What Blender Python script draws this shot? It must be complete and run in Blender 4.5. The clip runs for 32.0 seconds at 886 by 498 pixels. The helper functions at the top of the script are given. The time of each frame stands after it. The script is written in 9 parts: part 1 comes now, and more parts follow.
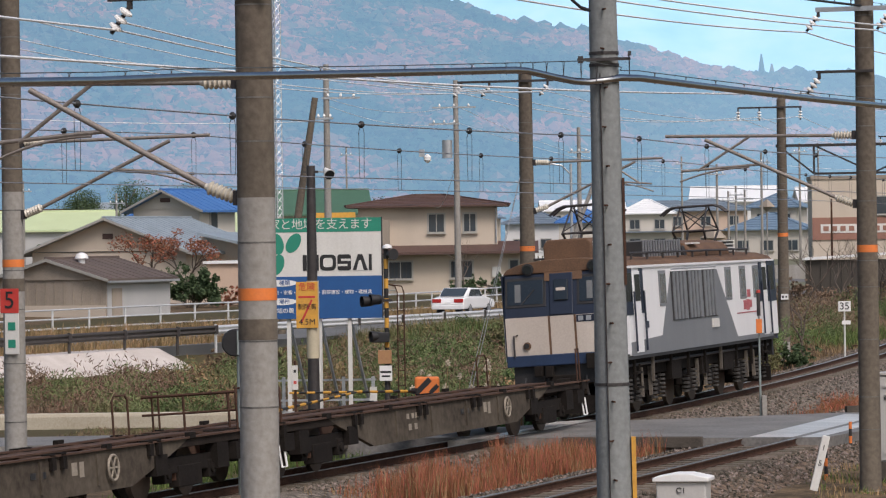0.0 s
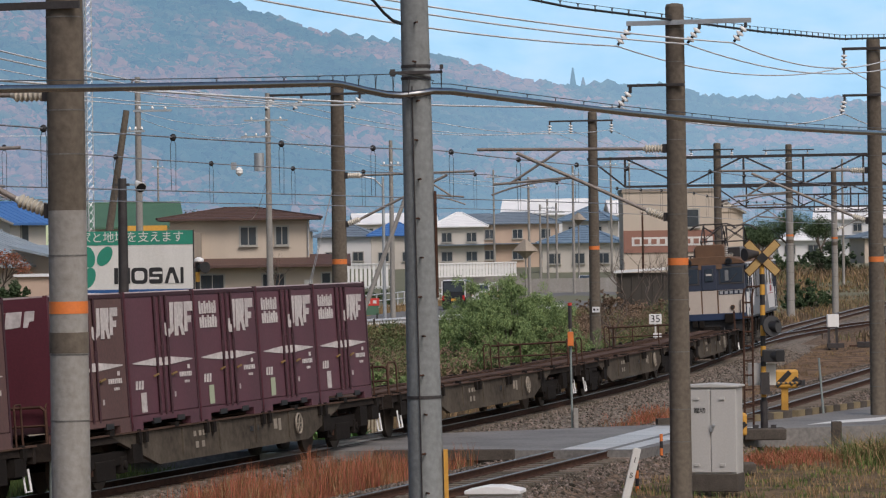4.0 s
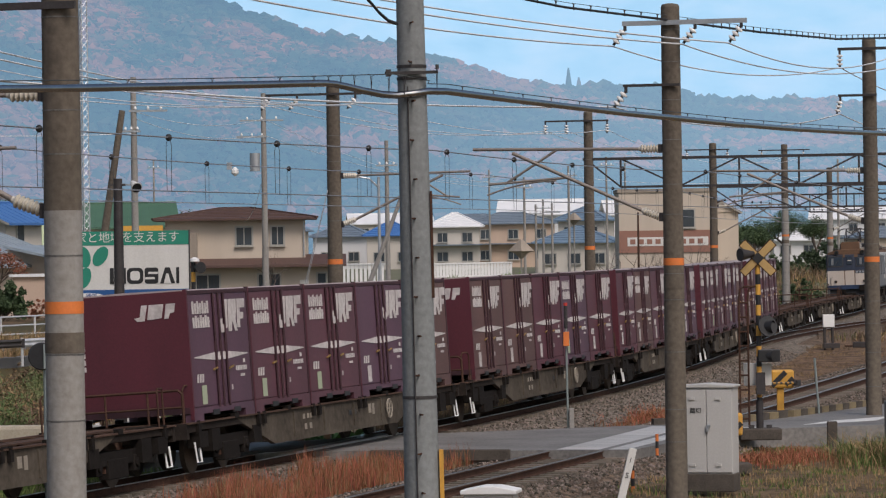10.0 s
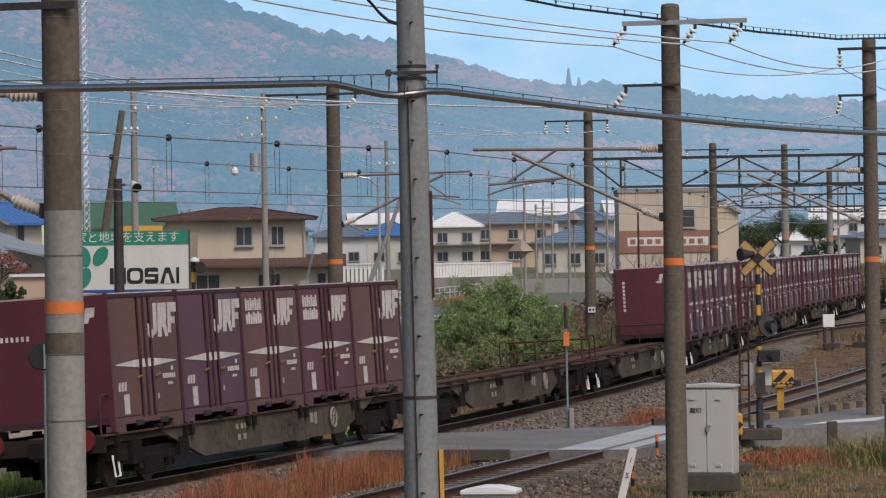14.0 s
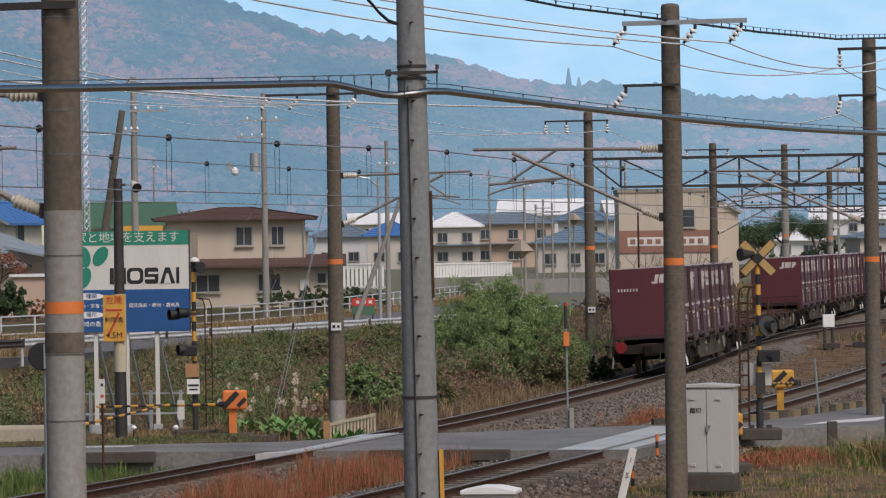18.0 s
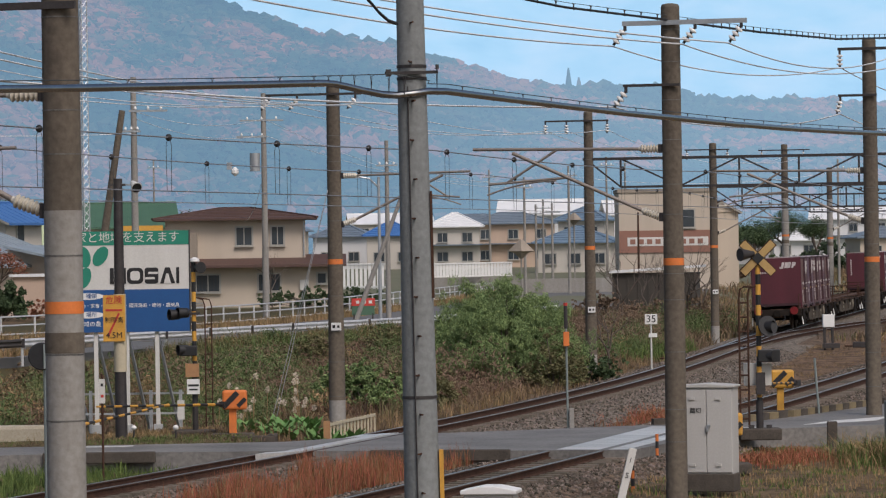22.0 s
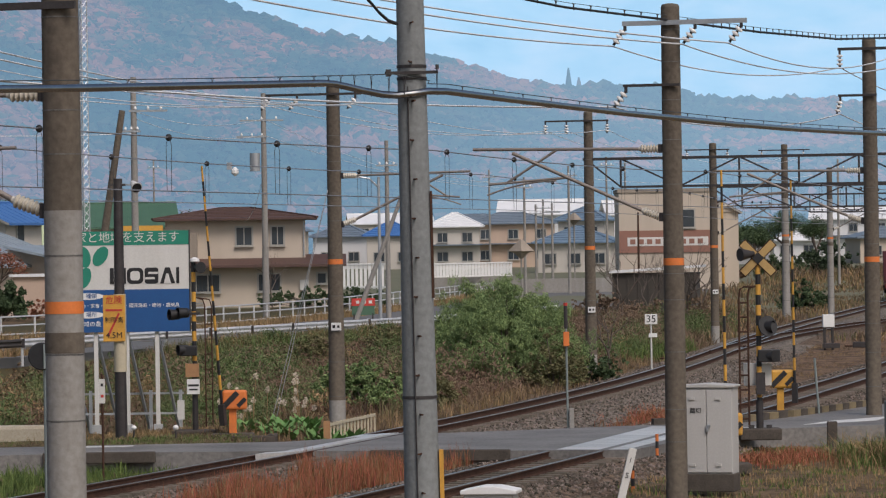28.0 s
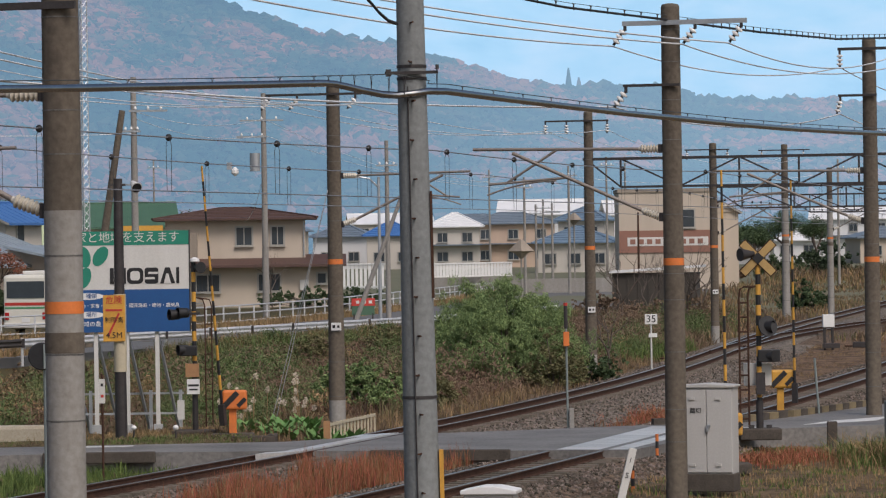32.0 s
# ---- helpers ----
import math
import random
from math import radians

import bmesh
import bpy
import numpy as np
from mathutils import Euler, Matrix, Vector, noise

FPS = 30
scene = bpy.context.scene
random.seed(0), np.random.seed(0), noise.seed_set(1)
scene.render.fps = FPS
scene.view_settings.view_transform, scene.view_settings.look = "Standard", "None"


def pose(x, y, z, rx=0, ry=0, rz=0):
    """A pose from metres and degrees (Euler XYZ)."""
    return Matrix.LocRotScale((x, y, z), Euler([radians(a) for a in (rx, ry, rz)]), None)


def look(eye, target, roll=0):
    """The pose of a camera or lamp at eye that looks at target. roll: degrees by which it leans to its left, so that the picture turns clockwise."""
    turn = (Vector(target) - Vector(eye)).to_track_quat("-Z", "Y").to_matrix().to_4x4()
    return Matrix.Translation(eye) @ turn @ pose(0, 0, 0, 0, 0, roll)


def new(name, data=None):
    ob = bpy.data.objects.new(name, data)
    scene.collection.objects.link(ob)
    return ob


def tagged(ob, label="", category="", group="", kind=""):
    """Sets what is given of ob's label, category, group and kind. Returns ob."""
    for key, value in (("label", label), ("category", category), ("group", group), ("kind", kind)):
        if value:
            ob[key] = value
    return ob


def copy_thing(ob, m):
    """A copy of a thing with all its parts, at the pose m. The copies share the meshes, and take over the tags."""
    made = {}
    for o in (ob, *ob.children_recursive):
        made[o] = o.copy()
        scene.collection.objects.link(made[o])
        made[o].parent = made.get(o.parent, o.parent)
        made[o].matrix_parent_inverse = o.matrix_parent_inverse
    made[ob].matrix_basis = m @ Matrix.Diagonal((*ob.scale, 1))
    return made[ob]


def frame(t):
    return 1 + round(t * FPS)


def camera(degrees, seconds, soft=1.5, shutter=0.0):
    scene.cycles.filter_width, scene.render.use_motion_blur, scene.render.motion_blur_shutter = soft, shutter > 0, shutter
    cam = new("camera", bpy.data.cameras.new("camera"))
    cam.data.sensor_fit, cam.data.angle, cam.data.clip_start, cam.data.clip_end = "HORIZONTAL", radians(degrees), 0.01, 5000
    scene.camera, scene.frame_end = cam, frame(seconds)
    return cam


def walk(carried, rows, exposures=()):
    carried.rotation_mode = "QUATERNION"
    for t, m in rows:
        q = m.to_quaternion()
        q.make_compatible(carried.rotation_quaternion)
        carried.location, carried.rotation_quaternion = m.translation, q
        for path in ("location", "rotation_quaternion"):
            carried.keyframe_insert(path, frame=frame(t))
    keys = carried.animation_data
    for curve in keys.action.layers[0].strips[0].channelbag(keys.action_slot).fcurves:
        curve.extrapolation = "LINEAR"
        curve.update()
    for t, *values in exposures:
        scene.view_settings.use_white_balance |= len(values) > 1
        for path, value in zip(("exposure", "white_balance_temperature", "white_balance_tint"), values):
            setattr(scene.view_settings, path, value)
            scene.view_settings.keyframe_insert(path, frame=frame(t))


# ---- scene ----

# ---------------------------------------------------------------- camera
EYE = Vector((0.0, 0.0, 4.333))
FOV = 2 * math.degrees(math.atan(784 / 6800))


def aim(right, down):
    """Camera pose for a heading turned by small slopes from straight ahead."""
    return look(EYE, EYE + Vector((right, 1.0, -down)), roll=-0.85)


cam = camera(FOV, 32.0, soft=1.2)
walk(cam, [
    (0.0, aim(-0.05010, 0.00349)), (0.5, aim(-0.03541, 0.00315)), (1.0, aim(-0.02820, 0.00308)),
    (1.5, aim(-0.02205, 0.00294)), (2.0, aim(-0.01492, 0.00218)), (2.5, aim(-0.00923, 0.00160)),
    (3.0, aim(-0.00570, 0.00136)), (3.5, aim(-0.00290, 0.00096)), (4.3, aim(-0.00050, 0.00081)),
    (5.5, aim(0.00020, 0.00078)), (6.0, aim(0.0, 0.00081)), (10.0, aim(0.0, 0.00081)), (32.0, aim(0.0, 0.00081)),
], exposures=[(0.0, 0.40), (1.0, 0.34), (2.0, 0.24), (3.0, 0.17), (6.0, 0.10), (32.0, 0.07)])

# ---------------------------------------------------------------- light
world = bpy.data.worlds.new("overcast_sky")
scene.world = world
world.use_nodes = True
wn = world.node_tree
sky = wn.nodes.new("ShaderNodeTexSky")
sky.sky_type = 'NISHITA'
sky.sun_disc = False
sky.sun_elevation = radians(45)
sky.sun_rotation = radians(142)
sky.dust_density = 3.0
bg = wn.nodes["Background"]
bg.inputs["Strength"].default_value = 0.088
wn.links.new(sky.outputs[0], bg.inputs["Color"])
sun = new("sun", bpy.data.lights.new("sun", 'SUN'))
sun.data.energy = 2.1
sun.data.angle = radians(24)
sun.data.color = (1.0, 0.90, 0.865)
sun.matrix_world = look((0, 0, 60), (-22, 44, -2))


# ---------------------------------------------------------------- materials
def mat(name, c1, c2=None, rough=0.75, metal=0.0, scale=2.0, bump=0.15, fine=30.0, rnd=0.0, streak=False, island=0.0, hue=0.05, glow=0.0, contrast=1.0):
    """A two-scale noisy surface: c1 to c2 in patches, fine grain, optional spread from object to object."""
    m = bpy.data.materials.new(name)
    m.use_nodes = True
    nt = m.node_tree
    N, L = nt.nodes, nt.links
    b = N["Principled BSDF"]
    b.inputs["Roughness"].default_value = rough
    b.inputs["Metallic"].default_value = metal
    c2 = c2 or tuple(v * 0.72 for v in c1)
    tc = N.new("ShaderNodeTexCoord")
    mp = N.new("ShaderNodeMapping")
    L.new(tc.outputs["Object"], mp.inputs["Vector"])
    if streak:
        mp.inputs["Scale"].default_value = (1, 1, 0.12)
    n1 = N.new("ShaderNodeTexNoise")
    n1.inputs["Scale"].default_value = scale
    n1.inputs["Detail"].default_value = 5
    n2 = N.new("ShaderNodeTexNoise")
    n2.inputs["Scale"].default_value = fine
    n2.inputs["Detail"].default_value = 3
    L.new(mp.outputs[0], n1.inputs["Vector"])
    L.new(tc.outputs["Object"], n2.inputs["Vector"])
    ramp = N.new("ShaderNodeValToRGB")
    w = 0.18 / contrast
    ramp.color_ramp.elements[0].position = 0.5 - w
    ramp.color_ramp.elements[1].position = 0.5 + w
    ramp.color_ramp.elements[0].color = (*c2, 1)
    ramp.color_ramp.elements[1].color = (*c1, 1)
    mix = N.new("ShaderNodeMath")
    mix.operation = 'MULTIPLY_ADD'
    mix.inputs[1].default_value = 0.45
    L.new(n2.outputs[0], mix.inputs[0])
    half = N.new("ShaderNodeMath")
    half.operation = 'MULTIPLY'
    half.inputs[1].default_value = 0.55
    L.new(n1.outputs[0], half.inputs[0])
    L.new(half.outputs[0], mix.inputs[2])
    L.new(mix.outputs[0], ramp.inputs[0])
    col = ramp.outputs[0]
    if rnd or island:
        hs = N.new("ShaderNodeHueSaturation")
        mr = N.new("ShaderNodeMapRange")
        k = rnd or island
        mr.inputs["To Min"].default_value, mr.inputs["To Max"].default_value = 1 - k, 1 + k
        if rnd:
            src = N.new("ShaderNodeObjectInfo").outputs["Random"]
        else:
            src = N.new("ShaderNodeNewGeometry").outputs["Random Per Island"]
        L.new(src, mr.inputs["Value"])
        L.new(mr.outputs[0], hs.inputs["Value"])
        mh = N.new("ShaderNodeMapRange")
        mh.inputs["To Min"].default_value, mh.inputs["To Max"].default_value = 0.5 + k * hue, 0.5 - k * hue
        L.new(src, mh.inputs["Value"])
        L.new(mh.outputs[0], hs.inputs["Hue"])
        L.new(col, hs.inputs["Color"])
        col = hs.outputs[0]
    L.new(col, b.inputs["Base Color"])
    if glow:
        L.new(col, b.inputs["Emission Color"])
        b.inputs["Emission Strength"].default_value = glow
    if bump:
        bp = N.new("ShaderNodeBump")
        bp.inputs["Strength"].default_value = bump
        bp.inputs["Distance"].default_value = 0.05
        L.new(mix.outputs[0], bp.inputs["Height"])
        L.new(bp.outputs[0], b.inputs["Normal"])
    return m


def glass(name, tint, rough=0.08):
    m = mat(name, tint, rough=rough, bump=0.0)
    m.node_tree.nodes["Principled BSDF"].inputs["Specular IOR Level"].default_value = 0.8
    return m


M = dict(
    concrete=mat("weathered_concrete", (0.33, 0.32, 0.30), (0.20, 0.185, 0.165), 0.9, scale=1.3, streak=True, bump=0.3, fine=14),
    concrete_pale=mat("pale_concrete", (0.45, 0.46, 0.46), (0.33, 0.34, 0.34), 0.85, scale=2.0, streak=True, bump=0.2, fine=18),
    pole_grey=mat("grey_pole_concrete", (0.25, 0.265, 0.265), (0.145, 0.155, 0.155), 0.85, scale=1.5, streak=True, bump=0.25, fine=16),
    concrete_brown=mat("stained_concrete", (0.165, 0.138, 0.106), (0.072, 0.058, 0.045), 0.92, scale=1.6, streak=True, bump=0.35, fine=12),
    steel=mat("galvanised_steel", (0.50, 0.52, 0.54), (0.36, 0.38, 0.40), 0.45, 0.6, scale=4, bump=0.08),
    steel_dark=mat("dark_steel", (0.06, 0.055, 0.055), (0.035, 0.03, 0.03), 0.6, 0.3, scale=6, bump=0.1),
    rust=mat("rusty_steel", (0.095, 0.052, 0.036), (0.045, 0.026, 0.02), 0.85, 0.1, scale=5, bump=0.25),
    rail_head=mat("polished_rail", (0.40, 0.37, 0.35), (0.26, 0.235, 0.22), 0.3, 0.9, scale=3, bump=0.03),
    cantilever=mat("weathered_tube", (0.30, 0.27, 0.24), (0.20, 0.17, 0.15), 0.6, 0.3, scale=6, bump=0.1),
    porcelain=mat("porcelain", (0.62, 0.58, 0.50), (0.50, 0.46, 0.39), 0.25, scale=8, bump=0.02),
    white=mat("white_paint", (0.80, 0.80, 0.79), (0.70, 0.70, 0.69), 0.5, scale=4, bump=0.05),
    offwhite=mat("off_white_paint", (0.66, 0.65, 0.62), (0.55, 0.54, 0.51), 0.6, scale=3, bump=0.06, streak=True),
    orange=mat("orange_band", (0.72, 0.20, 0.04), (0.58, 0.16, 0.04), 0.6, scale=5, bump=0.05),
    yellow=mat("safety_yellow", (0.66, 0.35, 0.05), (0.48, 0.25, 0.045), 0.55, scale=5, bump=0.05),
    black=mat("black_paint", (0.022, 0.022, 0.024), (0.012, 0.012, 0.013), 0.5, scale=5, bump=0.05),
    red=mat("red_paint", (0.55, 0.05, 0.04), (0.42, 0.04, 0.03), 0.5, scale=5, bump=0.05),
    red_lamp=mat("red_lens", (0.45, 0.03, 0.03), (0.35, 0.02, 0.02), 0.15, scale=5, bump=0.0),
    green_sign=mat("green_panel", (0.02, 0.24, 0.16), (0.02, 0.20, 0.135), 0.5, scale=2, bump=0.02),
    blue_sign=mat("blue_panel", (0.015, 0.09, 0.27), (0.015, 0.075, 0.23), 0.5, scale=2, bump=0.02),
    asphalt=mat("worn_asphalt", (0.25, 0.245, 0.235), (0.13, 0.13, 0.128), 0.6, scale=0.6, bump=0.25, fine=40),
    asphalt_dark=mat("dark_asphalt", (0.14, 0.14, 0.138), (0.095, 0.095, 0.095), 0.85, scale=0.5, bump=0.25, fine=40),
    clamp_grey=mat("dull_clamp_steel", (0.17, 0.165, 0.155), (0.09, 0.085, 0.08), 0.6, 0.3, scale=6, bump=0.1),
    wire=mat("copper_wire", (0.10, 0.11, 0.11), (0.06, 0.07, 0.07), 0.5, 0.5, scale=6, bump=0.0),
    wire_pale=mat("aluminium_wire", (0.78, 0.79, 0.80), (0.68, 0.69, 0.71), 0.35, 0.1, scale=6, bump=0.0),
    cable=mat("black_cable", (0.03, 0.035, 0.045), (0.02, 0.022, 0.03), 0.35, scale=8, bump=0.0),
)


# ---------------------------------------------------------------- mesh building
class Build:
    """Collects simple solids into one mesh."""

    def __init__(self):
        self.v, self.f, self.k = [], [], []

    def add(self, verts, faces, k=0):
        o = len(self.v)
        self.v.extend([tuple(p) for p in verts])
        for q in faces:
            self.f.append(tuple(o + i for i in q))
            self.k.append(k)
        return self

    def box(self, c, s, m=None, k=0):
        x, y, z = (v / 2 for v in s)
        pts = [Vector((a, b, d)) for a in (-x, x) for b in (-y, y) for d in (-z, z)]
        if m is not None:
            pts = [m @ p for p in pts]
        pts = [p + Vector(c) for p in pts]
        return self.add(pts, [(0, 1, 3, 2), (4, 6, 7, 5), (0, 4, 5, 1), (2, 3, 7, 6), (0, 2, 6, 4), (1, 5, 7, 3)], k)

    def beam(self, a, b, w, h, k=0, up=(0, 0, 1)):
        """A bar of cross-section w x h from a to b."""
        a, b = Vector(a), Vector(b)
        d = (b - a).normalized()
        u = Vector(up)
        if abs(d.dot(u)) > 0.98:
            u = Vector((0, 1, 0))
        sx = d.cross(u).normalized() * (w / 2)
        sz = sx.cross(d).normalized() * (h / 2)
        pts = [a - sx - sz, a + sx - sz, a + sx + sz, a - sx + sz, b - sx - sz, b + sx - sz, b + sx + sz, b - sx + sz]
        return self.add(pts, [(0, 1, 2, 3), (7, 6, 5, 4), (0, 4, 5, 1), (1, 5, 6, 2), (2, 6, 7, 3), (3, 7, 4, 0)], k)

    def cyl(self, a, b, r1, r2=None, n=10, k=0, caps=True):
        a, b = Vector(a), Vector(b)
        r2 = r1 if r2 is None else r2
        d = (b - a).normalized()
        u = Vector((1, 0, 0)) if abs(d.x) < 0.9 else Vector((0, 1, 0))
        p = d.cross(u).normalized()
        q = d.cross(p)
        pts = []
        for c, r in ((a, r1), (b, r2)):
            for i in range(n):
                t = 2 * math.pi * i / n
                pts.append(c + p * (r * math.cos(t)) + q * (r * math.sin(t)))
        fs = [(i, (i + 1) % n, n + (i + 1) % n, n + i) for i in range(n)]
        if caps:
            fs += [tuple(range(n - 1, -1, -1)), tuple(range(n, 2 * n))]
        return self.add(pts, fs, k)

    def tube(self, pts, r, n=6, k=0):
        """A round tube along a line of points."""
        pts = [Vector(p) for p in pts]
        rings = []
        for i, p in enumerate(pts):
            d = (pts[min(i + 1, len(pts) - 1)] - pts[max(i - 1, 0)]).normalized()
            u = Vector((0, 0, 1)) if abs(d.z) < 0.9 else Vector((1, 0, 0))
            a = d.cross(u).normalized()
            b = a.cross(d)
            rings.append([p + a * (r * math.cos(2 * math.pi * j / n)) + b * (r * math.sin(2 * math.pi * j / n)) for j in range(n)])
        fs = []
        for i in range(len(pts) - 1):
            for j in range(n):
                fs.append((i * n + j, i * n + (j + 1) % n, (i + 1) * n + (j + 1) % n, (i + 1) * n + j))
        fs += [tuple(range(n)), tuple((len(pts) - 1) * n + j for j in range(n - 1, -1, -1))]
        return self.add([p for g in rings for p in g], fs, k)

    def sweep(self, profile, stations, k=0, closed=True):
        """profile: (across, up) points; stations: poses whose x is across and z is up."""
        n = len(profile)
        pts = [m @ Vector((a, 0, b)) for m in stations for a, b in profile]
        fs = []
        for i in range(len(stations) - 1):
            for j in range(n if closed else n - 1):
                fs.append((i * n + j, i * n + (j + 1) % n, (i + 1) * n + (j + 1) % n, (i + 1) * n + j))
        if closed:
            fs += [tuple(range(n - 1, -1, -1)), tuple((len(stations) - 1) * n + j for j in range(n))]
        return self.add(pts, fs, k)

    def prism(self, poly, y0, y1, k=0, axis='y'):
        """A flat outline (a, b) made thick along an axis from y0 to y1."""
        n = len(poly)
        place = {'y': lambda a, b, t: (a, t, b), 'x': lambda a, b, t: (t, a, b), 'z': lambda a, b, t: (a, b, t)}[axis]
        pts = [place(a, b, y0) for a, b in poly] + [place(a, b, y1) for a, b in poly]
        fs = [tuple(range(n)), tuple(range(2 * n - 1, n - 1, -1))]
        fs += [(i, n + i, n + (i + 1) % n, (i + 1) % n) for i in range(n)]
        return self.add(pts, fs, k)

    def lathe(self, c, prof, n=14, k=0, m=None):
        """Rings (radius, height) turned round the z axis at c."""
        pts = []
        for r, h in prof:
            for i in range(n):
                t = 2 * math.pi * i / n
                p = Vector((r * math.cos(t), r * math.sin(t), h))
                if m is not None:
                    p = m @ p
                pts.append(p + Vector(c))
        fs = []
        for j in range(len(prof) - 1):
            for i in range(n):
                fs.append((j * n + i, j * n + (i + 1) % n, (j + 1) * n + (i + 1) % n, (j + 1) * n + i))
        fs += [tuple(range(n - 1, -1, -1)), tuple((len(prof) - 1) * n + i for i in range(n))]
        return self.add(pts, fs, k)

    def mesh(self, name, mats, smooth=False):
        me = bpy.data.meshes.new(name)
        me.from_pydata(self.v, [], self.f)
        mats = mats if isinstance(mats, (list, tuple)) else [mats]
        for m in mats:
            me.materials.append(m)
        if len(mats) > 1:
            me.polygons.foreach_set("material_index", self.k)
        if smooth:
            me.polygons.foreach_set("use_smooth", [True] * len(self.f))
        bm = bmesh.new()
        bm.from_mesh(me)
        bmesh.ops.recalc_face_normals(bm, faces=bm.faces)
        if smooth:
            for e in bm.edges:
                if len(e.link_faces) == 2 and e.calc_face_angle(0) > 0.7:
                    e.smooth = False
        bm.to_mesh(me)
        bm.free()
        me.update()
        return me


def thing(name, label, category, m=None, group="", kind=""):
    ob = tagged(new(name), label, category, group, kind)
    ob.empty_display_size = 0.2
    if m is not None:
        ob.matrix_basis = m
    return ob


def part(name, b, material, parent=None, label="", smooth=False, m=None, bevel=0.0):
    ob = new(name, b.mesh(name, material, smooth) if isinstance(b, Build) else b)
    if parent is not None:
        ob.parent = parent
    if m is not None:
        ob.matrix_basis = m
    if label:
        ob["label"] = label
    if bevel:
        mod = ob.modifiers.new("edge", 'BEVEL')
        mod.width, mod.segments, mod.limit_method = bevel, 2, 'ANGLE'
    return ob


def solid(name, b, material, label, category, group="", kind="", smooth=False, m=None, bevel=0.0):
    """A thing that is one mesh."""
    return tagged(part(name, b, material, None, "", smooth, m, bevel), label, category, group, kind)


def words(name, text, size, material, parent, m, label="", align='CENTER'):
    cu = bpy.data.curves.new(name, 'FONT')
    cu.body, cu.size, cu.align_x, cu.align_y, cu.extrude = text, size, align, 'CENTER', 0.004
    cu.materials.append(material)
    ob = new(name, cu)
    ob.parent = parent
    ob.matrix_basis = m
    if label:
        ob["label"] = label
    return ob


# ---------------------------------------------------------------- the lines in plan
class Line:
    """A track in plan: start, heading and curvature along its length."""

    def __init__(self, x0, y0, heading, knots, lo=-260.0, hi=520.0):
        s = np.arange(lo, hi, 0.5)
        k = np.interp(s, [a for a, c in knots], [c / 1000 for a, c in knots])
        i0 = int(np.argmin(abs(s)))
        th = np.cumsum(k) * 0.5
        th = th - th[i0] + heading
        x, y = np.cumsum(np.sin(th)) * 0.5, np.cumsum(np.cos(th)) * 0.5
        self.s, self.x, self.y, self.th = s, x + x0 - x[i0], y + y0 - y[i0], th

    def at(self, s):
        return (float(np.interp(s, self.s, self.x)), float(np.interp(s, self.s, self.y)), float(np.interp(s, self.s, self.th)))

    def stand(self, s, off=0.0, up=0.0, lean=0.0):
        """Pose whose y points along the line and x to its right."""
        x, y, th = self.at(s)
        m = pose(x, y, 0, 0, 0, -math.degrees(th)) @ pose(0, 0, 0, 0, -lean, 0)
        return m @ Matrix.Translation((off, 0, up))

    def offset(self, x, y):
        """Distance of a place to the right of the line."""
        i = int(np.argmin((self.x - x) ** 2 + (self.y - y) ** 2))
        return (x - self.x[i]) * math.cos(self.th[i]) - (y - self.y[i]) * math.sin(self.th[i])


def cant(s):
    return float(np.interp(s, [-40, 0, 60, 130, 200], [3.4, 3.4, 2.2, 1.6, 1.0]))


MAIN = Line(-3.198, 82.57, 0.265, [(-60, 0), (-30, 0.5), (10, -2.147), (50, -1.62), (100, 1.14), (140, 0.0), (520, 0)])
BRANCH = Line(11.2, 154.0, 0.16, [(-10, 0.0), (0, 1.2), (20, 3.2), (45, 3.2), (70, 0.5), (120, 0.0), (520, 0)], lo=-20.0, hi=260.0)
SIDE = Line(3.0, 81.6, 0.262, [(-40, -0.4), (0, -1.0), (60, -0.6), (120, 0.3), (200, 0), (520, 0)])


# ---------------------------------------------------------------- ground
def smooth(t):
    t = min(max(t, 0.0), 1.0)
    return t * t * (3 - 2 * t)


EDGE = [(-52, 60), (-30, 112), (-20.7, 134), (-17.2, 143), (-7.5, 166), (-1.7, 179), (3.5, 195), (7.5, 215), (11.5, 245), (17, 290), (26, 340), (44, 390), (78, 440)]


def road_edge(off, step=1.0):
    """The upper road's guarded edge, or a line off metres to its far side: length, x, y, heading."""
    p = np.array(EDGE, float)
    d = np.r_[0, np.cumsum(np.hypot(*np.diff(p, axis=0).T))]
    u = np.arange(0, d[-1], step)
    k = np.ones(15) / 15
    out = [np.convolve(np.pad(np.interp(u, d, p[:, i]), 7, mode='reflect', reflect_type='odd'), k, 'valid') for i in (0, 1)]
    tx, ty = np.gradient(out[0]), np.gradient(out[1])
    n = np.hypot(tx, ty)
    return u, out[0] - off * ty / n, out[1] + off * tx / n, np.arctan2(tx, ty)


def crest(y):
    """Offset of the road's edge to the left of the main line."""
    e = float(np.interp(y, [q[1] for q in EDGE], [q[0] for q in EDGE]))
    i = int(np.argmin(abs(MAIN.y - y)))
    return (MAIN.x[i] - e) * math.cos(MAIN.th[i]) - 0.6


ROAD_Z = 0.3


def town_rise(y):
    """The land climbs gently towards the hills."""
    return 0.006 * min(max(y - 268.0, 0.0), 300.0)


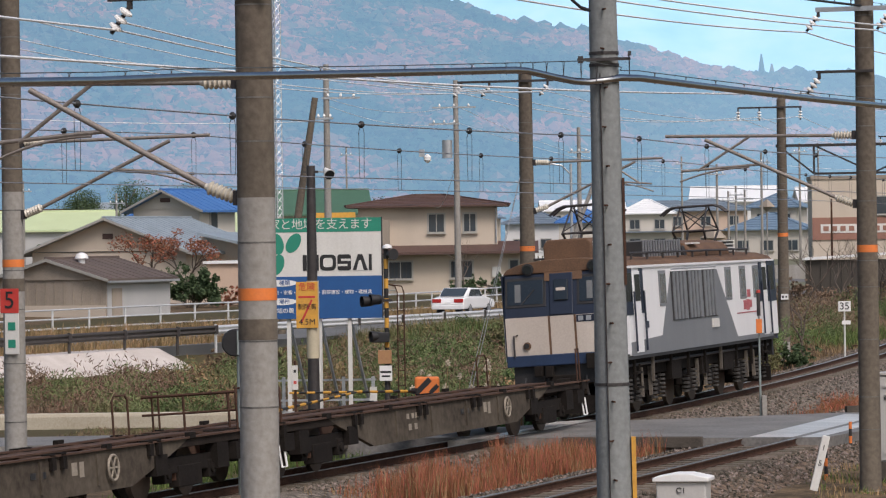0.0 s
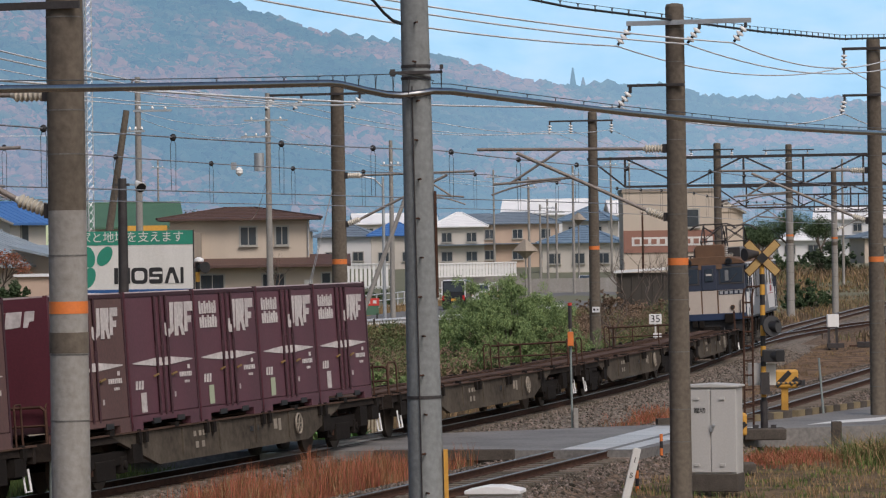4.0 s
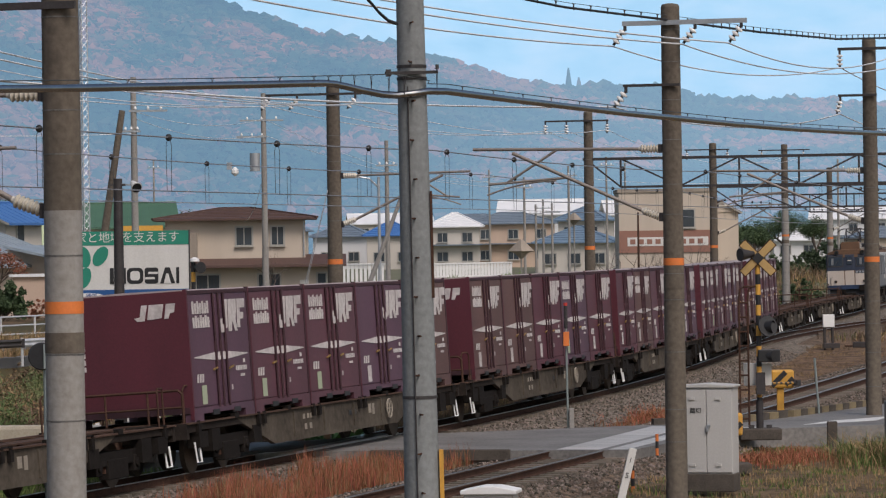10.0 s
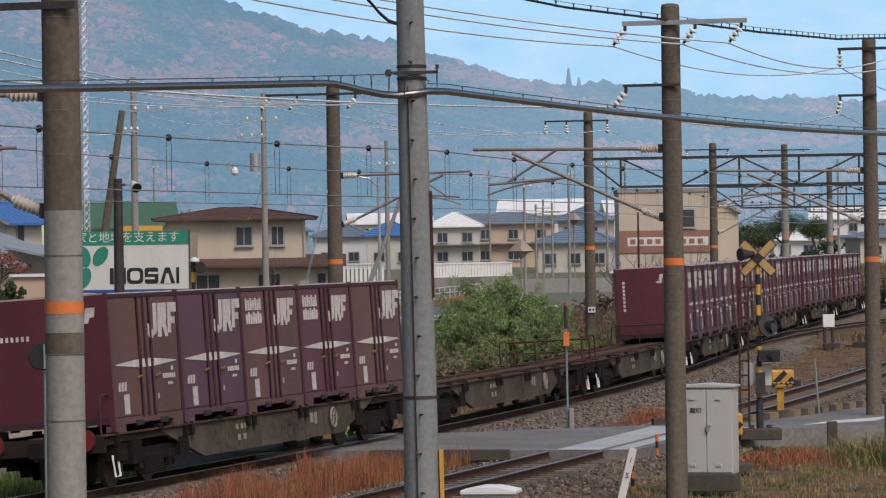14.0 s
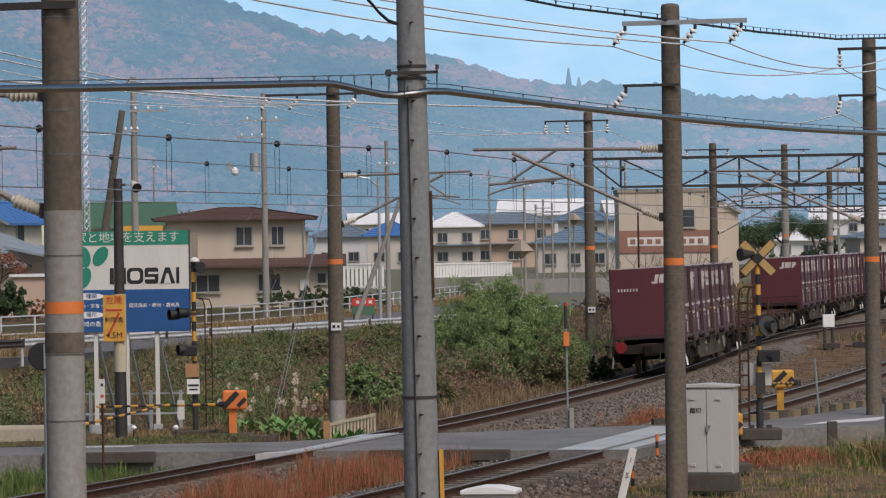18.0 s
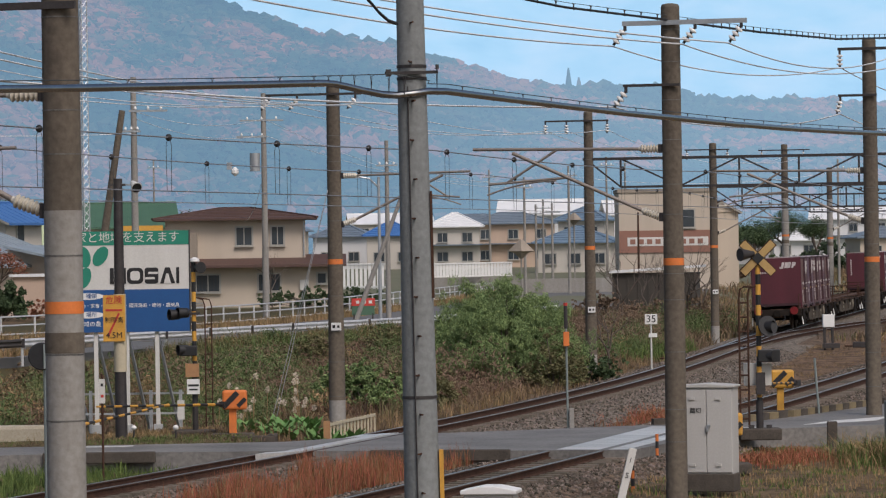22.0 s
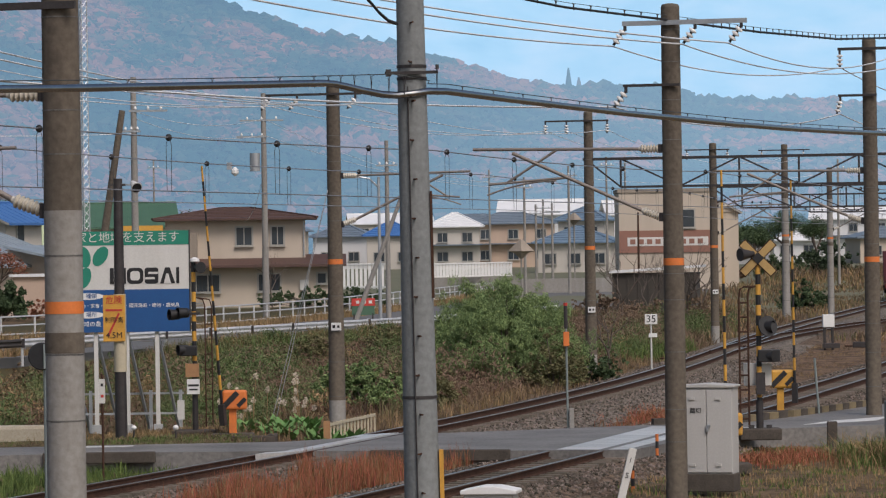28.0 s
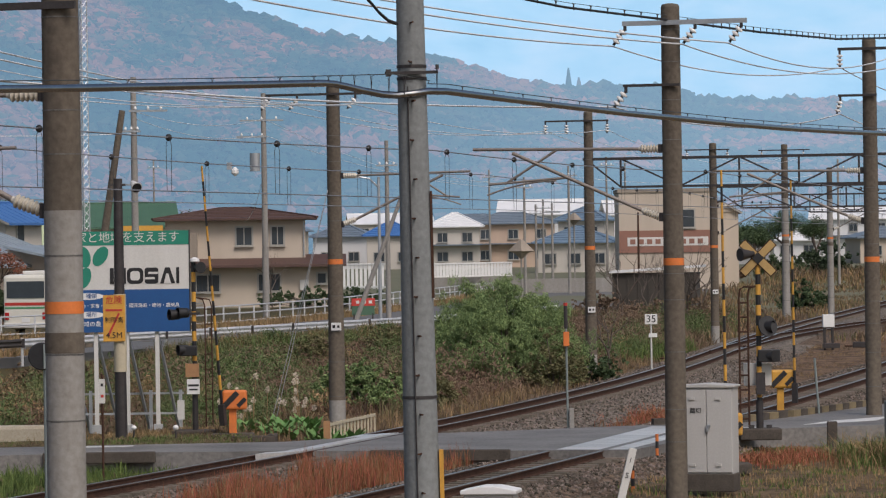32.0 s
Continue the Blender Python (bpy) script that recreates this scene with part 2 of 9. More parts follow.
def ground_z(x, y):
    o = MAIN.offset(x, y) if -70 < x < 90 and 20 < y < 320 else (-99 if x < 0 else 99)
    z = -0.42
    if o < -3 and y > 88:
        c = crest(y)
        k = smooth((160 - y) / 10)
        z += (ROAD_Z + 0.42) * ((1 - k) * smooth((-o - 0.5 * c) / (0.5 * c)) + k * smooth((-o - c - 0.3) / 1.6)) * smooth((y - 93) / 15) - 0.12 * smooth((-o - 5) / 3) * smooth((0.6 * c + o) / 4)
    if y > 320:
        z = max(z, -0.42 + (ROAD_Z + 0.42) * smooth((y - 320) / 25))
    z += town_rise(y) * smooth((-o - 3) / 12 if y < 320 else 1.0)
    if o < -2.2 and -22 < x < -3 and 84 < y < 99:
        z += 0.30 * smooth((-o - 2.2) / 1.2) * smooth((y - 84) / 1.5) * smooth((99 - y) / 3)
    if -60 < x < 70 and 50 < y < 300:
        z += 0.07 * noise.noise(Vector((x * 0.7, y * 0.4, 0))) + 0.04 * noise.noise(Vector((x * 2.3, y * 2.0, 5)))
    return z


M["soil"] = mat("dry_grass_soil", (0.17, 0.12, 0.072), (0.06, 0.046, 0.03), 0.95, scale=1.1, bump=0.8, fine=9, contrast=1.7)
M["cinder"] = mat("brown_cinder", (0.21, 0.14, 0.09), (0.07, 0.047, 0.033), 0.95, scale=1.5, bump=1.0, fine=9, contrast=1.8)
M["turf"] = mat("rough_turf", (0.06, 0.065, 0.03), (0.085, 0.06, 0.036), 0.95, scale=0.35, bump=0.7, fine=8)
M["field"] = mat("far_fields", (0.15, 0.14, 0.09), (0.10, 0.11, 0.06), 0.95, scale=0.06, bump=0.2, fine=3)


def make_ground():
    xs = [-4500, -1500, -500, -200, -100, -70] + [v * 1.0 for v in range(-50, 61)] + [75, 100, 200, 500, 1500, 4500]
    ys = [-400, -100, 0, 30, 45] + [56 + 1.2 * i for i in range(120)] + [206, 215, 225, 240, 260, 290, 325, 345, 365, 390, 450, 600, 1000, 2000, 4700]
    b = Build()
    pts = [(x, y, ground_z(x, y)) for y in ys for x in xs]
    n = len(xs)
    fs, ks = [], []
    for j in range(len(ys) - 1):
        for i in range(n - 1):
            fs.append((j * n + i, j * n + i + 1, (j + 1) * n + i + 1, (j + 1) * n + i))
            cx, cy = (xs[i] + xs[i + 1]) / 2, (ys[j] + ys[j + 1]) / 2
            o = MAIN.offset(cx, cy) if abs(cx) < 80 and cy < 330 else 99
            ks.append(1 if (-45 < o < -6 and 88 < cy < 260) else (3 if (o > 1.5 and cy > 95 and SIDE.offset(cx, cy) < 9 and cy < 330) else (2 if cy > 260 or abs(cx) > 60 else 0)))
    b.v, b.f, b.k = pts, fs, ks
    solid("ground", b, [M["soil"], M["turf"], M["field"], M["cinder"]], "dry grassy ground beside the railway tracks", "ground", kind="structure", smooth=True)


make_ground()

# ---------------------------------------------------------------- tracks
M["ballast"] = mat("brown_ballast", (0.20, 0.145, 0.105), (0.045, 0.034, 0.026), 0.95, scale=5.0, bump=1.0, fine=16, contrast=2.2)
M["ballast_grey"] = mat("grey_ballast", (0.25, 0.215, 0.18), (0.055, 0.047, 0.04), 0.95, scale=5.0, bump=1.0, fine=15, contrast=2.2)
M["stone"] = mat("ballast_stone", (0.21, 0.18, 0.15), (0.08, 0.067, 0.055), 0.95, scale=9, bump=0.2, island=0.7)
M["sleeper"] = mat("old_sleeper", (0.20, 0.165, 0.13), (0.12, 0.10, 0.08), 0.9, scale=4, bump=0.4, rnd=0.3)
RAIL_FOOT = [(-0.064, -0.153), (0.064, -0.153), (0.064, -0.140), (0.010, -0.125), (0.010, -0.045), (0.033, -0.035), (0.033, -0.012), (-0.033, -0.012), (-0.033, -0.035), (-0.010, -0.045), (-0.010, -0.125), (-0.064, -0.140)]
RAIL_HEAD = [(-0.033, -0.014), (0.033, -0.014), (0.030, 0.0), (-0.030, 0.0)]


def track(line, s0, s1, name, label, lean=True, ballast="ballast", sleepers=True):
    ln = (lambda s: cant(s)) if lean else (lambda s: 0.0)
    ss = list(np.arange(s0, s1 + 0.1, 2.5))
    t = thing(name, label, "railway track", kind="structure")
    for side in (-0.5665, 0.5665):
        st = [line.stand(s, side, 0, ln(s)) for s in ss]
        r = part("rail", Build().sweep(RAIL_FOOT, st), M["rust"], t)
        part("rail_head", Build().sweep(RAIL_HEAD, st), M["rail_head"], r)
    if sleepers:
        sm = Build().box((0, 0, 0), (2.1, 0.22, 0.16)).mesh("sleeper", M["sleeper"])
        n = 0
        s = max(s0, -26.0)
        while s < s1 and n < 300:
            part("sleeper", sm, None, t, m=line.stand(s, 0, -0.225, ln(s)))
            s += 0.64
            n += 1
    prof = [(-2.9, -0.55), (-1.75, -0.21), (1.75, -0.21), (2.9, -0.55), (2.9, -0.8), (-2.9, -0.8)]
    st = [line.stand(s, 0, 0, ln(s) * 0.8) for s in ss]
    part("ballast_bed", Build().sweep(prof, st), M[ballast], t)
    return t


track(MAIN, -150, 400, "track_main", "curved railway track with rusty rails on grey-brown ballast", ballast="ballast_grey")
track(SIDE, -90, 400, "track_side", "second railway track with rusty rails on brown ballast", lean=False)


for side in (-0.5665, 0.5665):
    st = [BRANCH.stand(s, side, 0) for s in np.arange(0, 200, 2.5)]
    br = part("rail", Build().sweep(RAIL_FOOT, st), M["rust"], None)
    tagged(br, "rail of a siding that leaves the main track", "rail", "siding rails", "structure")
    part("rail_head", Build().sweep(RAIL_HEAD, st), M["rail_head"], br)
tagged(part("siding_bed", Build().sweep([(-2.4, -0.55), (-1.6, -0.21), (1.6, -0.21), (2.4, -0.55), (2.4, -0.8), (-2.4, -0.8)], [BRANCH.stand(s, 0, -0.03) for s in np.arange(6, 200, 2.5)]), M["ballast"], None), "brown ballast bed of the siding", "ballast", "", "structure")


def stones():
    """Loose ballast stones over the beds and their shoulders."""
    rng = random.Random(4)
    b = Build()
    for line, s0, s1, n, ln in ((MAIN, -15, 80, 26000, True), (SIDE, -22, 60, 26000, False)):
        for i in range(n):
            s = s0 + (s1 - s0) * rng.random() ** 1.4
            o = rng.uniform(-3.0, 3.6)
            z = -0.20 if abs(o) < 1.75 else -0.20 - (abs(o) - 1.75) * 0.3
            if abs(abs(o) - 0.5665) < 0.09:
                continue
            p = line.stand(s, o, z, (cant(s) * 0.8 if ln else 0)).translation
            if -8 < p.x < 5 and 80.9 < p.y < 90 and line is MAIN:
                continue
            r = rng.uniform(0.022, 0.055)
            m = Euler((rng.random() * 6, rng.random() * 6, rng.random() * 6)).to_matrix()
            q = [m @ Vector(v) * r for v in ((1, 0, 0), (-1, 0.2, 0), (0, 1.1, 0), (0.1, -0.9, 0), (0, 0, 0.8), (0, 0, -0.8))]
            b.add([p + v for v in q], [(0, 2, 4), (2, 1, 4), (1, 3, 4), (3, 0, 4), (2, 0, 5), (1, 2, 5), (3, 1, 5), (0, 3, 5)])
    solid("ballast_stones", b, M["stone"], "loose brown and grey ballast stones along the tracks", "ballast", kind="stuff")


stones()

# ---------------------------------------------------------------- level crossing road and far road
ROAD_FAR = [(-26, 83.4), (-14, 84.6), (-8.0, 85.4), (-3.6, 85.8), (-1.2, 88.3), (1.5, 89.4), (4.9, 91.2), (7.0, 91.9), (8.5, 94.6), (11.5, 101.3), (20, 119), (34, 148)]
ROAD_NEAR = [(-26, 79), (-14, 80.8), (-7.7, 82.2), (-3.6, 81.9), (-1.2, 81.3), (1.5, 80.7), (3.9, 80.3), (5.6, 85.2), (7.4, 88.6), (10.4, 89.8), (20, 104), (36, 132)]


def crossing_road():
    b = Build()
    pts, fs = [], []
    n = len(ROAD_FAR)
    rows = 4
    for i in range(n):
        a, c = Vector(ROAD_NEAR[i]), Vector(ROAD_FAR[i])
        for j in range(rows + 1):
            p = a.lerp(c, j / rows)
            pts.append((p.x, p.y, 0.012 if -9 < p.x < 5.5 else 0.0))
    for i in range(n):
        a, c = ROAD_NEAR[i], ROAD_FAR[i]
        pts += [(a[0], a[1], -0.7), (c[0], c[1], -0.7)]
    w = rows + 1
    o = n * w
    for i in range(n - 1):
        for j in range(rows):
            fs.append((i * w + j, (i + 1) * w + j, (i + 1) * w + j + 1, i * w + j + 1))
        fs.append((i * w, o + 2 * i, o + 2 * i + 2, (i + 1) * w))
        fs.append((i * w + rows, (i + 1) * w + rows, o + 2 * i + 3, o + 2 * i + 1))
    b.v, b.f, b.k = pts, fs, [0] * len(fs)
    solid("crossing_road", b, M["asphalt_worn"], "worn grey asphalt road over the level crossing", "road", kind="structure")


M["asphalt_worn"] = mat("worn_dusty_asphalt", (0.225, 0.215, 0.20), (0.10, 0.096, 0.092), 0.65, scale=0.6, bump=0.35, fine=11, contrast=1.3)
crossing_road()


def crossing_panels():
    """Concrete slabs beside and between the rails, kerb stones and paint."""
    t = thing("crossing_deck", "concrete crossing panels between the rails, paled by a painted wet sheen", "crossing deck", kind="structure")
    sm = Build().box((0, 0, -0.2), (0.93, 0.97, 0.5)).mesh("slab", M["slab"])
    so = Build().box((0, 0, -0.2), (0.40, 0.97, 0.5)).mesh("slab", M["slab"])
    for line, s0, n in ((MAIN, -1.0, 8), (SIDE, -0.4, 10)):
        for i in range(n):
            for off, me in ((0.0, sm), (0.86, so)) if line is SIDE else ((0.0, sm),):
                part("slab", me, None, t, m=line.stand(s0 + i, off, -0.035, cant(s0 + i) if line is MAIN else 0))
    k = thing("kerb", "faded yellow and black kerb along the road", "kerb", kind="structure")
    ka = Build().box((0, 0, 0.05), (0.52, 0.16, 0.22)).mesh("kerb_stone", M["kerb_yellow"])
    kb = Build().box((0, 0, 0.05), (0.52, 0.16, 0.22)).mesh("kerb_stone", M["kerb_dark"])
    n = 0
    for (xa, ya), (xb, yb) in zip(ROAD_FAR[6:-1], ROAD_FAR[7:]):
        L = math.hypot(xb - xa, yb - ya)
        for i in range(int(L / 0.55)):
            f = (i + 0.5) * 0.55 / L
            part("kerb_stone", ka if n % 2 else kb, None, k, m=pose(xa + (xb - xa) * f, ya + (yb - ya) * f, 0, 0, 0, math.degrees(math.atan2(yb - ya, xb - xa))))
            n += 1
    e = thing("road_edge", "dark concrete edge of the raised crossing road", "kerb", kind="structure")
    for x0, x1, y0, y1 in ((-1.6, 1.35, 81.2, 80.72), (-8.6, -6.2, 81.95, 81.95)):
        part("edge_block", Build().beam((x0, y0, -0.08), (x1, y1, -0.08), 0.16, 0.24), M["kerb_dark"], e, bevel=0.02)
    p = thing("road_paint", "worn white paint on the crossing road", "road marking", kind="structure")
    part("paint_mark", Build().prism([(8.4, 90.3), (10.3, 91.9), (10.9, 94.0), (9.2, 92.0)], 0.004, 0.008, axis='z'), M["road_white"], p)
    part("paint_mark", Build().prism([(-8.3, 84.8), (-6.9, 85.0), (-6.9, 84.6), (-8.2, 84.4)], 0.016, 0.020, axis='z'), M["road_white"], p)
    part("paint_mark", Build().prism([(6.3, 88.3), (7.3, 89.2), (7.2, 89.6), (6.1, 88.7)], 0.004, 0.008, axis='z'), M["road_white"], p)


# base colour lifted to take in the wet sheen on the slabs
M["slab"] = mat("worn_slab_sheen", (0.58, 0.56, 0.53), (0.34, 0.32, 0.295), 0.3, scale=1.5, bump=0.2, rnd=0.15)
M["kerb_yellow"] = mat("faded_kerb_yellow", (0.24, 0.19, 0.10), (0.15, 0.115, 0.07), 0.85, scale=4, bump=0.2)
M["kerb_dark"] = mat("dark_kerb", (0.11, 0.095, 0.08), (0.06, 0.052, 0.045), 0.9, scale=4, bump=0.3)
M["road_white"] = mat("worn_road_paint", (0.70, 0.70, 0.68), (0.45, 0.45, 0.44), 0.6, scale=2.0, bump=0.1)
crossing_panels()


def upper_road():
    """The road behind the guard rail."""
    u, x0, y0, th = road_edge(0.6, 4.0)
    v, x1, y1, th1 = road_edge(13.2, 4.0)
    b = Build()
    pts = []
    for i in range(len(u)):
        pts += [(x0[i], y0[i], ROAD_Z + 0.03), (x1[i], y1[i], ROAD_Z + 0.03), (x1[i], y1[i], ROAD_Z - 1.2), (x0[i], y0[i], ROAD_Z - 1.2)]
    fs = []
    for i in range(len(u) - 1):
        for j in range(4):
            fs.append((4 * i + j, 4 * i + (j + 1) % 4, 4 * i + 4 + (j + 1) % 4, 4 * i + 4 + j))
    b.v, b.f, b.k = pts, fs, [0] * len(fs)
    solid("upper_road", b, M["asphalt_dark"], "grey asphalt road on the embankment behind a guard rail", "road", kind="structure")


upper_road()


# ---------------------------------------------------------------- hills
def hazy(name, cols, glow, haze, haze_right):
    """Tree canopy kilometres off: leaf colours, with the air's haze painted in as glow."""
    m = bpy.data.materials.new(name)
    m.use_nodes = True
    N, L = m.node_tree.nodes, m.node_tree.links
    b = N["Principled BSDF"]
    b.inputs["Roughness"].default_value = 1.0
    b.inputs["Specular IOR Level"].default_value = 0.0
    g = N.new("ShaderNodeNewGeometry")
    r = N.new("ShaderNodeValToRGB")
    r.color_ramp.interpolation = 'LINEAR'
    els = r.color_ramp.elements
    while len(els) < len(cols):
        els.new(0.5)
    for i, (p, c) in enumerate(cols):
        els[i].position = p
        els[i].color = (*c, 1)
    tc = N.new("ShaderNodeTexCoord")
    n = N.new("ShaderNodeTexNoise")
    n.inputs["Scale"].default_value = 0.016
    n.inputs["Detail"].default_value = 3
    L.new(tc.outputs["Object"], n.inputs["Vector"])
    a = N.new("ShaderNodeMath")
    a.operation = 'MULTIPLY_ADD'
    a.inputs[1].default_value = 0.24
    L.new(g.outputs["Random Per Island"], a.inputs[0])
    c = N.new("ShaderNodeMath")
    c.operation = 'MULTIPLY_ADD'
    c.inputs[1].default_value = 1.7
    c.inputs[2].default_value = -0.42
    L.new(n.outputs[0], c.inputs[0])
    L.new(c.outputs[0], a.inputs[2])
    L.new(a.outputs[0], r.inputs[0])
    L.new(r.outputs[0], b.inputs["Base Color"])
    # painted haze: the glow grows stronger from left to right along the ridge
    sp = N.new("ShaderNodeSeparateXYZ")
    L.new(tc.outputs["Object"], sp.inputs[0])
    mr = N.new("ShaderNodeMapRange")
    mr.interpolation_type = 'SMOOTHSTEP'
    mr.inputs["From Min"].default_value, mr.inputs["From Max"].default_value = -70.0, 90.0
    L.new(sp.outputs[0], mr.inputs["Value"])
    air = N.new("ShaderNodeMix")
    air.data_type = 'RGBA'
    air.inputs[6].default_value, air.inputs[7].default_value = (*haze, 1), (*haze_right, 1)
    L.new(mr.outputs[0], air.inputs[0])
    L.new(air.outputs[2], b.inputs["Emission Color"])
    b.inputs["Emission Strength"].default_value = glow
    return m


M["canopy"] = hazy("hill_canopy_with_haze", [(0.0, (0.012, 0.03, 0.03)), (0.42, (0.022, 0.05, 0.036)), (0.60, (0.045, 0.062, 0.042)), (0.74, (0.17, 0.085, 0.055)), (0.86, (0.12, 0.075, 0.06)), (1.0, (0.05, 0.06, 0.05))], 1.0, (0.134, 0.222, 0.340), (0.188, 0.293, 0.428))
M["far_canopy"] = hazy("far_hill_canopy_with_haze", [(0.0, (0.02, 0.08, 0.12)), (0.5, (0.08, 0.14, 0.17)), (1.0, (0.16, 0.18, 0.19))], 1.0, (0.325, 0.53, 0.745), (0.325, 0.53, 0.745))


def ridge(x):
    """Skyline of the wooded hill."""
    return float(np.interp(x, [-260, -171, -105, -77, -48, -17, -4, 27, 51, 66, 115, 148, 174, 260], [172, 134, 109, 98, 88.5, 83.5, 79, 69.5, 65.5, 67, 59.5, 59.5, 57, 55]))


def hill_place(x, t):
    """Ground of the hill at x, t of the way from its foot to its skyline, with spurs and gullies."""
    fold = noise.noise(Vector((x * 0.014, t * 1.6, 3))) + 0.5 * noise.noise(Vector((x * 0.035, t * 3.5, 9)))
    y = 1130 + 370 * t + 34 * fold * math.sin(math.pi * min(t, 1.0))
    return y, -2 + ridge(x * 1500 / y) * t ** 0.85 + 3.5 * t * fold * (1 - t) * 2


def wooded_hill():
    rng = random.Random(8)
    b = Build()
    xs = np.linspace(-420, 420, 121)
    n = len(xs)
    rows = 20
    pts, fs = [], []
    for j in range(rows + 1):
        t = j / rows
        for x in xs:
            y, z = hill_place(x, t)
            pts.append((x, y, z))
    for j in range(rows):
        for i in range(n - 1):
            fs.append((j * n + i, j * n + i + 1, (j + 1) * n + i + 1, (j + 1) * n + i))
    b.v, b.f, b.k = pts, fs, [0] * len(fs)
    hill = thing("wooded_hill", "wooded hill with autumn trees and painted haze behind the town", "hill", kind="structure")
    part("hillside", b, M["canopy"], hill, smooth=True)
    tr = Build()
    ico = [(0.12, 0.1, 0.86), (0.89, 0, 0.45), (0.28, 0.85, 0.45), (-0.72, 0.53, 0.45), (-0.72, -0.53, 0.45), (0.28, -0.85, 0.45), (0.72, 0.53, -0.45), (-0.28, 0.85, -0.45), (-0.89, 0, -0.45), (-0.28, -0.85, -0.45), (0.72, -0.53, -0.45)]
    itri = [(0, 1, 2), (0, 2, 3), (0, 3, 4), (0, 4, 5), (0, 5, 1), (1, 6, 2), (2, 7, 3), (3, 8, 4), (4, 9, 5), (5, 10, 1), (6, 7, 2), (7, 8, 3), (8, 9, 4), (9, 10, 5), (10, 6, 1)]
    for i in range(42000):
        t = rng.random()
        x = rng.uniform(-0.19, 0.14) * (1130 + 370 * t)
        y, z = hill_place(x, t)
        r = rng.uniform(1.1, 2.0) + (rng.random() ** 3) * 2.0
        e = rng.uniform(0.75, 1.2)
        a = rng.random() * 6.28
        ca, sa = math.cos(a), math.sin(a)
        q = []
        for px, py, pz in ico:
            k = r * rng.uniform(0.75, 1.25)
            q.append((x + k * (px * ca - py * sa), y + k * (px * sa + py * ca), z + 1.0 + k * e * pz))
        tr.add(q, itri)
    for x, hh in ((50, 7.5), (54, 3.5)):
        tr.cyl((x, 1500, ridge(x) - 4), (x, 1500, ridge(x) + hh), 2.0, 0.3, 9)
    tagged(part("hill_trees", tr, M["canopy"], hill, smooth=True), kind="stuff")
    fb = Build()
    xs = np.linspace(-1400, 1400, 90)
    n = len(xs)
    pts, fs = [], []
    for j in range(9):
        t = j / 8
        for x in xs:
            h = 560 + 90 * noise.noise(Vector((x * 0.004, 0, 7)))
            pts.append((x, 3300 + 1100 * t, -5 + h * t ** 1.2 + 14 * noise.noise(Vector((x * 0.02, t * 6, 1)))))
    for j in range(8):
        for i in range(n - 1):
            fs.append((j * n + i, j * n + i + 1, (j + 1) * n + i + 1, (j + 1) * n + i))
    fb.v, fb.f, fb.k = pts, fs, [0] * len(fs)
    solid("distant_mountain", fb, M["far_canopy"], "pale blue mountain with painted haze in the far distance", "mountain", kind="structure", smooth=True)


wooded_hill()


# ---------------------------------------------------------------- catenary masts
def mast_body(t, h, r0, r1, brown_from, base_z, band=None, number=None):
    """A round tapered concrete mast with clamp rings; brown above a height, an orange band."""
    def rad(z):
        return r0 + (r1 - r0) * (z / h)
    part("mast_shaft", Build().cyl((0, 0, base_z), (0, 0, brown_from), rad(0), rad(brown_from), 20), M["concrete"] if brown_from < h - 0.1 else M["concrete_pale"], t, smooth=True)
    if brown_from < h - 0.1:
        part("mast_top", Build().cyl((0, 0, brown_from), (0, 0, h), rad(brown_from), rad(h), 20), M["concrete_brown"], t, "stained brown upper shaft", smooth=True)
    if band:
        part("orange_band", Build().cyl((0, 0, band), (0, 0, band + 0.13), rad(band) + 0.004, rad(band) + 0.004, 20), M["orange"], t, "painted orange band", smooth=True)
        part("clamp_plate", Build().cyl((0, 0, band - 0.42), (0, 0, band - 0.2), rad(band) + 0.006, rad(band) + 0.006, 20), M["concrete_brown"], t, "brown cable wrap", smooth=True)
    rng = random.Random(int(h * 100 + base_z * 10))
    z = base_z + 1.2
    while z < h:
        part("clamp", Build().cyl((0, 0, z), (0, 0, z + 0.016), rad(z) + 0.004, rad(z) + 0.004, 16), M["clamp_grey"], t)
        z += rng.uniform(0.45, 1.1)
    return rad


def insulator(parent, a, b, r=0.075, n=6, name="insulator"):
    """Ribbed porcelain rod between two places of its thing."""
    a, b = Vector(a), Vector(b)
    bd = Build()
    d = (b - a)
    L = d.length
    q = d.to_track_quat('Z', 'Y').to_matrix()
    prof = [(r * 0.45, 0)]
    for i in range(n):
        z0 = L * (0.08 + 0.84 * i / n)
        z1 = L * (0.08 + 0.84 * (i + 1) / n)
        prof += [(r * 0.55, z0), (r, z0 + (z1 - z0) * 0.35), (r * 0.95, z0 + (z1 - z0) * 0.6), (r * 0.55, z1)]
    prof += [(r * 0.45, L)]
    bd.lathe(a, prof, 12, m=q)
    return part(name, bd, M["porcelain"], parent, "cream ribbed porcelain insulator", smooth=True)


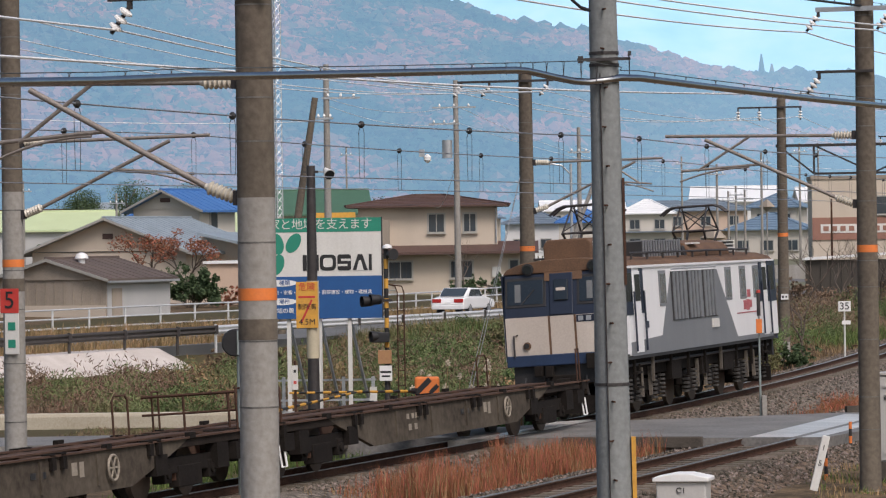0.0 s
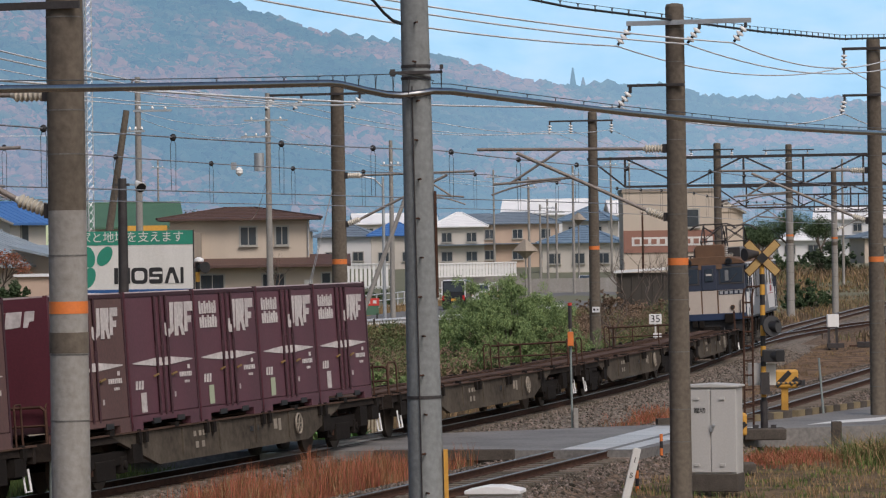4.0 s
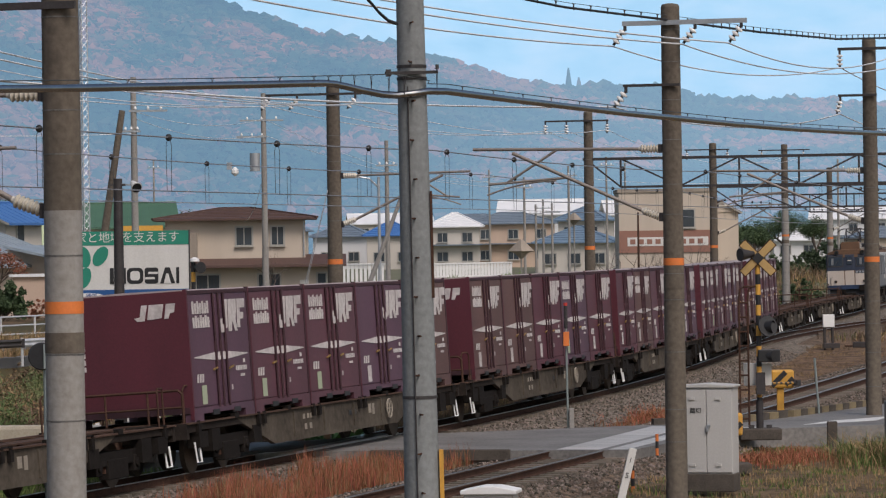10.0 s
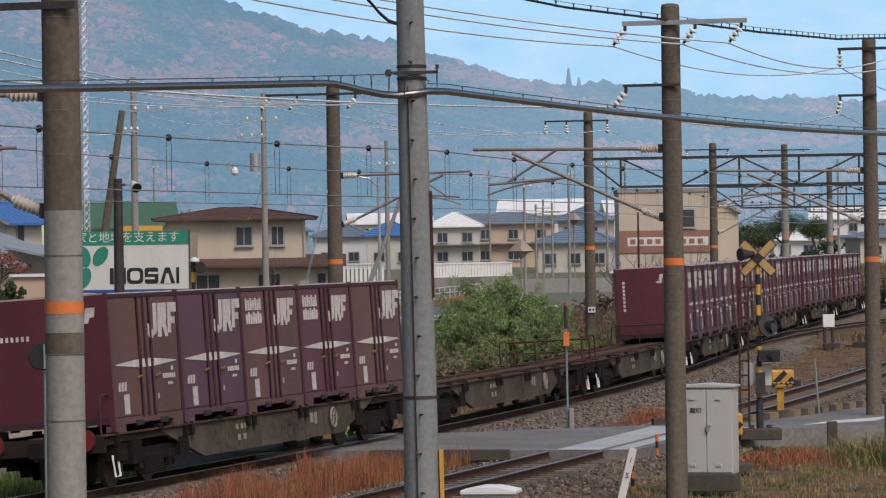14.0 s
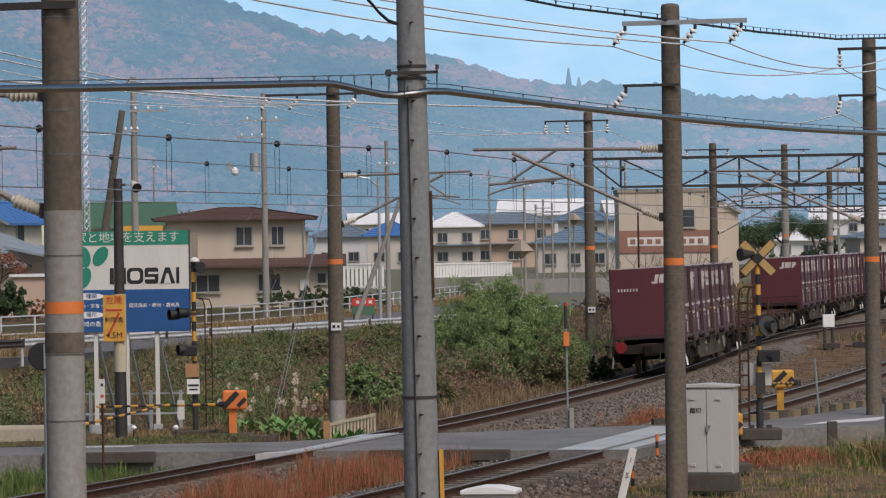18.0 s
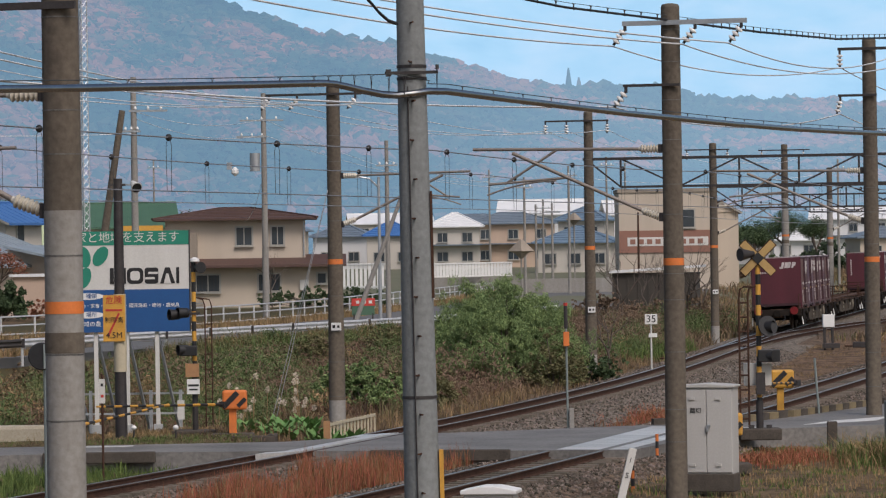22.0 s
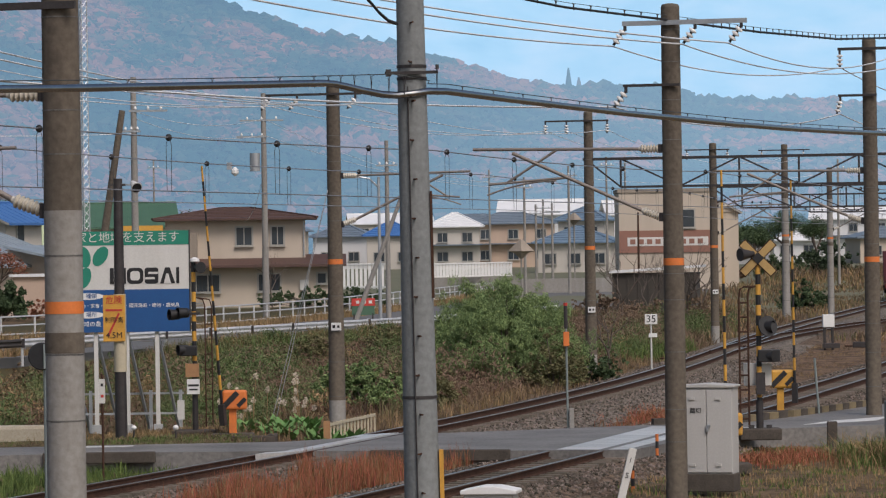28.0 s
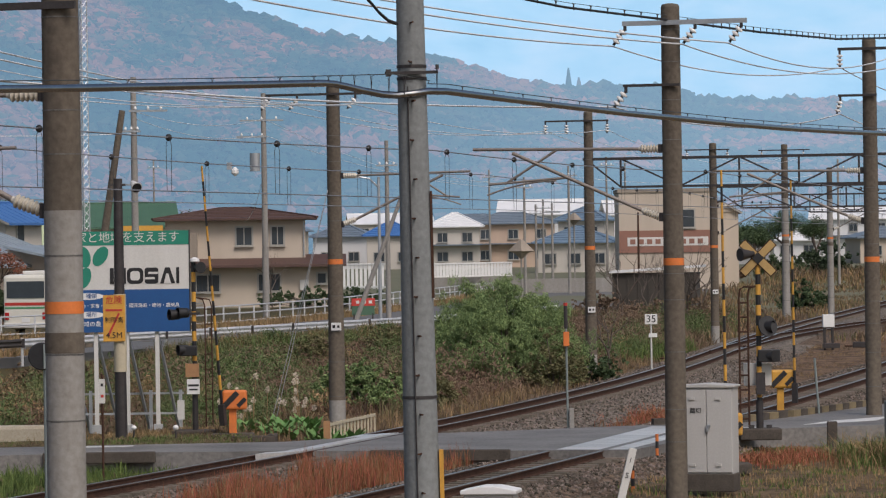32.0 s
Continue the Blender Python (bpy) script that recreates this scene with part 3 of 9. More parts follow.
def cantilever(t, side, z, reach, r=0.03, drop=0.8):
    """Hinged bracket that holds the wires over a track: top tube, sloping tube, stay, steady arm."""
    x0 = side * 0.22
    ins = side * 0.62
    insulator(t, (x0, 0, z), (ins, 0, z), 0.08)
    insulator(t, (x0, 0, z - 1.25), (side * 0.58, 0, z - 1.12), 0.08)
    end = side * reach
    part("top_tube", Build().cyl((ins, 0, z), (end, 0, z + 0.05), r, r, 10), M["cantilever"], t, smooth=True)
    part("slope_tube", Build().cyl((side * 0.58, 0, z - 1.12), (end * 0.80, 0, z - 0.03), r * 1.1, r * 1.1, 10), M["cantilever"], t, smooth=True)
    part("stay", Build().cyl((end * 0.57, 0, z + 0.03), (end * 0.84, 0, z - 0.60), r * 0.8, r * 0.8, 8), M["cantilever"], t)
    part("lower_tube", Build().cyl((end * 0.53, 0, z - 0.50), (end * 0.92, 0, z - 0.60), r * 0.8, r * 0.8, 8), M["cantilever"], t, smooth=True)
    pts = [(end * (0.58 + 0.05 * i), 0, z - 0.55 - 0.005 * i * i) for i in range(8)]
    part("steady_arm", Build().tube(pts, r * 0.6), M["cantilever"], t)
    for zz in (z, z - 1.25):
        part("bracket", Build().box((side * 0.2, 0, zz), (0.10, 0.10, 0.16)), M["steel_dark"], t)
    return t


def top_arm(t, z, reach0, reach1, hang=0.32, spots=(), thick=0.07, tilt=0.0):
    """A steel cross arm near the top, with strings of insulator discs under it."""
    part("cross_arm", Build().box(((reach0 + reach1) / 2, -0.2, z), (abs(reach1 - reach0), 0.06, thick)), M["steel_dark"] if thick < 0.08 else M["steel"], t)
    d = Vector((tilt * 2.6, 0, -1)).normalized()
    for x in spots:
        p = Vector((x, -0.2, z - 0.1))
        part("hanger", Build().box((x, -0.2, z - 0.06), (0.05, 0.05, 0.14)), M["steel_dark"], t)
        part("insulator_core", Build().cyl(p, p + d * 0.36, 0.026, 0.026, 8), M["steel_dark"], t)
        q = d.to_track_quat('Z', 'Y').to_matrix()
        for i in range(3):
            part("insulator_disc", Build().lathe(p + d * (0.07 + 0.1 * i), [(0.02, -0.035), (0.075, -0.012), (0.08, 0.012), (0.03, 0.04)], 12, m=q), M["white"], t, smooth=True)


def steps(t, rad, z0, z1, n):
    for i in range(n):
        z = z0 + (z1 - z0) * i / max(n - 1, 1)
        s = 1 if i % 2 else -1
        part("step_iron", Build().cyl((0, -rad(z), z), (s * 0.03, -rad(z) - 0.14, z), 0.012), M["rust"], t)


def catenary_mast(x, y, h, label, heading, side, top, reach, base_z=-0.5, brown=4.85, band=3.85, r0=0.2, r1=0.17, arms=(), mast_group="catenary masts"):
    t = thing("catenary_mast", label, "catenary mast", pose(x, y, 0, 0, 0, -math.degrees(heading)), mast_group)
    rad = mast_body(t, h, r0, r1, brown, base_z, band)
    part("cap", Build().lathe((0, 0, h), [(r1, 0), (r1 * 0.9, 0.05), (r1 * 0.3, 0.07)], 16), M["concrete_brown"], t, smooth=True)
    if reach:
        cantilever(t, side, top, reach)
    for a in arms:
        top_arm(t, *a[:3], spots=a[3], thick=a[4], tilt=a[5])
    return t


mast_near = catenary_mast(-4.05, 41, 7.9, "near concrete catenary mast, brown stained top and orange band", 0.28, -1, 6.02, 3.3, brown=4.77, band=3.67, arms=[(6.95, -1.6, 0.25, (-1.35,), 0.079, -0.3)], r0=0.215, r1=0.195)
mast_mid = catenary_mast(4.2, 70, 8.62, "dark weathered concrete catenary mast with an orange band beside the track", 0.265, -1, 6.05, 3.75, brown=-0.4, band=3.92, arms=[(8.33, -0.85, 1.45, (-0.80, 0.5, 1.35), 0.085, -0.3), (7.2, -0.85, 0.2, (-0.8,), 0.05, -0.3)])
mast_far = catenary_mast(10.6, 95, 9.25, "dark concrete catenary mast with orange band and clamps", 0.235, -1, 6.05, 3.85, brown=-0.4, band=3.78, arms=[(9.05, -0.75, 0.9, (-0.7,), 0.07, 0.0), (7.9, -0.75, 0.2, (-0.7,), 0.06, -0.1)])
mast_e = catenary_mast(-2.78, 99, 8.5, "grey-brown concrete catenary mast behind the crossing", 0.23, 1, 6.18, 3.6, brown=0.4, band=3.9, base_z=-0.7, r0=0.215, r1=0.17, arms=[(8.28, -1.75, 0.8, (-1.65, -0.9, 0.65), 0.06, -0.3)])
mast_f = catenary_mast(5.2, 136, 8.95, "concrete catenary mast carrying one end of a gantry", 0.165, 1, 6.0, 0, brown=0.4, band=4.12, base_z=-0.8, r0=0.21, r1=0.16, arms=[(8.68, -1.5, 0.75, (-1.5, -0.75, 0.7), 0.06, 0.0)])
mast_g = catenary_mast(12.7, 180, 8.9, "distant concrete catenary mast with an orange band", 0.155, 1, 6.0, 3.4, brown=0.4, band=4.05, base_z=-0.6, r0=0.2, r1=0.17, arms=[(8.65, -1.3, 0.8, (-1.2, 0.7), 0.06, 0.0)])
mast_h = catenary_mast(21.4, 240, 10.3, "far concrete catenary mast beside the junction", 0.17, 1, 6.5, 0, brown=7.0, band=4.6, base_z=-0.6, r0=0.26, r1=0.2, arms=[(10.0, -1.6, 1.6, (-1.4, 1.2), 0.07, 0.0)])
mast_z = catenary_mast(-10.75, 66, 8.6, "concrete catenary mast with number plates and an orange band", 0.28, 1, 6.05, 3.7, brown=5.2, band=3.9, base_z=-0.7)
mast_i = catenary_mast(25.2, 250, 9.0, "far slim concrete mast under the gantry wires", 0.17, 1, 6.3, 3.4, brown=7.0, band=4.4, base_z=-0.6, r0=0.22, r1=0.18)

# signs on the far-left mast
part("number_plate", Build().box((0.02, -0.22, 3.32), (0.34, 0.02, 0.42)), M["red"], mast_z, "orange-red plate with a dark figure")
words("figure", "5", 0.42, M["black"], mast_z, pose(0.02, -0.234, 3.32, 90, 0, 0))
part("name_plate", Build().box((0.06, -0.22, 2.75), (0.26, 0.02, 0.7)), M["offwhite"], mast_z, "white enamel plate with green marks")
for zz in (2.88, 2.58):
    part("plate_mark", Build().box((0.06, -0.233, zz), (0.14, 0.006, 0.14)), M["green_sign"], mast_z)
for mm, zz in ((mast_e, 2.3), (mast_f, 2.0), (mast_g, 2.0)):
    part("number_plate", Build().box((0.06, -0.23, zz), (0.26, 0.02, 0.2)), M["white"], mm, "small white number plate")
    part("plate_mark", Build().box((0.0, -0.243, zz), (0.07, 0.006, 0.08)).box((0.12, -0.243, zz), (0.06, 0.006, 0.06)), M["black"], mm)


def utility_pole():
    """The pale communication pole with step irons and the hung cable."""
    t = thing("utility_pole", "pale grey concrete utility pole with rusty step irons", "utility pole", pose(-0.27, 45, 0, 0, -0.6, 0))
    part("pole_shaft", Build().cyl((0, 0, -0.6), (0, 0, 9.2), 0.225, 0.145, 24), M["pole_grey"], t, smooth=True)
    rad = lambda z: 0.22 - 0.0082 * z
    steps(t, rad, 1.0, 7.4, 15)
    for z in (2.55, 6.42, 6.28):
        part("clamp", Build().cyl((0, 0, z), (0, 0, z + 0.035), rad(z) + 0.008, rad(z) + 0.008, 20), M["steel_dark"], t)
    part("bracket", Build().box((0.0, -0.19, 6.36), (0.62, 0.04, 0.035)).box((-0.27, -0.22, 6.36), (0.06, 0.10, 0.08)).box((0.3, -0.22, 6.42), (0.04, 0.06, 0.05)), M["steel_dark"], t, "cable bracket")
    part("conduit", Build().tube([(-0.05, -rad(z) - 0.012, z) for z in np.linspace(0, 6.2, 12)], 0.009), M["steel_dark"], t)
    part("rust_strip", Build().box((0.19, -0.07, 4.35), (0.03, 0.03, 1.25)), M["rust"], t, "rusty strip")
    part("guard_strip", Build().box((0.235, -0.05, 1.0), (0.05, 0.09, 1.9)), M["yellow"], t, "faded yellow guard plate")
    return t


utility_pole()


# ---------------------------------------------------------------- gantries
def gantry(a, b, z, depth, label, panels=9):
    """A steel lattice beam over the tracks."""
    a, b = Vector((*a, z)), Vector((*b, z))
    d = b - a
    L = d.length
    t = thing("gantry_beam", label, "gantry", Matrix.Translation(a) @ pose(0, 0, 0, 0, 0, math.degrees(math.atan2(d.y, d.x))), "gantries")
    part("top_chord", Build().beam((0, 0, 0), (L, 0, 0), 0.12, 0.10), M["steel_dark"], t)
    x1 = L / panels * 0.6
    part("bottom_chord", Build().beam((x1, 0, -depth), (L, 0, -depth), 0.12, 0.08), M["steel_dark"], t)
    for i in range(panels):
        x = x1 + (L - x1) * i / panels
        xn = x1 + (L - x1) * (i + 1) / panels
        part("post", Build().beam((x, 0, 0), (x, 0, -depth), 0.07, 0.07), M["steel_dark"], t)
        if i % 2:
            part("diagonal", Build().beam((x, 0, -depth), (xn, 0, 0), 0.06, 0.06), M["steel_dark"], t)
        else:
            part("diagonal", Build().beam((x, 0, 0), (xn, 0, -depth), 0.06, 0.06), M["steel_dark"], t)
    part("end_brace", Build().beam((0.1, 0, 0), (x1, 0, -depth), 0.06, 0.06), M["steel_dark"], t)
    return t


gantry((5.0, 136.0), (27.0, 132.4), 7.32, 1.0, "dark steel lattice gantry beam over the tracks", 10)
gantry((12.5, 180.0), (38.0, 176.0), 6.9, 1.0, "second steel lattice gantry beam over the tracks", 10)
gantry((21.2, 240.0), (50.0, 235.0), 7.2, 1.1, "far steel lattice gantry beam over the junction", 10)
solid("gantry_mast", Build().cyl((26.6, 132.4, -0.6), (26.6, 132.4, 8.6), 0.21, 0.17, 16), M["concrete_brown"], "concrete mast holding a gantry's end", "catenary mast", "gantry masts", smooth=True)
solid("gantry_mast", Build().cyl((37.8, 176.0, -0.6), (37.8, 176.0, 8.6), 0.21, 0.17, 16), M["concrete_brown"], "concrete mast holding a gantry's end", "catenary mast", "gantry masts", smooth=True)
solid("gantry_mast", Build().cyl((49.8, 235.0, -0.6), (49.8, 235.0, 9.6), 0.21, 0.17, 16), M["concrete_brown"], "concrete mast holding a gantry's end", "catenary mast", "gantry masts", smooth=True)


# ---------------------------------------------------------------- wires
def sag_points(a, b, sag, n=14):
    a, b = Vector(a), Vector(b)
    out = []
    for i in range(n + 1):
        t = i / n
        p = a.lerp(b, t)
        p.z -= 4 * sag * t * (1 - t)
        out.append(p)
    return out


def wire(pts, r, material, label, name="overhead_wire", group="overhead wires"):
    return solid(name, Build().tube(pts, r, 5), material, label, "wire", group)


def catenary_line(line, spans, zc, zm, sag, off, label, step, first):
    """Messenger and contact wire over a track, with paired droppers hung from dark clamps every step metres."""
    t = thing("catenary_wires", label, "overhead line", None, "overhead lines")

    def height(s):
        for a, b in zip(spans[:-1], spans[1:]):
            if a <= s <= b:
                u = (s - a) / (b - a)
                return zm - 4 * sag * u * (1 - u)
        return zm
    for a, b in zip(spans[:-1], spans[1:]):
        ss = np.linspace(a, b, 13)
        part("messenger_wire", Build().tube([line.stand(s, off, height(s)).translation for s in ss], 0.012, 6), M["wire_mid"], t)
        part("contact_wire", Build().tube([line.stand(s, off, zc).translation for s in ss], 0.010, 6), M["wire_mid"], t)
    s = first
    while s < spans[-1]:
        up, lo = line.stand(s, off, height(s)).translation, line.stand(s, off, zc).translation
        w = Vector((0.04, 0, 0))
        d = part("dropper", Build().tube([up - w * 0.3, up - w + Vector((0, 0, -0.12)), lo - w * 0.8], 0.0045, 4).tube([up + w * 0.3, up + w + Vector((0, 0, -0.12)), lo + w * 0.8], 0.0045, 4), M["wire"], t)
        part("dropper_clamp", Build().lathe(up, [(0.015, -0.055), (0.045, -0.03), (0.05, 0.0), (0.04, 0.03), (0.015, 0.05)], 10), M["black"], d)
        s += step
    return t


M["wire_mid"] = mat("weathered_wire", (0.30, 0.31, 0.33), (0.22, 0.23, 0.25), 0.4, 0.3, scale=6, bump=0.0)
catenary_line(MAIN, [-60, -17, 17, 55, 99, 160, 230], 5.26, 6.16, 0.12, 0.0, "contact and messenger wires over the main track", 5.4, -54.3)
catenary_line(SIDE, [-70, -42, -12, 14, 60, 120, 190], 5.2, 6.08, 0.09, 0.0, "contact and messenger wires over the second track", 5.0, -66.0)


def on_mast(m, x, z):
    return m.matrix_basis @ Vector((x, -0.2, z))


def feeders():
    starts = [Vector((-2.51, 50, 7.59)), Vector((-2.51, 50, 7.78)), Vector((-2.51, 50, 7.88)), on_mast(mast_near, -1.0, 6.2)]
    for a, (x2, z2, x3, z3) in zip(starts, ((-1.05, 7.93, -0.7, 8.6), (0.25, 7.93, 0.7, 8.6), (1.1, 7.93, 0.5, 8.8), (-1.05, 6.82, -0.72, 7.45))):
        b, c = on_mast(mast_mid, x2, z2), on_mast(mast_far, x3, z3)
        back = (a - b) * 1.2
        for p, q, sag in ((a + back + Vector((0, 0, 0.8)), a, 0.15), (a, b, 0.1), (b, c, 0.35), (c, c + Vector((9, 38, 0.3)), 0.4)):
            wire(sag_points(p, q, sag), 0.015, M["wire_pale"], "pale overhead feeder wire between masts")
    near = on_mast(mast_near, -1.5, 6.6)
    wire(sag_points(near + Vector((-9, -34, 1.0)), near, 0.3), 0.014, M["wire_pale"], "pale overhead feeder wire between masts")
    for dz in (0.0, 0.1):
        wire(sag_points(near + Vector((0, 0, dz)), on_mast(mast_e, 0.65, 8.0), 0.25), 0.012, M["wire_pale"], "pale overhead feeder wire between masts")
    for i, (x, z) in enumerate(((-1.65, 8.0), (-0.9, 8.0), (0.65, 8.0))):
        f = (-1.5, -0.75, 0.7)[i]
        g = (-1.2, 0.0, 0.7)[i]
        a, b, c, d = on_mast(mast_z, x, 8.1), on_mast(mast_e, x, z), on_mast(mast_f, f, 8.35), on_mast(mast_g, g, 8.35)
        for p, q in ((a, b), (b, c), (c, d), (d, on_mast(mast_h, (-1.4, 0, 1.2)[i], 9.6))):
            wire(sag_points(p, q, 0.4), 0.011, M["wire_pale"], "pale overhead feeder wire between masts")


feeders()


def hung_cable(pts, r, label, material="cable", hanger="wire", coil=0.006, carrier=None, every=0.62):
    """A thick cable hung by small loops from a thin wire."""
    t = thing("hung_cable", label, "cable", None, "hung cables")
    part("cable_sheath", Build().tube(pts, r, 12), M[material], t, smooth=True)
    up = carrier or [p + Vector((0, 0, 0.085)) for p in pts]
    part("carrier_wire", Build().tube(up, 0.0055, 5), M["wire"], t)
    b = Build()
    for p, q in zip(pts[:-1], pts[1:]):
        n = max(1, int((q - p).length / every))
        for i in range(n):
            c = p.lerp(q, (i + 0.5) / n)
            dd = (q - p).normalized() * 0.05
            k = min(range(len(up)), key=lambda m: abs(up[m].x - c.x))
            j = k + 1 if up[k].x < c.x and k + 1 < len(up) else max(k - 1, 0)
            f = (c.x - up[k].x) / ((up[j].x - up[k].x) or 1.0)
            top = up[k].lerp(up[j], f)
            b.tube([top - dd, top - dd * 0.2 - Vector((0, 0, 0.012)), c + Vector((0, -r - 0.004, 0.0)), c - Vector((0, 0, r + 0.006)), c + Vector((0, 0, r)), top + dd * 0.3 - Vector((0, 0, 0.01)), top + dd], coil, 4)
    tagged(part("spiral_hanger", b, M[hanger], t), kind="stuff")


M["cable_sheath"] = mat("shiny_lead_sheath", (0.50, 0.51, 0.53), (0.36, 0.37, 0.39), 0.16, 1.0, scale=3, bump=0.03)
CABLE_LEFT = [(-5.937, 34.0, 5.757), (-5.069, 36.5, 5.862), (-4.414, 38.5, 5.97), (-3.704, 40.0, 6.032), (-2.913, 41.3, 6.092), (-2.065, 42.6, 6.152), (-1.529, 43.4, 6.191), (-1.334, 43.7, 6.204), (-1.211, 43.9, 6.201), (-1.068, 44.1, 6.175), (-0.911, 44.3, 6.141), (-0.688, 44.6, 6.104), (-0.513, 44.75, 6.095)]
CABLE_RIGHT = [(-0.329, 44.8, 6.113), (-0.151, 44.9, 6.145), (0.068, 45.3, 6.154), (0.833, 47.221, 6.123), (1.591, 49.243, 6.102), (2.417, 51.447, 6.079), (3.321, 53.857, 6.07), (4.314, 56.505, 6.06), (5.41, 59.428, 6.066), (6.626, 62.67, 6.092), (8.57, 67.854, 6.157)]
CARRIER_LEFT = [(-5.936, 34.0, 5.838), (-5.067, 36.5, 5.943), (-4.413, 38.5, 6.052), (-3.703, 40.0, 6.114), (-2.912, 41.3, 6.171), (-2.064, 42.6, 6.231), (-1.158, 43.9, 6.297), (-0.555, 44.7, 6.34), (-0.129, 44.9, 6.266)]
DROP_CABLE = [(-1.371, 43.2, 7.819), (-1.075, 43.8, 7.412), (-0.798, 44.3, 7.156), (-0.692, 44.5, 7.036), (-0.591, 44.65, 6.952), (-0.494, 44.78, 6.925)]
P = [Vector(p) for p in CABLE_LEFT + CABLE_RIGHT]
Q = [Vector(p) for p in CARRIER_LEFT] + [p + Vector((0, 0, 0.085)) for p in P[len(CABLE_LEFT) + 1:]]
hung_cable(P, 0.042, "thick shiny grey cable hung below a thin wire", material="cable_sheath", hanger="steel_dark", coil=0.004, carrier=Q, every=0.9)
hung_cable([Vector(p) for p in DROP_CABLE], 0.016, "black cable dropping to the utility pole", material="black", hanger="steel_dark", coil=0.004, every=3.0, carrier=[Vector(p) + Vector((0, 0, 0.02)) for p in DROP_CABLE])
P2 = [Vector(p) for p in ((-9, 55, 10.2), (-3, 60, 9.4), (0.2, 64.5, 8.72), (2.2, 67.3, 8.48), (4.1, 69.75, 8.38), (6.2, 75, 8.42), (8.5, 82, 8.62), (10.6, 88, 8.95), (13.5, 97, 9.4))]
hung_cable(P2, 0.022, "black cable with wire loops strung from the mast tops", every=0.5, material="black", hanger="steel_dark", coil=0.009)


# ---------------------------------------------------------------- level crossing things
def billboard():
    t = thing("billboard", "green, white and blue billboard on white steel legs", "billboard", pose(-8.0, 96, 0, 0, 0, 0))
    part("panel", Build().box((0, 0.02, 3.56), (3.3, 0.06, 2.52)), M["offwhite"], t, "flat printed panel")
    part("top_strip", Build().box((0, -0.014, 4.645), (3.3, 0.006, 0.35)), M["green_sign"], t, "green title strip")
    part("bottom_strip", Build().box((0, -0.014, 2.83), (3.3, 0.006, 1.06)), M["blue_sign"], t, "blue lower strip")
    part("rim", Build().box((1.66, 0.02, 3.56), (0.03, 0.08, 2.54)).box((-1.66, 0.02, 3.56), (0.03, 0.08, 2.54)), M["steel_dark"], t)
    words("title", "家と地域を支えます", 0.29, M["offwhite"], t, pose(0.12, -0.022, 4.65, 90, 0, 0))
    b = Build()
    for cx, cz, tilt in ((-0.97, 4.18, 12), (-0.56, 4.2, -32), (-0.97, 3.66, -20), (-1.36, 3.7, 30), (-1.38, 4.1, 60)):
        pts = [Matrix.Rotation(radians(tilt), 2) @ Vector((0.165 * math.cos(a * 0.3927), 0.27 * math.sin(a * 0.3927))) for a in range(16)]
        b.prism([(cx + p.x, cz + p.y) for p in pts], -0.020, -0.012)
    part("leaf_mark", b, M["green_sign"], t, "green leaf-shaped mark")
    # the big dark name as plain shapes, one for each character
    z, h, k = 3.50, 0.40, 0.085

    def outline(c, w, r):
        return [(c + sx * (w / 2 - r) + r * math.cos(a), z + h / 2 + sz * (h / 2 - r) + r * math.sin(a)) for sx, sz, a0 in ((1, 1, 0), (-1, 1, 1.5708), (-1, -1, 3.1416), (1, -1, 4.7124)) for a in (a0, a0 + 0.524, a0 + 1.047, a0 + 1.5708)]
    part("name_shape", Build().box((0.02, -0.018, z + h / 2), (0.10, 0.012, h)).box((-0.28, -0.018, z + h / 2), (0.10, 0.012, h)), M["black"], t, "plain dark name shape")
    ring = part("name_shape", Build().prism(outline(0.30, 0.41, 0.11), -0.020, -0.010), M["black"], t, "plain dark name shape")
    part("ring_hole", Build().prism([(0.30 + (a - 0.30) * 0.58, z + h / 2 + (c - z - h / 2) * 0.58) for a, c in outline(0.30, 0.41, 0.11)], -0.024, -0.012), M["offwhite"], ring)
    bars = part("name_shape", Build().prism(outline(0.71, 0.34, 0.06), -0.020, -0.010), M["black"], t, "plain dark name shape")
    part("bar_gap", Build().box((0.75, -0.020, z + h * 0.665), (0.24, 0.008, 0.055)), M["offwhite"], bars)
    part("bar_gap", Build().box((0.67, -0.020, z + h * 0.335), (0.24, 0.008, 0.055)), M["offwhite"], bars)
    wedge = part("name_shape", Build().prism([(0.92, z), (1.30, z), (1.30 - 0.135, z + h), (1.05, z + h)], -0.020, -0.010), M["black"], t, "plain dark name shape")
    part("wedge_gap", Build().prism([(1.01, z - 0.005), (1.20, z - 0.005), (1.13, z + h * 0.62), (1.08, z + h * 0.62)], -0.024, -0.012), M["offwhite"], wedge)
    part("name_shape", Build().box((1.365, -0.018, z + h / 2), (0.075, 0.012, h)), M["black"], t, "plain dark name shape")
    for zz, text in ((3.20, "種類"), (2.735, "場所")):
        tab = part("text_tab", Build().prism([(-0.86 + 0.30 * math.cos(a * 0.3927) * (1.25 if math.cos(a * 0.3927) > 0 else 1.6), zz + 0.085 * math.sin(a * 0.3927)) for a in range(16)], -0.024, -0.014), M["white"], t, "white rounded tab")
        words("tab_words", text, 0.14, M["blue_sign"], t, pose(-0.80, -0.026, zz, 90, 0, 0))
    words("list_words", "・園芸施設・建物・農機具", 0.115, M["white"], t, pose(0.02, -0.020, 2.955, 90, 0, 0), align='LEFT')
    words("list_words", "物・家畜・", 0.115, M["white"], t, pose(-1.06, -0.020, 2.955, 90, 0, 0), align='LEFT')
    words("place_words", "域の農", 0.145, M["white"], t, pose(-1.0, -0.020, 2.50, 90, 0, 0), align='LEFT')
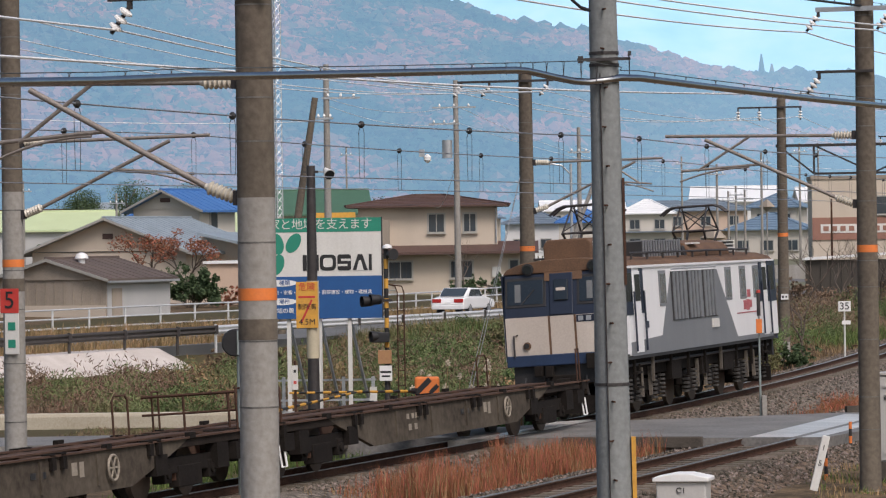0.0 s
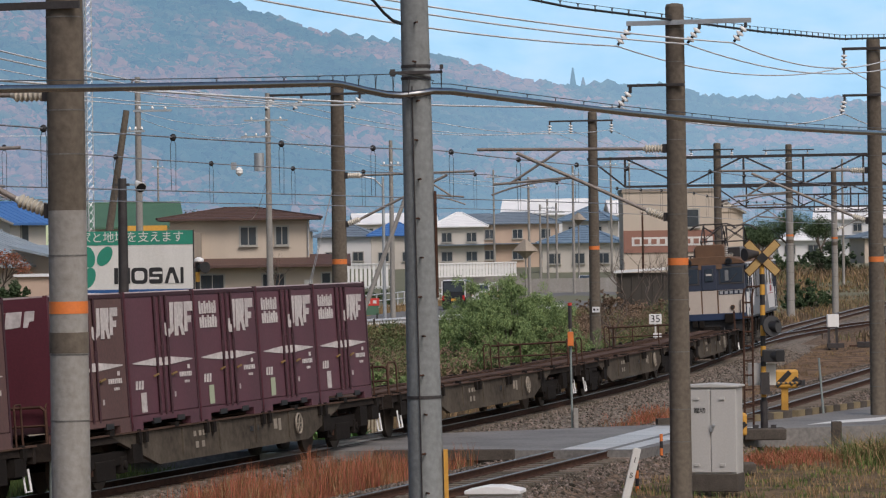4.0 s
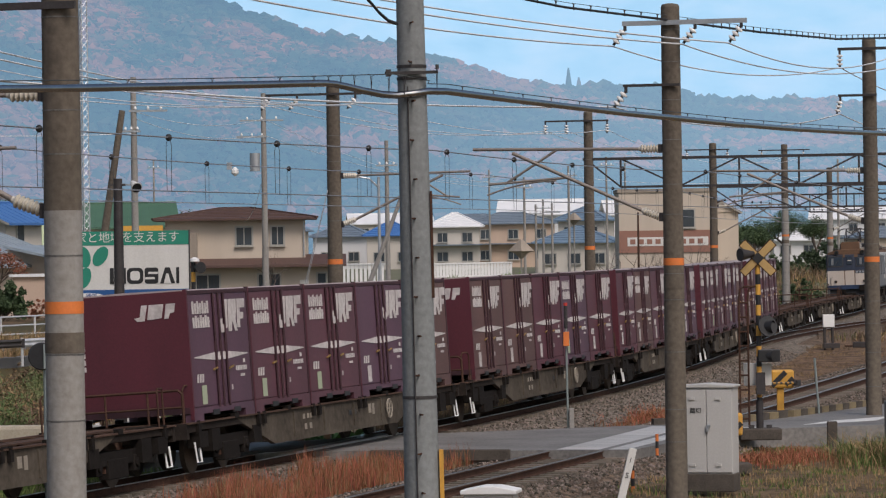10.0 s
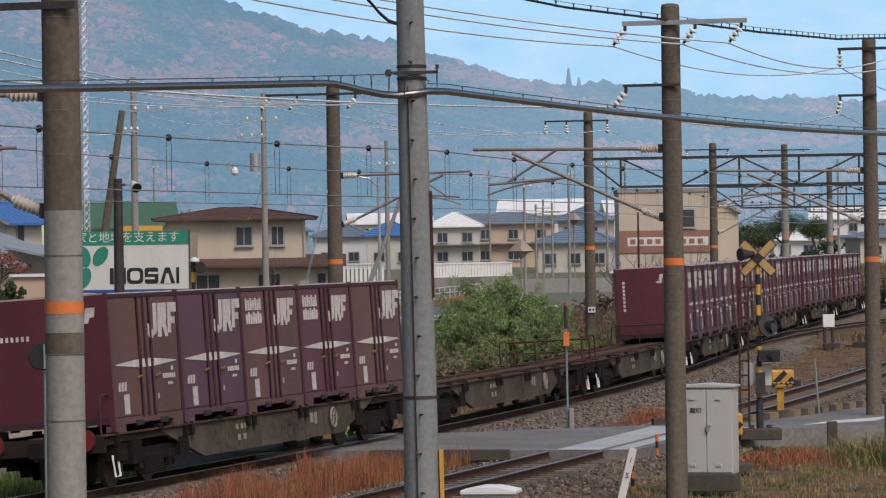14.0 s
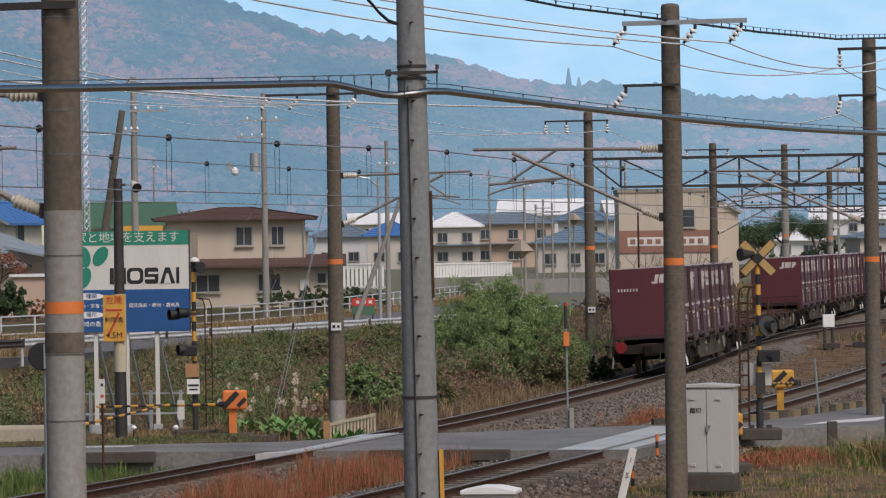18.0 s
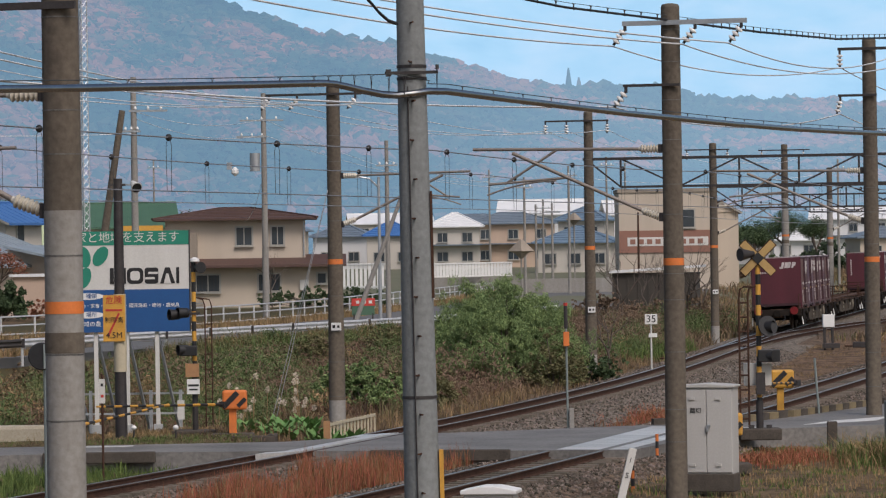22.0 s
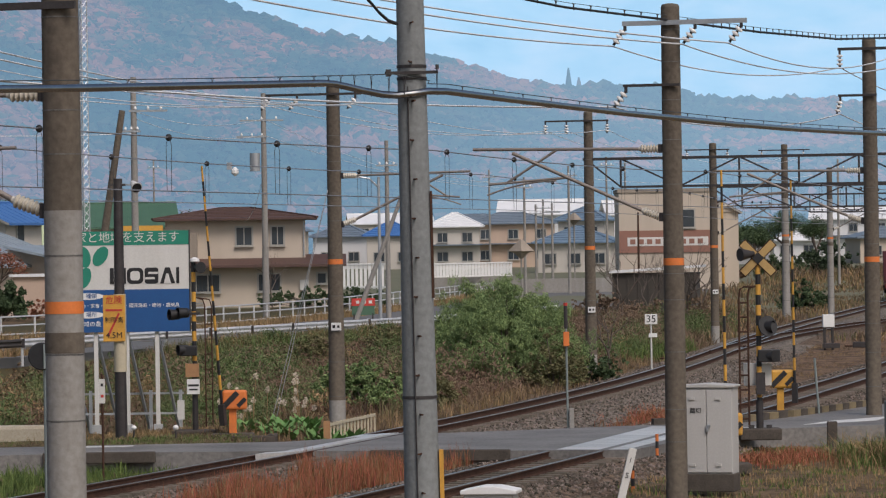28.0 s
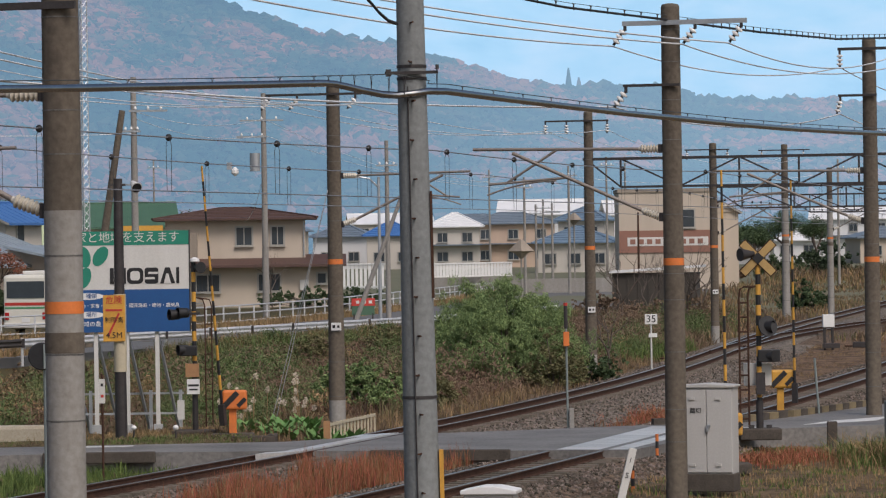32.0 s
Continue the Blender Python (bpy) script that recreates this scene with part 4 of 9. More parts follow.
    for x in (-1.45, -0.71, 0.07, 0.82):
        part("leg", Build().box((x, 0.10, 1.05), (0.10, 0.10, 2.6)), M["offwhite"], t, "white painted square leg")
        part("brace", Build().beam((x, 0.14, 2.3), (x + 0.45, 1.35, -0.25), 0.06, 0.06), M["steel"], t, "galvanised back brace")
        part("footing", Build().box((x, 0.10, -0.17), (0.22, 0.22, 0.3)), M["concrete_pale"], t)
        part("stub_post", Build().box((x + 0.5, 1.0, 0.25), (0.08, 0.08, 1.1)), M["steel"], t)
    part("tie", Build().beam((-1.6, 0.16, 0.25), (1.4, 0.16, 0.25), 0.04, 0.05), M["steel"], t)
    part("tie", Build().beam((-1.6, 1.0, 0.72), (1.4, 1.0, 0.72), 0.04, 0.05), M["steel"], t)
    return t


billboard()


def striped_post(t, h, r, n, x=0.0, y=0.0, z0=0.0, name="post_band"):
    for i in range(n):
        a, b = z0 + h * i / n, z0 + h * (i + 1) / n
        part(name, Build().cyl((x, y, a), (x, y, b), r, r, 14), M["yellow"] if i % 2 else M["black"], t, smooth=True)


def lamp_head(t, p, s, lit):
    """One crossing lamp: hood, round target, lens."""
    x, y, z = p
    part("lamp_hood", Build().cyl((x, y, z), (x + s * 0.2, y - 0.1, z), 0.115, 0.135, 16, caps=False).cyl((x - s * 0.06, y + 0.02, z), (x, y, z), 0.10, 0.13, 16), M["black"], t, "black lamp hood", smooth=True)
    part("lamp_lens", Build().cyl((x + s * 0.03, y - 0.01, z), (x + s * 0.05, y - 0.02, z), 0.11, 0.11, 16), M["red_lamp"], t, "red lens", smooth=True)


M["box_orange"] = mat("orange_brown_box", (0.40, 0.22, 0.10), (0.30, 0.16, 0.08), 0.6, scale=4, bump=0.05)


def crossing_signal_left():
    t = thing("crossing_signal", "striped crossing signal with red lamps beside the billboard", "crossing signal", pose(-6.0, 92.2, -0.12, 0, 0, 0), "crossing signals")
    part("base_block", Build().box((0, 0, -0.02), (1.1, 0.7, 0.3)), M["kerb_dark"], t, bevel=0.03)
    part("lower_pole", Build().cyl((0, 0, 0.1), (0, 0, 1.7), 0.07, 0.07, 14), M["steel_dark"], t, smooth=True)
    striped_post(t, 2.6, 0.055, 11, z0=1.55)
    part("bell", Build().lathe((0.04, -0.05, 4.2), [(0.03, 0.07), (0.11, 0.03), (0.12, -0.03), (0.08, -0.05)], 14), M["white"], t, "white siren cap", smooth=True)
    part("bell_mouth", Build().cyl((0.1, -0.05, 4.02), (0.2, -0.2, 4.02), 0.1, 0.14, 14), M["black"], t, smooth=True)
    for s, x in ((-1, -0.10), (1, 0.10)):
        lamp_head(t, (x - 0.28, -0.12, 2.92 + 0.02 * s), -1, s < 0)
    lamp_head(t, (-0.18, -0.1, 2.05), -1, False)
    part("lamp_box", Build().box((-0.14, -0.12, 2.03), (0.42, 0.22, 0.24)), M["black"], t, bevel=0.02)
    part("lamp_arm", Build().box((-0.15, -0.05, 2.92), (0.6, 0.06, 0.06)), M["steel_dark"], t)
    part("control_box", Build().box((-0.05, -0.10, 1.56), (0.32, 0.16, 0.32)), M["box_orange"], t, "rusty orange box")
    part("notice", Build().box((-0.03, -0.13, 1.17), (0.30, 0.05, 0.36)), M["white"], t, "white notice plate")
    part("notice_marks", Build().box((-0.03, -0.158, 1.2), (0.26, 0.004, 0.05)).box((-0.03, -0.158, 1.1), (0.2, 0.004, 0.04)), M["black"], t)
    part("lower_notice", Build().box((-0.33, -0.2, 0.62), (0.17, 0.03, 0.46)), M["offwhite"], t, "pale marker plate")
    for x in (0.26, 0.42):
        part("ladder_rail", Build().tube([(x, 0.05, 0.2), (x, 0.05, 3.1), (x - 0.05, 0.05, 3.25), (0.05, 0.05, 3.3)], 0.018), M["rust"], t)
    for i in range(8):
        part("rung", Build().cyl((0.26, 0.05, 0.5 + i * 0.36), (0.42, 0.05, 0.5 + i * 0.36), 0.012), M["rust"], t)


crossing_signal_left()


M["buck"] = mat("dull_yellow", (0.47, 0.32, 0.12), (0.36, 0.23, 0.09), 0.7, scale=5, bump=0.05)


def crossing_signal_right():
    t = thing("crossing_signal", "yellow and black crossing signal with crossbuck and ladder", "crossing signal", pose(7.15, 87.4, -0.05, 0, 0, 0), "crossing signals")
    part("base_block", Build().box((0, 0, 0.0), (0.95, 0.7, 0.26)), M["kerb_dark"], t, bevel=0.03)
    for x in (-0.2, 0.2):
        part("base_bolt", Build().box((x, -0.1, 0.16), (0.12, 0.12, 0.1)), M["steel_dark"], t)
    part("foot_pipe", Build().cyl((0, 0, 0.1), (0, 0, 0.75), 0.085, 0.085, 14), M["steel_dark"], t, smooth=True)
    striped_post(t, 3.5, 0.06, 15, z0=0.6)
    for a in (45, -45):
        part("crossbuck_arm", Build().box((0, -0.09 - 0.012 * (a > 0), 4.0), (0.98, 0.02, 0.17), Euler((0, radians(a), 0)).to_matrix()), M["buck"], t, "dull yellow crossbuck arm", bevel=0.006)
        part("arm_border", Build().box((0, -0.078 - 0.012 * (a > 0), 4.0), (1.02, 0.012, 0.21), Euler((0, radians(a), 0)).to_matrix()), M["rust"], t, "dark arm border")
    part("arm_marks", Build().box((0, -0.115, 4.0), (0.2, 0.02, 0.2), Euler((0, radians(45), 0)).to_matrix()), M["black"], t)
    part("siren", Build().cyl((-0.1, -0.1, 4.1), (-0.42, -0.28, 4.08), 0.06, 0.15, 14), M["steel_dark"], t, "horn speaker", smooth=True)
    for x in (-0.44, -0.24):
        part("ladder_rail", Build().tube([(x, 0, 0.15), (x, 0, 3.1), (x + 0.03, 0, 3.3), (x + 0.12, 0, 3.35), (0.0, 0, 3.36)], 0.026), M["rust"], t)
    for i in range(9):
        part("rung", Build().cyl((-0.44, 0, 0.35 + i * 0.33), (-0.24, 0, 0.35 + i * 0.33), 0.02), M["rust"], t)
    for z in (2.45, 1.78):
        lamp_head(t, (0.12, -0.06, z), 1, False)
    part("lamp_back", Build().lathe((0.2, -0.12, 2.45), [(0.24, -0.02), (0.24, 0.02)], 24, m=Euler((radians(78), 0, radians(25))).to_matrix()), M["black"], t, "round black lamp target")
    part("lamp_box", Build().box((0.22, -0.1, 1.78), (0.5, 0.2, 0.28)), M["black"], t, bevel=0.02)
    part("control_box", Build().box((-0.02, 0.2, 1.35), (0.62, 0.2, 0.5)), M["offwhite"], t, "pale control box")
    part("lower_box", Build().box((0.02, -0.12, 1.15), (0.2, 0.14, 0.5)), M["steel_dark"], t)
    return t


crossing_signal_right()


def barrier(x, y, z, heading, length, label, body=True, motor="yellow"):
    """A crossing barrier: striped machine box on a post, and its arm as a part that turns."""
    t = thing("crossing_barrier", label, "crossing barrier", pose(x, y, z, 0, 0, heading), "crossing barriers")
    if body:
        part("pedestal", Build().box((0, 0, 0.0), (1.0, 0.7, 0.22)), M["kerb_dark"], t, bevel=0.03)
        part("post", Build().box((0.0, 0, 0.4), (0.17, 0.17, 0.7)), M["orange" if motor == "orange" else "yellow"], t)
        part("machine_box", Build().box((0.05, 0, 0.9), (0.58, 0.34, 0.46)), M["orange" if motor == "orange" else "yellow"], t, "boxy barrier machine", bevel=0.05)
        part("box_stripe", Build().box((-0.05, -0.178, 0.9), (0.13, 0.006, 0.5), Euler((0, radians(45), 0)).to_matrix()).box((0.22, -0.178, 0.84), (0.10, 0.006, 0.26), Euler((0, radians(45), 0)).to_matrix()), M["black"], t, "black diagonal stripes")
    arm = new("barrier_arm")
    arm.parent = t
    arm["label"] = "yellow and black barrier arm"
    n = 16
    for i in range(n):
        a, b = length * i / n, length * (i + 1) / n
        part("arm_band", Build().cyl((0, 0, a), (0, 0, b), 0.036 - 0.012 * i / n, 0.036 - 0.012 * (i + 1) / n, 8), M["yellow"] if i % 2 else M["black"], arm, smooth=True)
    part("counterweight", Build().box((0, 0, -0.25), (0.14, 0.14, 0.5)), M["steel_dark"], arm)
    arm.matrix_basis = pose(-0.3, -0.2, 0.8)
    return t, arm, length


BARRIERS = []
BARRIERS.append(barrier(-5.05, 91.3, -0.15, 0, 5.7, "orange and black crossing barrier beside the road", motor="orange"))
BARRIERS.append(barrier(-8.25, 82.9, -0.25, 180, 6.0, "crossing barrier at the near edge of the road"))
BARRIERS.append(barrier(8.46, 97.0, -0.05, 0, 5.1, "yellow and black crossing barrier beside the road"))
BARRIERS.append(barrier(5.72, 78.5, -0.3, 0, 5.3, "crossing barrier hidden behind the relay cabinet"))


def cabinet():
    t = thing("relay_cabinet", "grey steel relay cabinet with double doors", "cabinet", pose(4.93, 72.0, -0.25, 0, 0, -15))
    part("plinth", Build().box((0, 0.1, 0.08), (1.02, 0.66, 0.34)), M["kerb_dark"], t, bevel=0.02)
    part("body", Build().box((0, 0.1, 1.05), (0.98, 0.62, 1.62)), M["cab_grey"], t, bevel=0.015)
    part("roof", Build().prism([(-0.53, 1.86), (0.53, 1.86), (0.53, 1.90), (0, 1.935), (-0.53, 1.90)], -0.26, 0.46), M["cab_grey"], t, bevel=0.01)
    for x in (-0.245, 0.245):
        d = part("door", Build().box((x, -0.222, 1.05), (0.475, 0.03, 1.55)), M["cab_grey"], t, bevel=0.008)
        part("vent_cover", Build().box((x - 0.02, -0.245, 1.66), (0.10, 0.03, 0.05)), M["cab_grey"], d)
        part("vent_cover", Build().box((x - 0.02, -0.245, 0.42), (0.10, 0.03, 0.05)), M["cab_grey"], d)
    part("handle", Build().box((0.02, -0.26, 1.1), (0.04, 0.05, 0.12)).cyl((0.06, -0.25, 1.15), (0.06, -0.29, 1.15), 0.03), M["steel"], t, "steel door handle")
    words("caption", "踏切", 0.11, M["black"], t, pose(-0.20, -0.243, 1.43, 90, 0, 0))


M["cab_grey"] = mat("cabinet_grey", (0.50, 0.49, 0.47), (0.42, 0.41, 0.39), 0.5, scale=1.5, bump=0.04, streak=True)
cabinet()


def height_limit_post():
    t = thing("height_limit_post", "dark post with an orange height limit sign", "sign post", pose(-7.72, 91.5, -0.1, 0, 0, 0))
    part("pole", Build().cyl((0, 0, -0.3), (0, 0, 6.15), 0.15, 0.105, 14), M["steel_dark"], t, smooth=True)
    part("pale_wrap", Build().cyl((0, 0, 1.55), (0, 0, 3.4), 0.155, 0.155, 14), M["yellow_pale"], t, "faded yellow wrap", smooth=True)
    part("sign_plate", Build().box((-0.12, -0.18, 2.83), (0.52, 0.03, 1.10)), M["yellow"], t, "orange height limit plate")
    words("warning", "危険", 0.2, M["red"], t, pose(-0.12, -0.20, 3.25, 90, 0, 0))
    part("small_text", Build().box((-0.12, -0.198, 3.02), (0.40, 0.004, 0.05)), M["red"], t)
    words("limit_caption", "制限高", 0.15, M["black"], t, pose(-0.12, -0.20, 2.78, 90, 0, 0))
    words("limit_value", "4.5M", 0.2, M["black"], t, pose(-0.12, -0.20, 2.42, 90, 0, 0))
    part("red_arrow", Build().beam((-0.26, -0.199, 2.42), (0.0, -0.199, 2.95), 0.05, 0.004, up=(0, 1, 0)), M["red"], t)
    part("crown", Build().box((0, 0, 6.0), (0.36, 0.1, 0.06)), M["steel_dark"], t)
    part("horn_arm", Build().beam((0.05, 0, 6.02), (0.42, -0.05, 5.98), 0.04, 0.04), M["steel"], t)
    horn = part("horn", Build().cyl((0.34, 0.05, 6.06), (0.46, -0.16, 5.92), 0.05, 0.14, 16), M["offwhite"], t, "pale horn loudspeaker", smooth=True)
    part("horn_mouth", Build().cyl((0.46, -0.16, 5.92), (0.464, -0.168, 5.915), 0.12, 0.12, 16), M["black"], horn)


M["yellow_pale"] = mat("faded_yellow", (0.52, 0.46, 0.33), (0.42, 0.37, 0.27), 0.7, scale=4, bump=0.1)
height_limit_post()


# ---------------------------------------------------------------- the freight train
PAINTS = dict(
    maroon=mat("faded_maroon_paint", (0.135, 0.050, 0.068), (0.072, 0.030, 0.040), 0.5, scale=0.9, bump=0.08, fine=14, streak=True),
    purple=mat("faded_purple_paint", (0.125, 0.060, 0.092), (0.070, 0.036, 0.054), 0.5, scale=0.9, bump=0.08, fine=14, streak=True),
    brown=mat("dusty_brown_maroon_paint", (0.150, 0.078, 0.070), (0.080, 0.045, 0.042), 0.6, scale=1.1, bump=0.08, fine=14, streak=True),
    wine=mat("fresh_wine_paint", (0.120, 0.030, 0.046), (0.080, 0.022, 0.034), 0.45, scale=0.8, bump=0.06, fine=14, streak=True),
)
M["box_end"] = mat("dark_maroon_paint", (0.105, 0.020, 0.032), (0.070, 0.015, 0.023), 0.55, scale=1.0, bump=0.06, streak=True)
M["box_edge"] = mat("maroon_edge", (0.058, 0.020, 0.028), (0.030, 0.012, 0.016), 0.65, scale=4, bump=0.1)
M["box_white"] = mat("white_marking", (0.66, 0.62, 0.60), (0.40, 0.36, 0.35), 0.6, scale=3, bump=0.03, fine=12)
M["wagon_grey"] = mat("dirty_grey_sill", (0.115, 0.097, 0.076), (0.042, 0.034, 0.027), 0.8, scale=1.2, bump=0.15, fine=8)
M["bogie"] = mat("grimy_bogie", (0.020, 0.017, 0.015), (0.010, 0.008, 0.007), 0.85, scale=4, bump=0.2)
M["bogie_brown"] = mat("brown_black_steel", (0.038, 0.030, 0.025), (0.018, 0.014, 0.012), 0.8, scale=3, bump=0.15)
M["wheel"] = mat("wheel_steel", (0.13, 0.10, 0.08), (0.07, 0.055, 0.045), 0.6, 0.4, scale=4, bump=0.05)
M["deck"] = mat("rusty_deck", (0.11, 0.066, 0.048), (0.055, 0.036, 0.028), 0.85, scale=2, bump=0.2)


for key in ("bogie", "bogie_brown", "deck", "wagon_grey", "rust", "ballast", "ballast_grey", "stone", "soil", "cinder", "turf", "kerb_dark"):
    M[key].node_tree.nodes["Principled BSDF"].inputs["Specular IOR Level"].default_value = 0.12


def rail_logo(y0, z0, w, h, x):
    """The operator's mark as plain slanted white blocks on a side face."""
    b = Build()
    u = w / 10.0
    sl = 0.10

    def blk(*corners):
        b.prism([(y0 + a * u + sl * c * h, z0 + c * h) for a, c in corners], x, x + 0.006, axis='x')
    blk((1.9, 0.06), (3.1, 0.16), (3.1, 1.0), (1.9, 1.0))
    blk((0.0, 0.10), (0.7, 0.0), (1.7, 0.0), (1.88, 0.06), (1.88, 0.24), (1.1, 0.24), (1.1, 0.42), (0.0, 0.42))
    blk((3.45, 0.02), (4.8, 0.02), (4.8, 1.0), (3.45, 1.0))
    blk((4.82, 0.30), (5.2, 0.30), (6.0, 0.02), (7.0, 0.02), (6.3, 0.40), (6.6, 0.62), (6.6, 1.0), (4.82, 1.0))
    blk((6.95, 0.12), (8.1, 0.12), (8.1, 1.0), (6.95, 1.0))
    blk((8.12, 0.72), (10.0, 0.72), (10.0, 1.0), (8.12, 1.0))
    blk((8.12, 0.38), (9.4, 0.38), (9.5, 0.58), (8.12, 0.58))
    return b


def container(variant, paint):
    """Twelve-foot container; the doors and marks are on its right flank and left flank alike."""
    L, W, H = 3.715, 2.45, 2.5
    side = PAINTS[paint]
    t = thing("freight_container", "faded %s rail container with white markings" % {"maroon": "maroon", "purple": "purple-maroon", "brown": "dusty brown-maroon", "wine": "wine-red"}[paint], "container", None, "containers on the train")
    part("body", Build().box((0, 0, H / 2 + 0.06), (W - 0.10, L - 0.06, H - 0.16)), side, t)
    part("roof", Build().prism([(-W / 2 + 0.02, H - 0.06), (W / 2 - 0.02, H - 0.06), (W / 2 - 0.05, H - 0.015), (0, H), (-W / 2 + 0.05, H - 0.015)], -L / 2 + 0.01, L / 2 - 0.01), M["roof_pale"], t, "dusty pale roof")
    for e in (-1, 1):
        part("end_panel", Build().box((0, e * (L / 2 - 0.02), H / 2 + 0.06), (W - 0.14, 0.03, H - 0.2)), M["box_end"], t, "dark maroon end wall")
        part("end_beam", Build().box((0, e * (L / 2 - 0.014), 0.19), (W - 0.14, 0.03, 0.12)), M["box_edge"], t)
    for sx in (-1, 1):
        for e in (-1, 1):
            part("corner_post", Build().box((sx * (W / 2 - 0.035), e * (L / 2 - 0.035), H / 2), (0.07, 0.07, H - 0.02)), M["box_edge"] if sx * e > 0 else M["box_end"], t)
            part("foot", Build().box((sx * (W / 2 - 0.09), e * (L / 2 - 0.30), 0.04), (0.18, 0.55, 0.14)), side, t)
        part("top_rail", Build().box((sx * (W / 2 - 0.03), 0, H - 0.075), (0.06, L - 0.14, 0.07)), M["box_edge"], t)
        part("bottom_rail", Build().box((sx * (W / 2 - 0.04), 0, 0.17), (0.08, L - 0.14, 0.12)), side, t)
        for y in (-0.55, 0.75):
            part("fork_pocket", Build().box((sx * (W / 2 - 0.01), y, 0.11), (0.05, 0.38, 0.10)), M["black"], t)
        for y0, y1 in ((-1.78, -0.36), (-0.30, 0.26), (0.32, 1.78)):
            part("side_panel", Build().box((sx * (W / 2 - 0.024), (y0 + y1) / 2, H / 2 + 0.06), (0.03, y1 - y0, H - 0.36)), side, t, bevel=0.012)
        for y in (-0.33, -0.03, 0.29):
            b = part("locking_bar", Build().cyl((sx * (W / 2 + 0.014), y, 0.2), (sx * (W / 2 + 0.014), y, H - 0.10), 0.024, 0.024, 8), M["box_edge"], t, smooth=True)
            part("bar_bracket", Build().box((sx * (W / 2 + 0.004), y, 1.32), (0.05, 0.10, 0.30)), M["box_edge"], b, bevel=0.01)
        for y in (-0.58, 0.38):
            part("handle", Build().beam((sx * (W / 2 + 0.02), y, 0.92), (sx * (W / 2 + 0.02), y + 0.26, 0.96), 0.03, 0.03), M["brass"], t, "brassy handle")
        k = sx * W / 2 + (0.0 if sx > 0 else -0.006)
        if variant != 2:
            part("rail_mark", rail_logo(0.18 if variant != 1 else 0.0, 1.62, 1.56, 0.64, k), M["box_white"], t, "large white operator's mark")
        else:
            part("rail_mark", rail_logo(0.16, 1.66, 1.3, 0.56, k), M["box_white"], t, "white operator's mark")
        for lo, hi, mid in ((-1.62, -0.40, True), (-0.27, 0.24, False), (0.36, 1.60, True)):
            c = 0.075
            if not mid:
                poly = [(lo, 1.18 - c), (hi, 1.18 - c), (hi, 1.18 + c), (lo, 1.18 + c)]
            elif lo < 0:
                poly = [(lo, 1.172), (hi, 1.18 - c), (hi, 1.18 + c), (lo, 1.188)]
            else:
                poly = [(lo, 1.18 - c), (hi, 1.172), (hi, 1.188), (lo, 1.18 + c)]
            part("stripe", Build().prism(poly, k, k + 0.006, axis='x'), M["box_white"], t, "white tapered stripe")
        if variant >= 1:
            b = Build()
            for r in range(2):
                for c in range(7):
                    y, z = -1.58 + 0.145 * c, 1.74 + 0.27 * r
                    h = 0.20 + 0.04 * ((c * 3 + r) % 2)
                    b.prism([(y, z), (y + 0.11, z), (y + 0.11, z + h), (y, z + h)], k, k + 0.006, axis='x')
                    if (c + r) % 3 == 0:
                        b.prism([(y + 0.11, z + 0.09), (y + 0.146, z + 0.09), (y + 0.146, z + 0.13), (y + 0.11, z + 0.13)], k, k + 0.006, axis='x')
            tagged(part("text_bars", b, M["box_white"], t, "two rows of white lettering, too small to read"), kind="stuff")
        b = Build()
        for c in range(3):
            b.prism([(-1.55 + 0.15 * c, 0.70), (-1.45 + 0.15 * c, 0.70), (-1.42 + 0.15 * c, 0.86), (-1.52 + 0.15 * c, 0.86)], k, k + 0.005, axis='x')
        for c in range(7):
            b.prism([(0.84 + 0.10 * c, 0.86), (0.91 + 0.10 * c, 0.86), (0.91 + 0.10 * c, 0.95), (0.84 + 0.10 * c, 0.95)], k, k + 0.005, axis='x')
        for c in range(4):
            b.prism([(1.1 + 0.07 * c, 0.74), (1.15 + 0.07 * c, 0.74), (1.15 + 0.07 * c, 0.79), (1.1 + 0.07 * c, 0.79)], k, k + 0.005, axis='x')
        tagged(part("code_bars", b, M["box_white"], t, "small white code marks"), kind="stuff")
        part("label_card", Build().prism([(-1.30, 0.28), (-1.02, 0.28), (-1.02, 0.64), (-1.30, 0.64)], k, k + 0.006, axis='x'), M["box_white"] if variant != 1 else M["card_green"], t, "paper label in its holder")
        for y0, y1, z0, z1 in ((1.30, 1.42, 1.00, 1.08), (0.5, 0.58, 0.50, 0.60)):
            part("label_tag", Build().prism([(y0, z0), (y1, z0), (y1, z1), (y0, z1)], k, k + 0.006, axis='x'), M["box_white"], t, "small pale tag")
    # marks on the trailing end
    y = -L / 2 - 0.006
    for q in ([(-0.02, 2.00), (0.05, 1.94), (0.22, 1.94), (0.30, 2.24), (0.16, 2.24), (0.11, 2.02)], [(0.28, 1.96), (0.44, 1.96), (0.62, 1.98), (0.68, 2.24), (0.34, 2.24)], [(0.68, 1.96), (0.78, 1.96), (0.82, 2.06), (0.92, 2.07), (0.95, 2.24), (0.74, 2.24)]):
        part("end_mark", Build().prism([(a * 0.86 + 0.18, c) for a, c in q], y, y + 0.006), M["box_white"], t, "white operator's mark")
    b = Build()
    if paint == "brown":
        for i in range(7):
            b.prism([(-0.95 + 0.10 * i, 1.72), (-0.90 + 0.10 * i, 1.72), (-0.90 + 0.10 * i, 1.81), (-0.95 + 0.10 * i, 1.81)], y, y + 0.005)
    else:
        for i in range(8):
            b.prism([(-0.95, 1.05 + 0.13 * i), (-0.87, 1.05 + 0.13 * i), (-0.87, 1.14 + 0.13 * i), (-0.95, 1.14 + 0.13 * i)], y, y + 0.005)
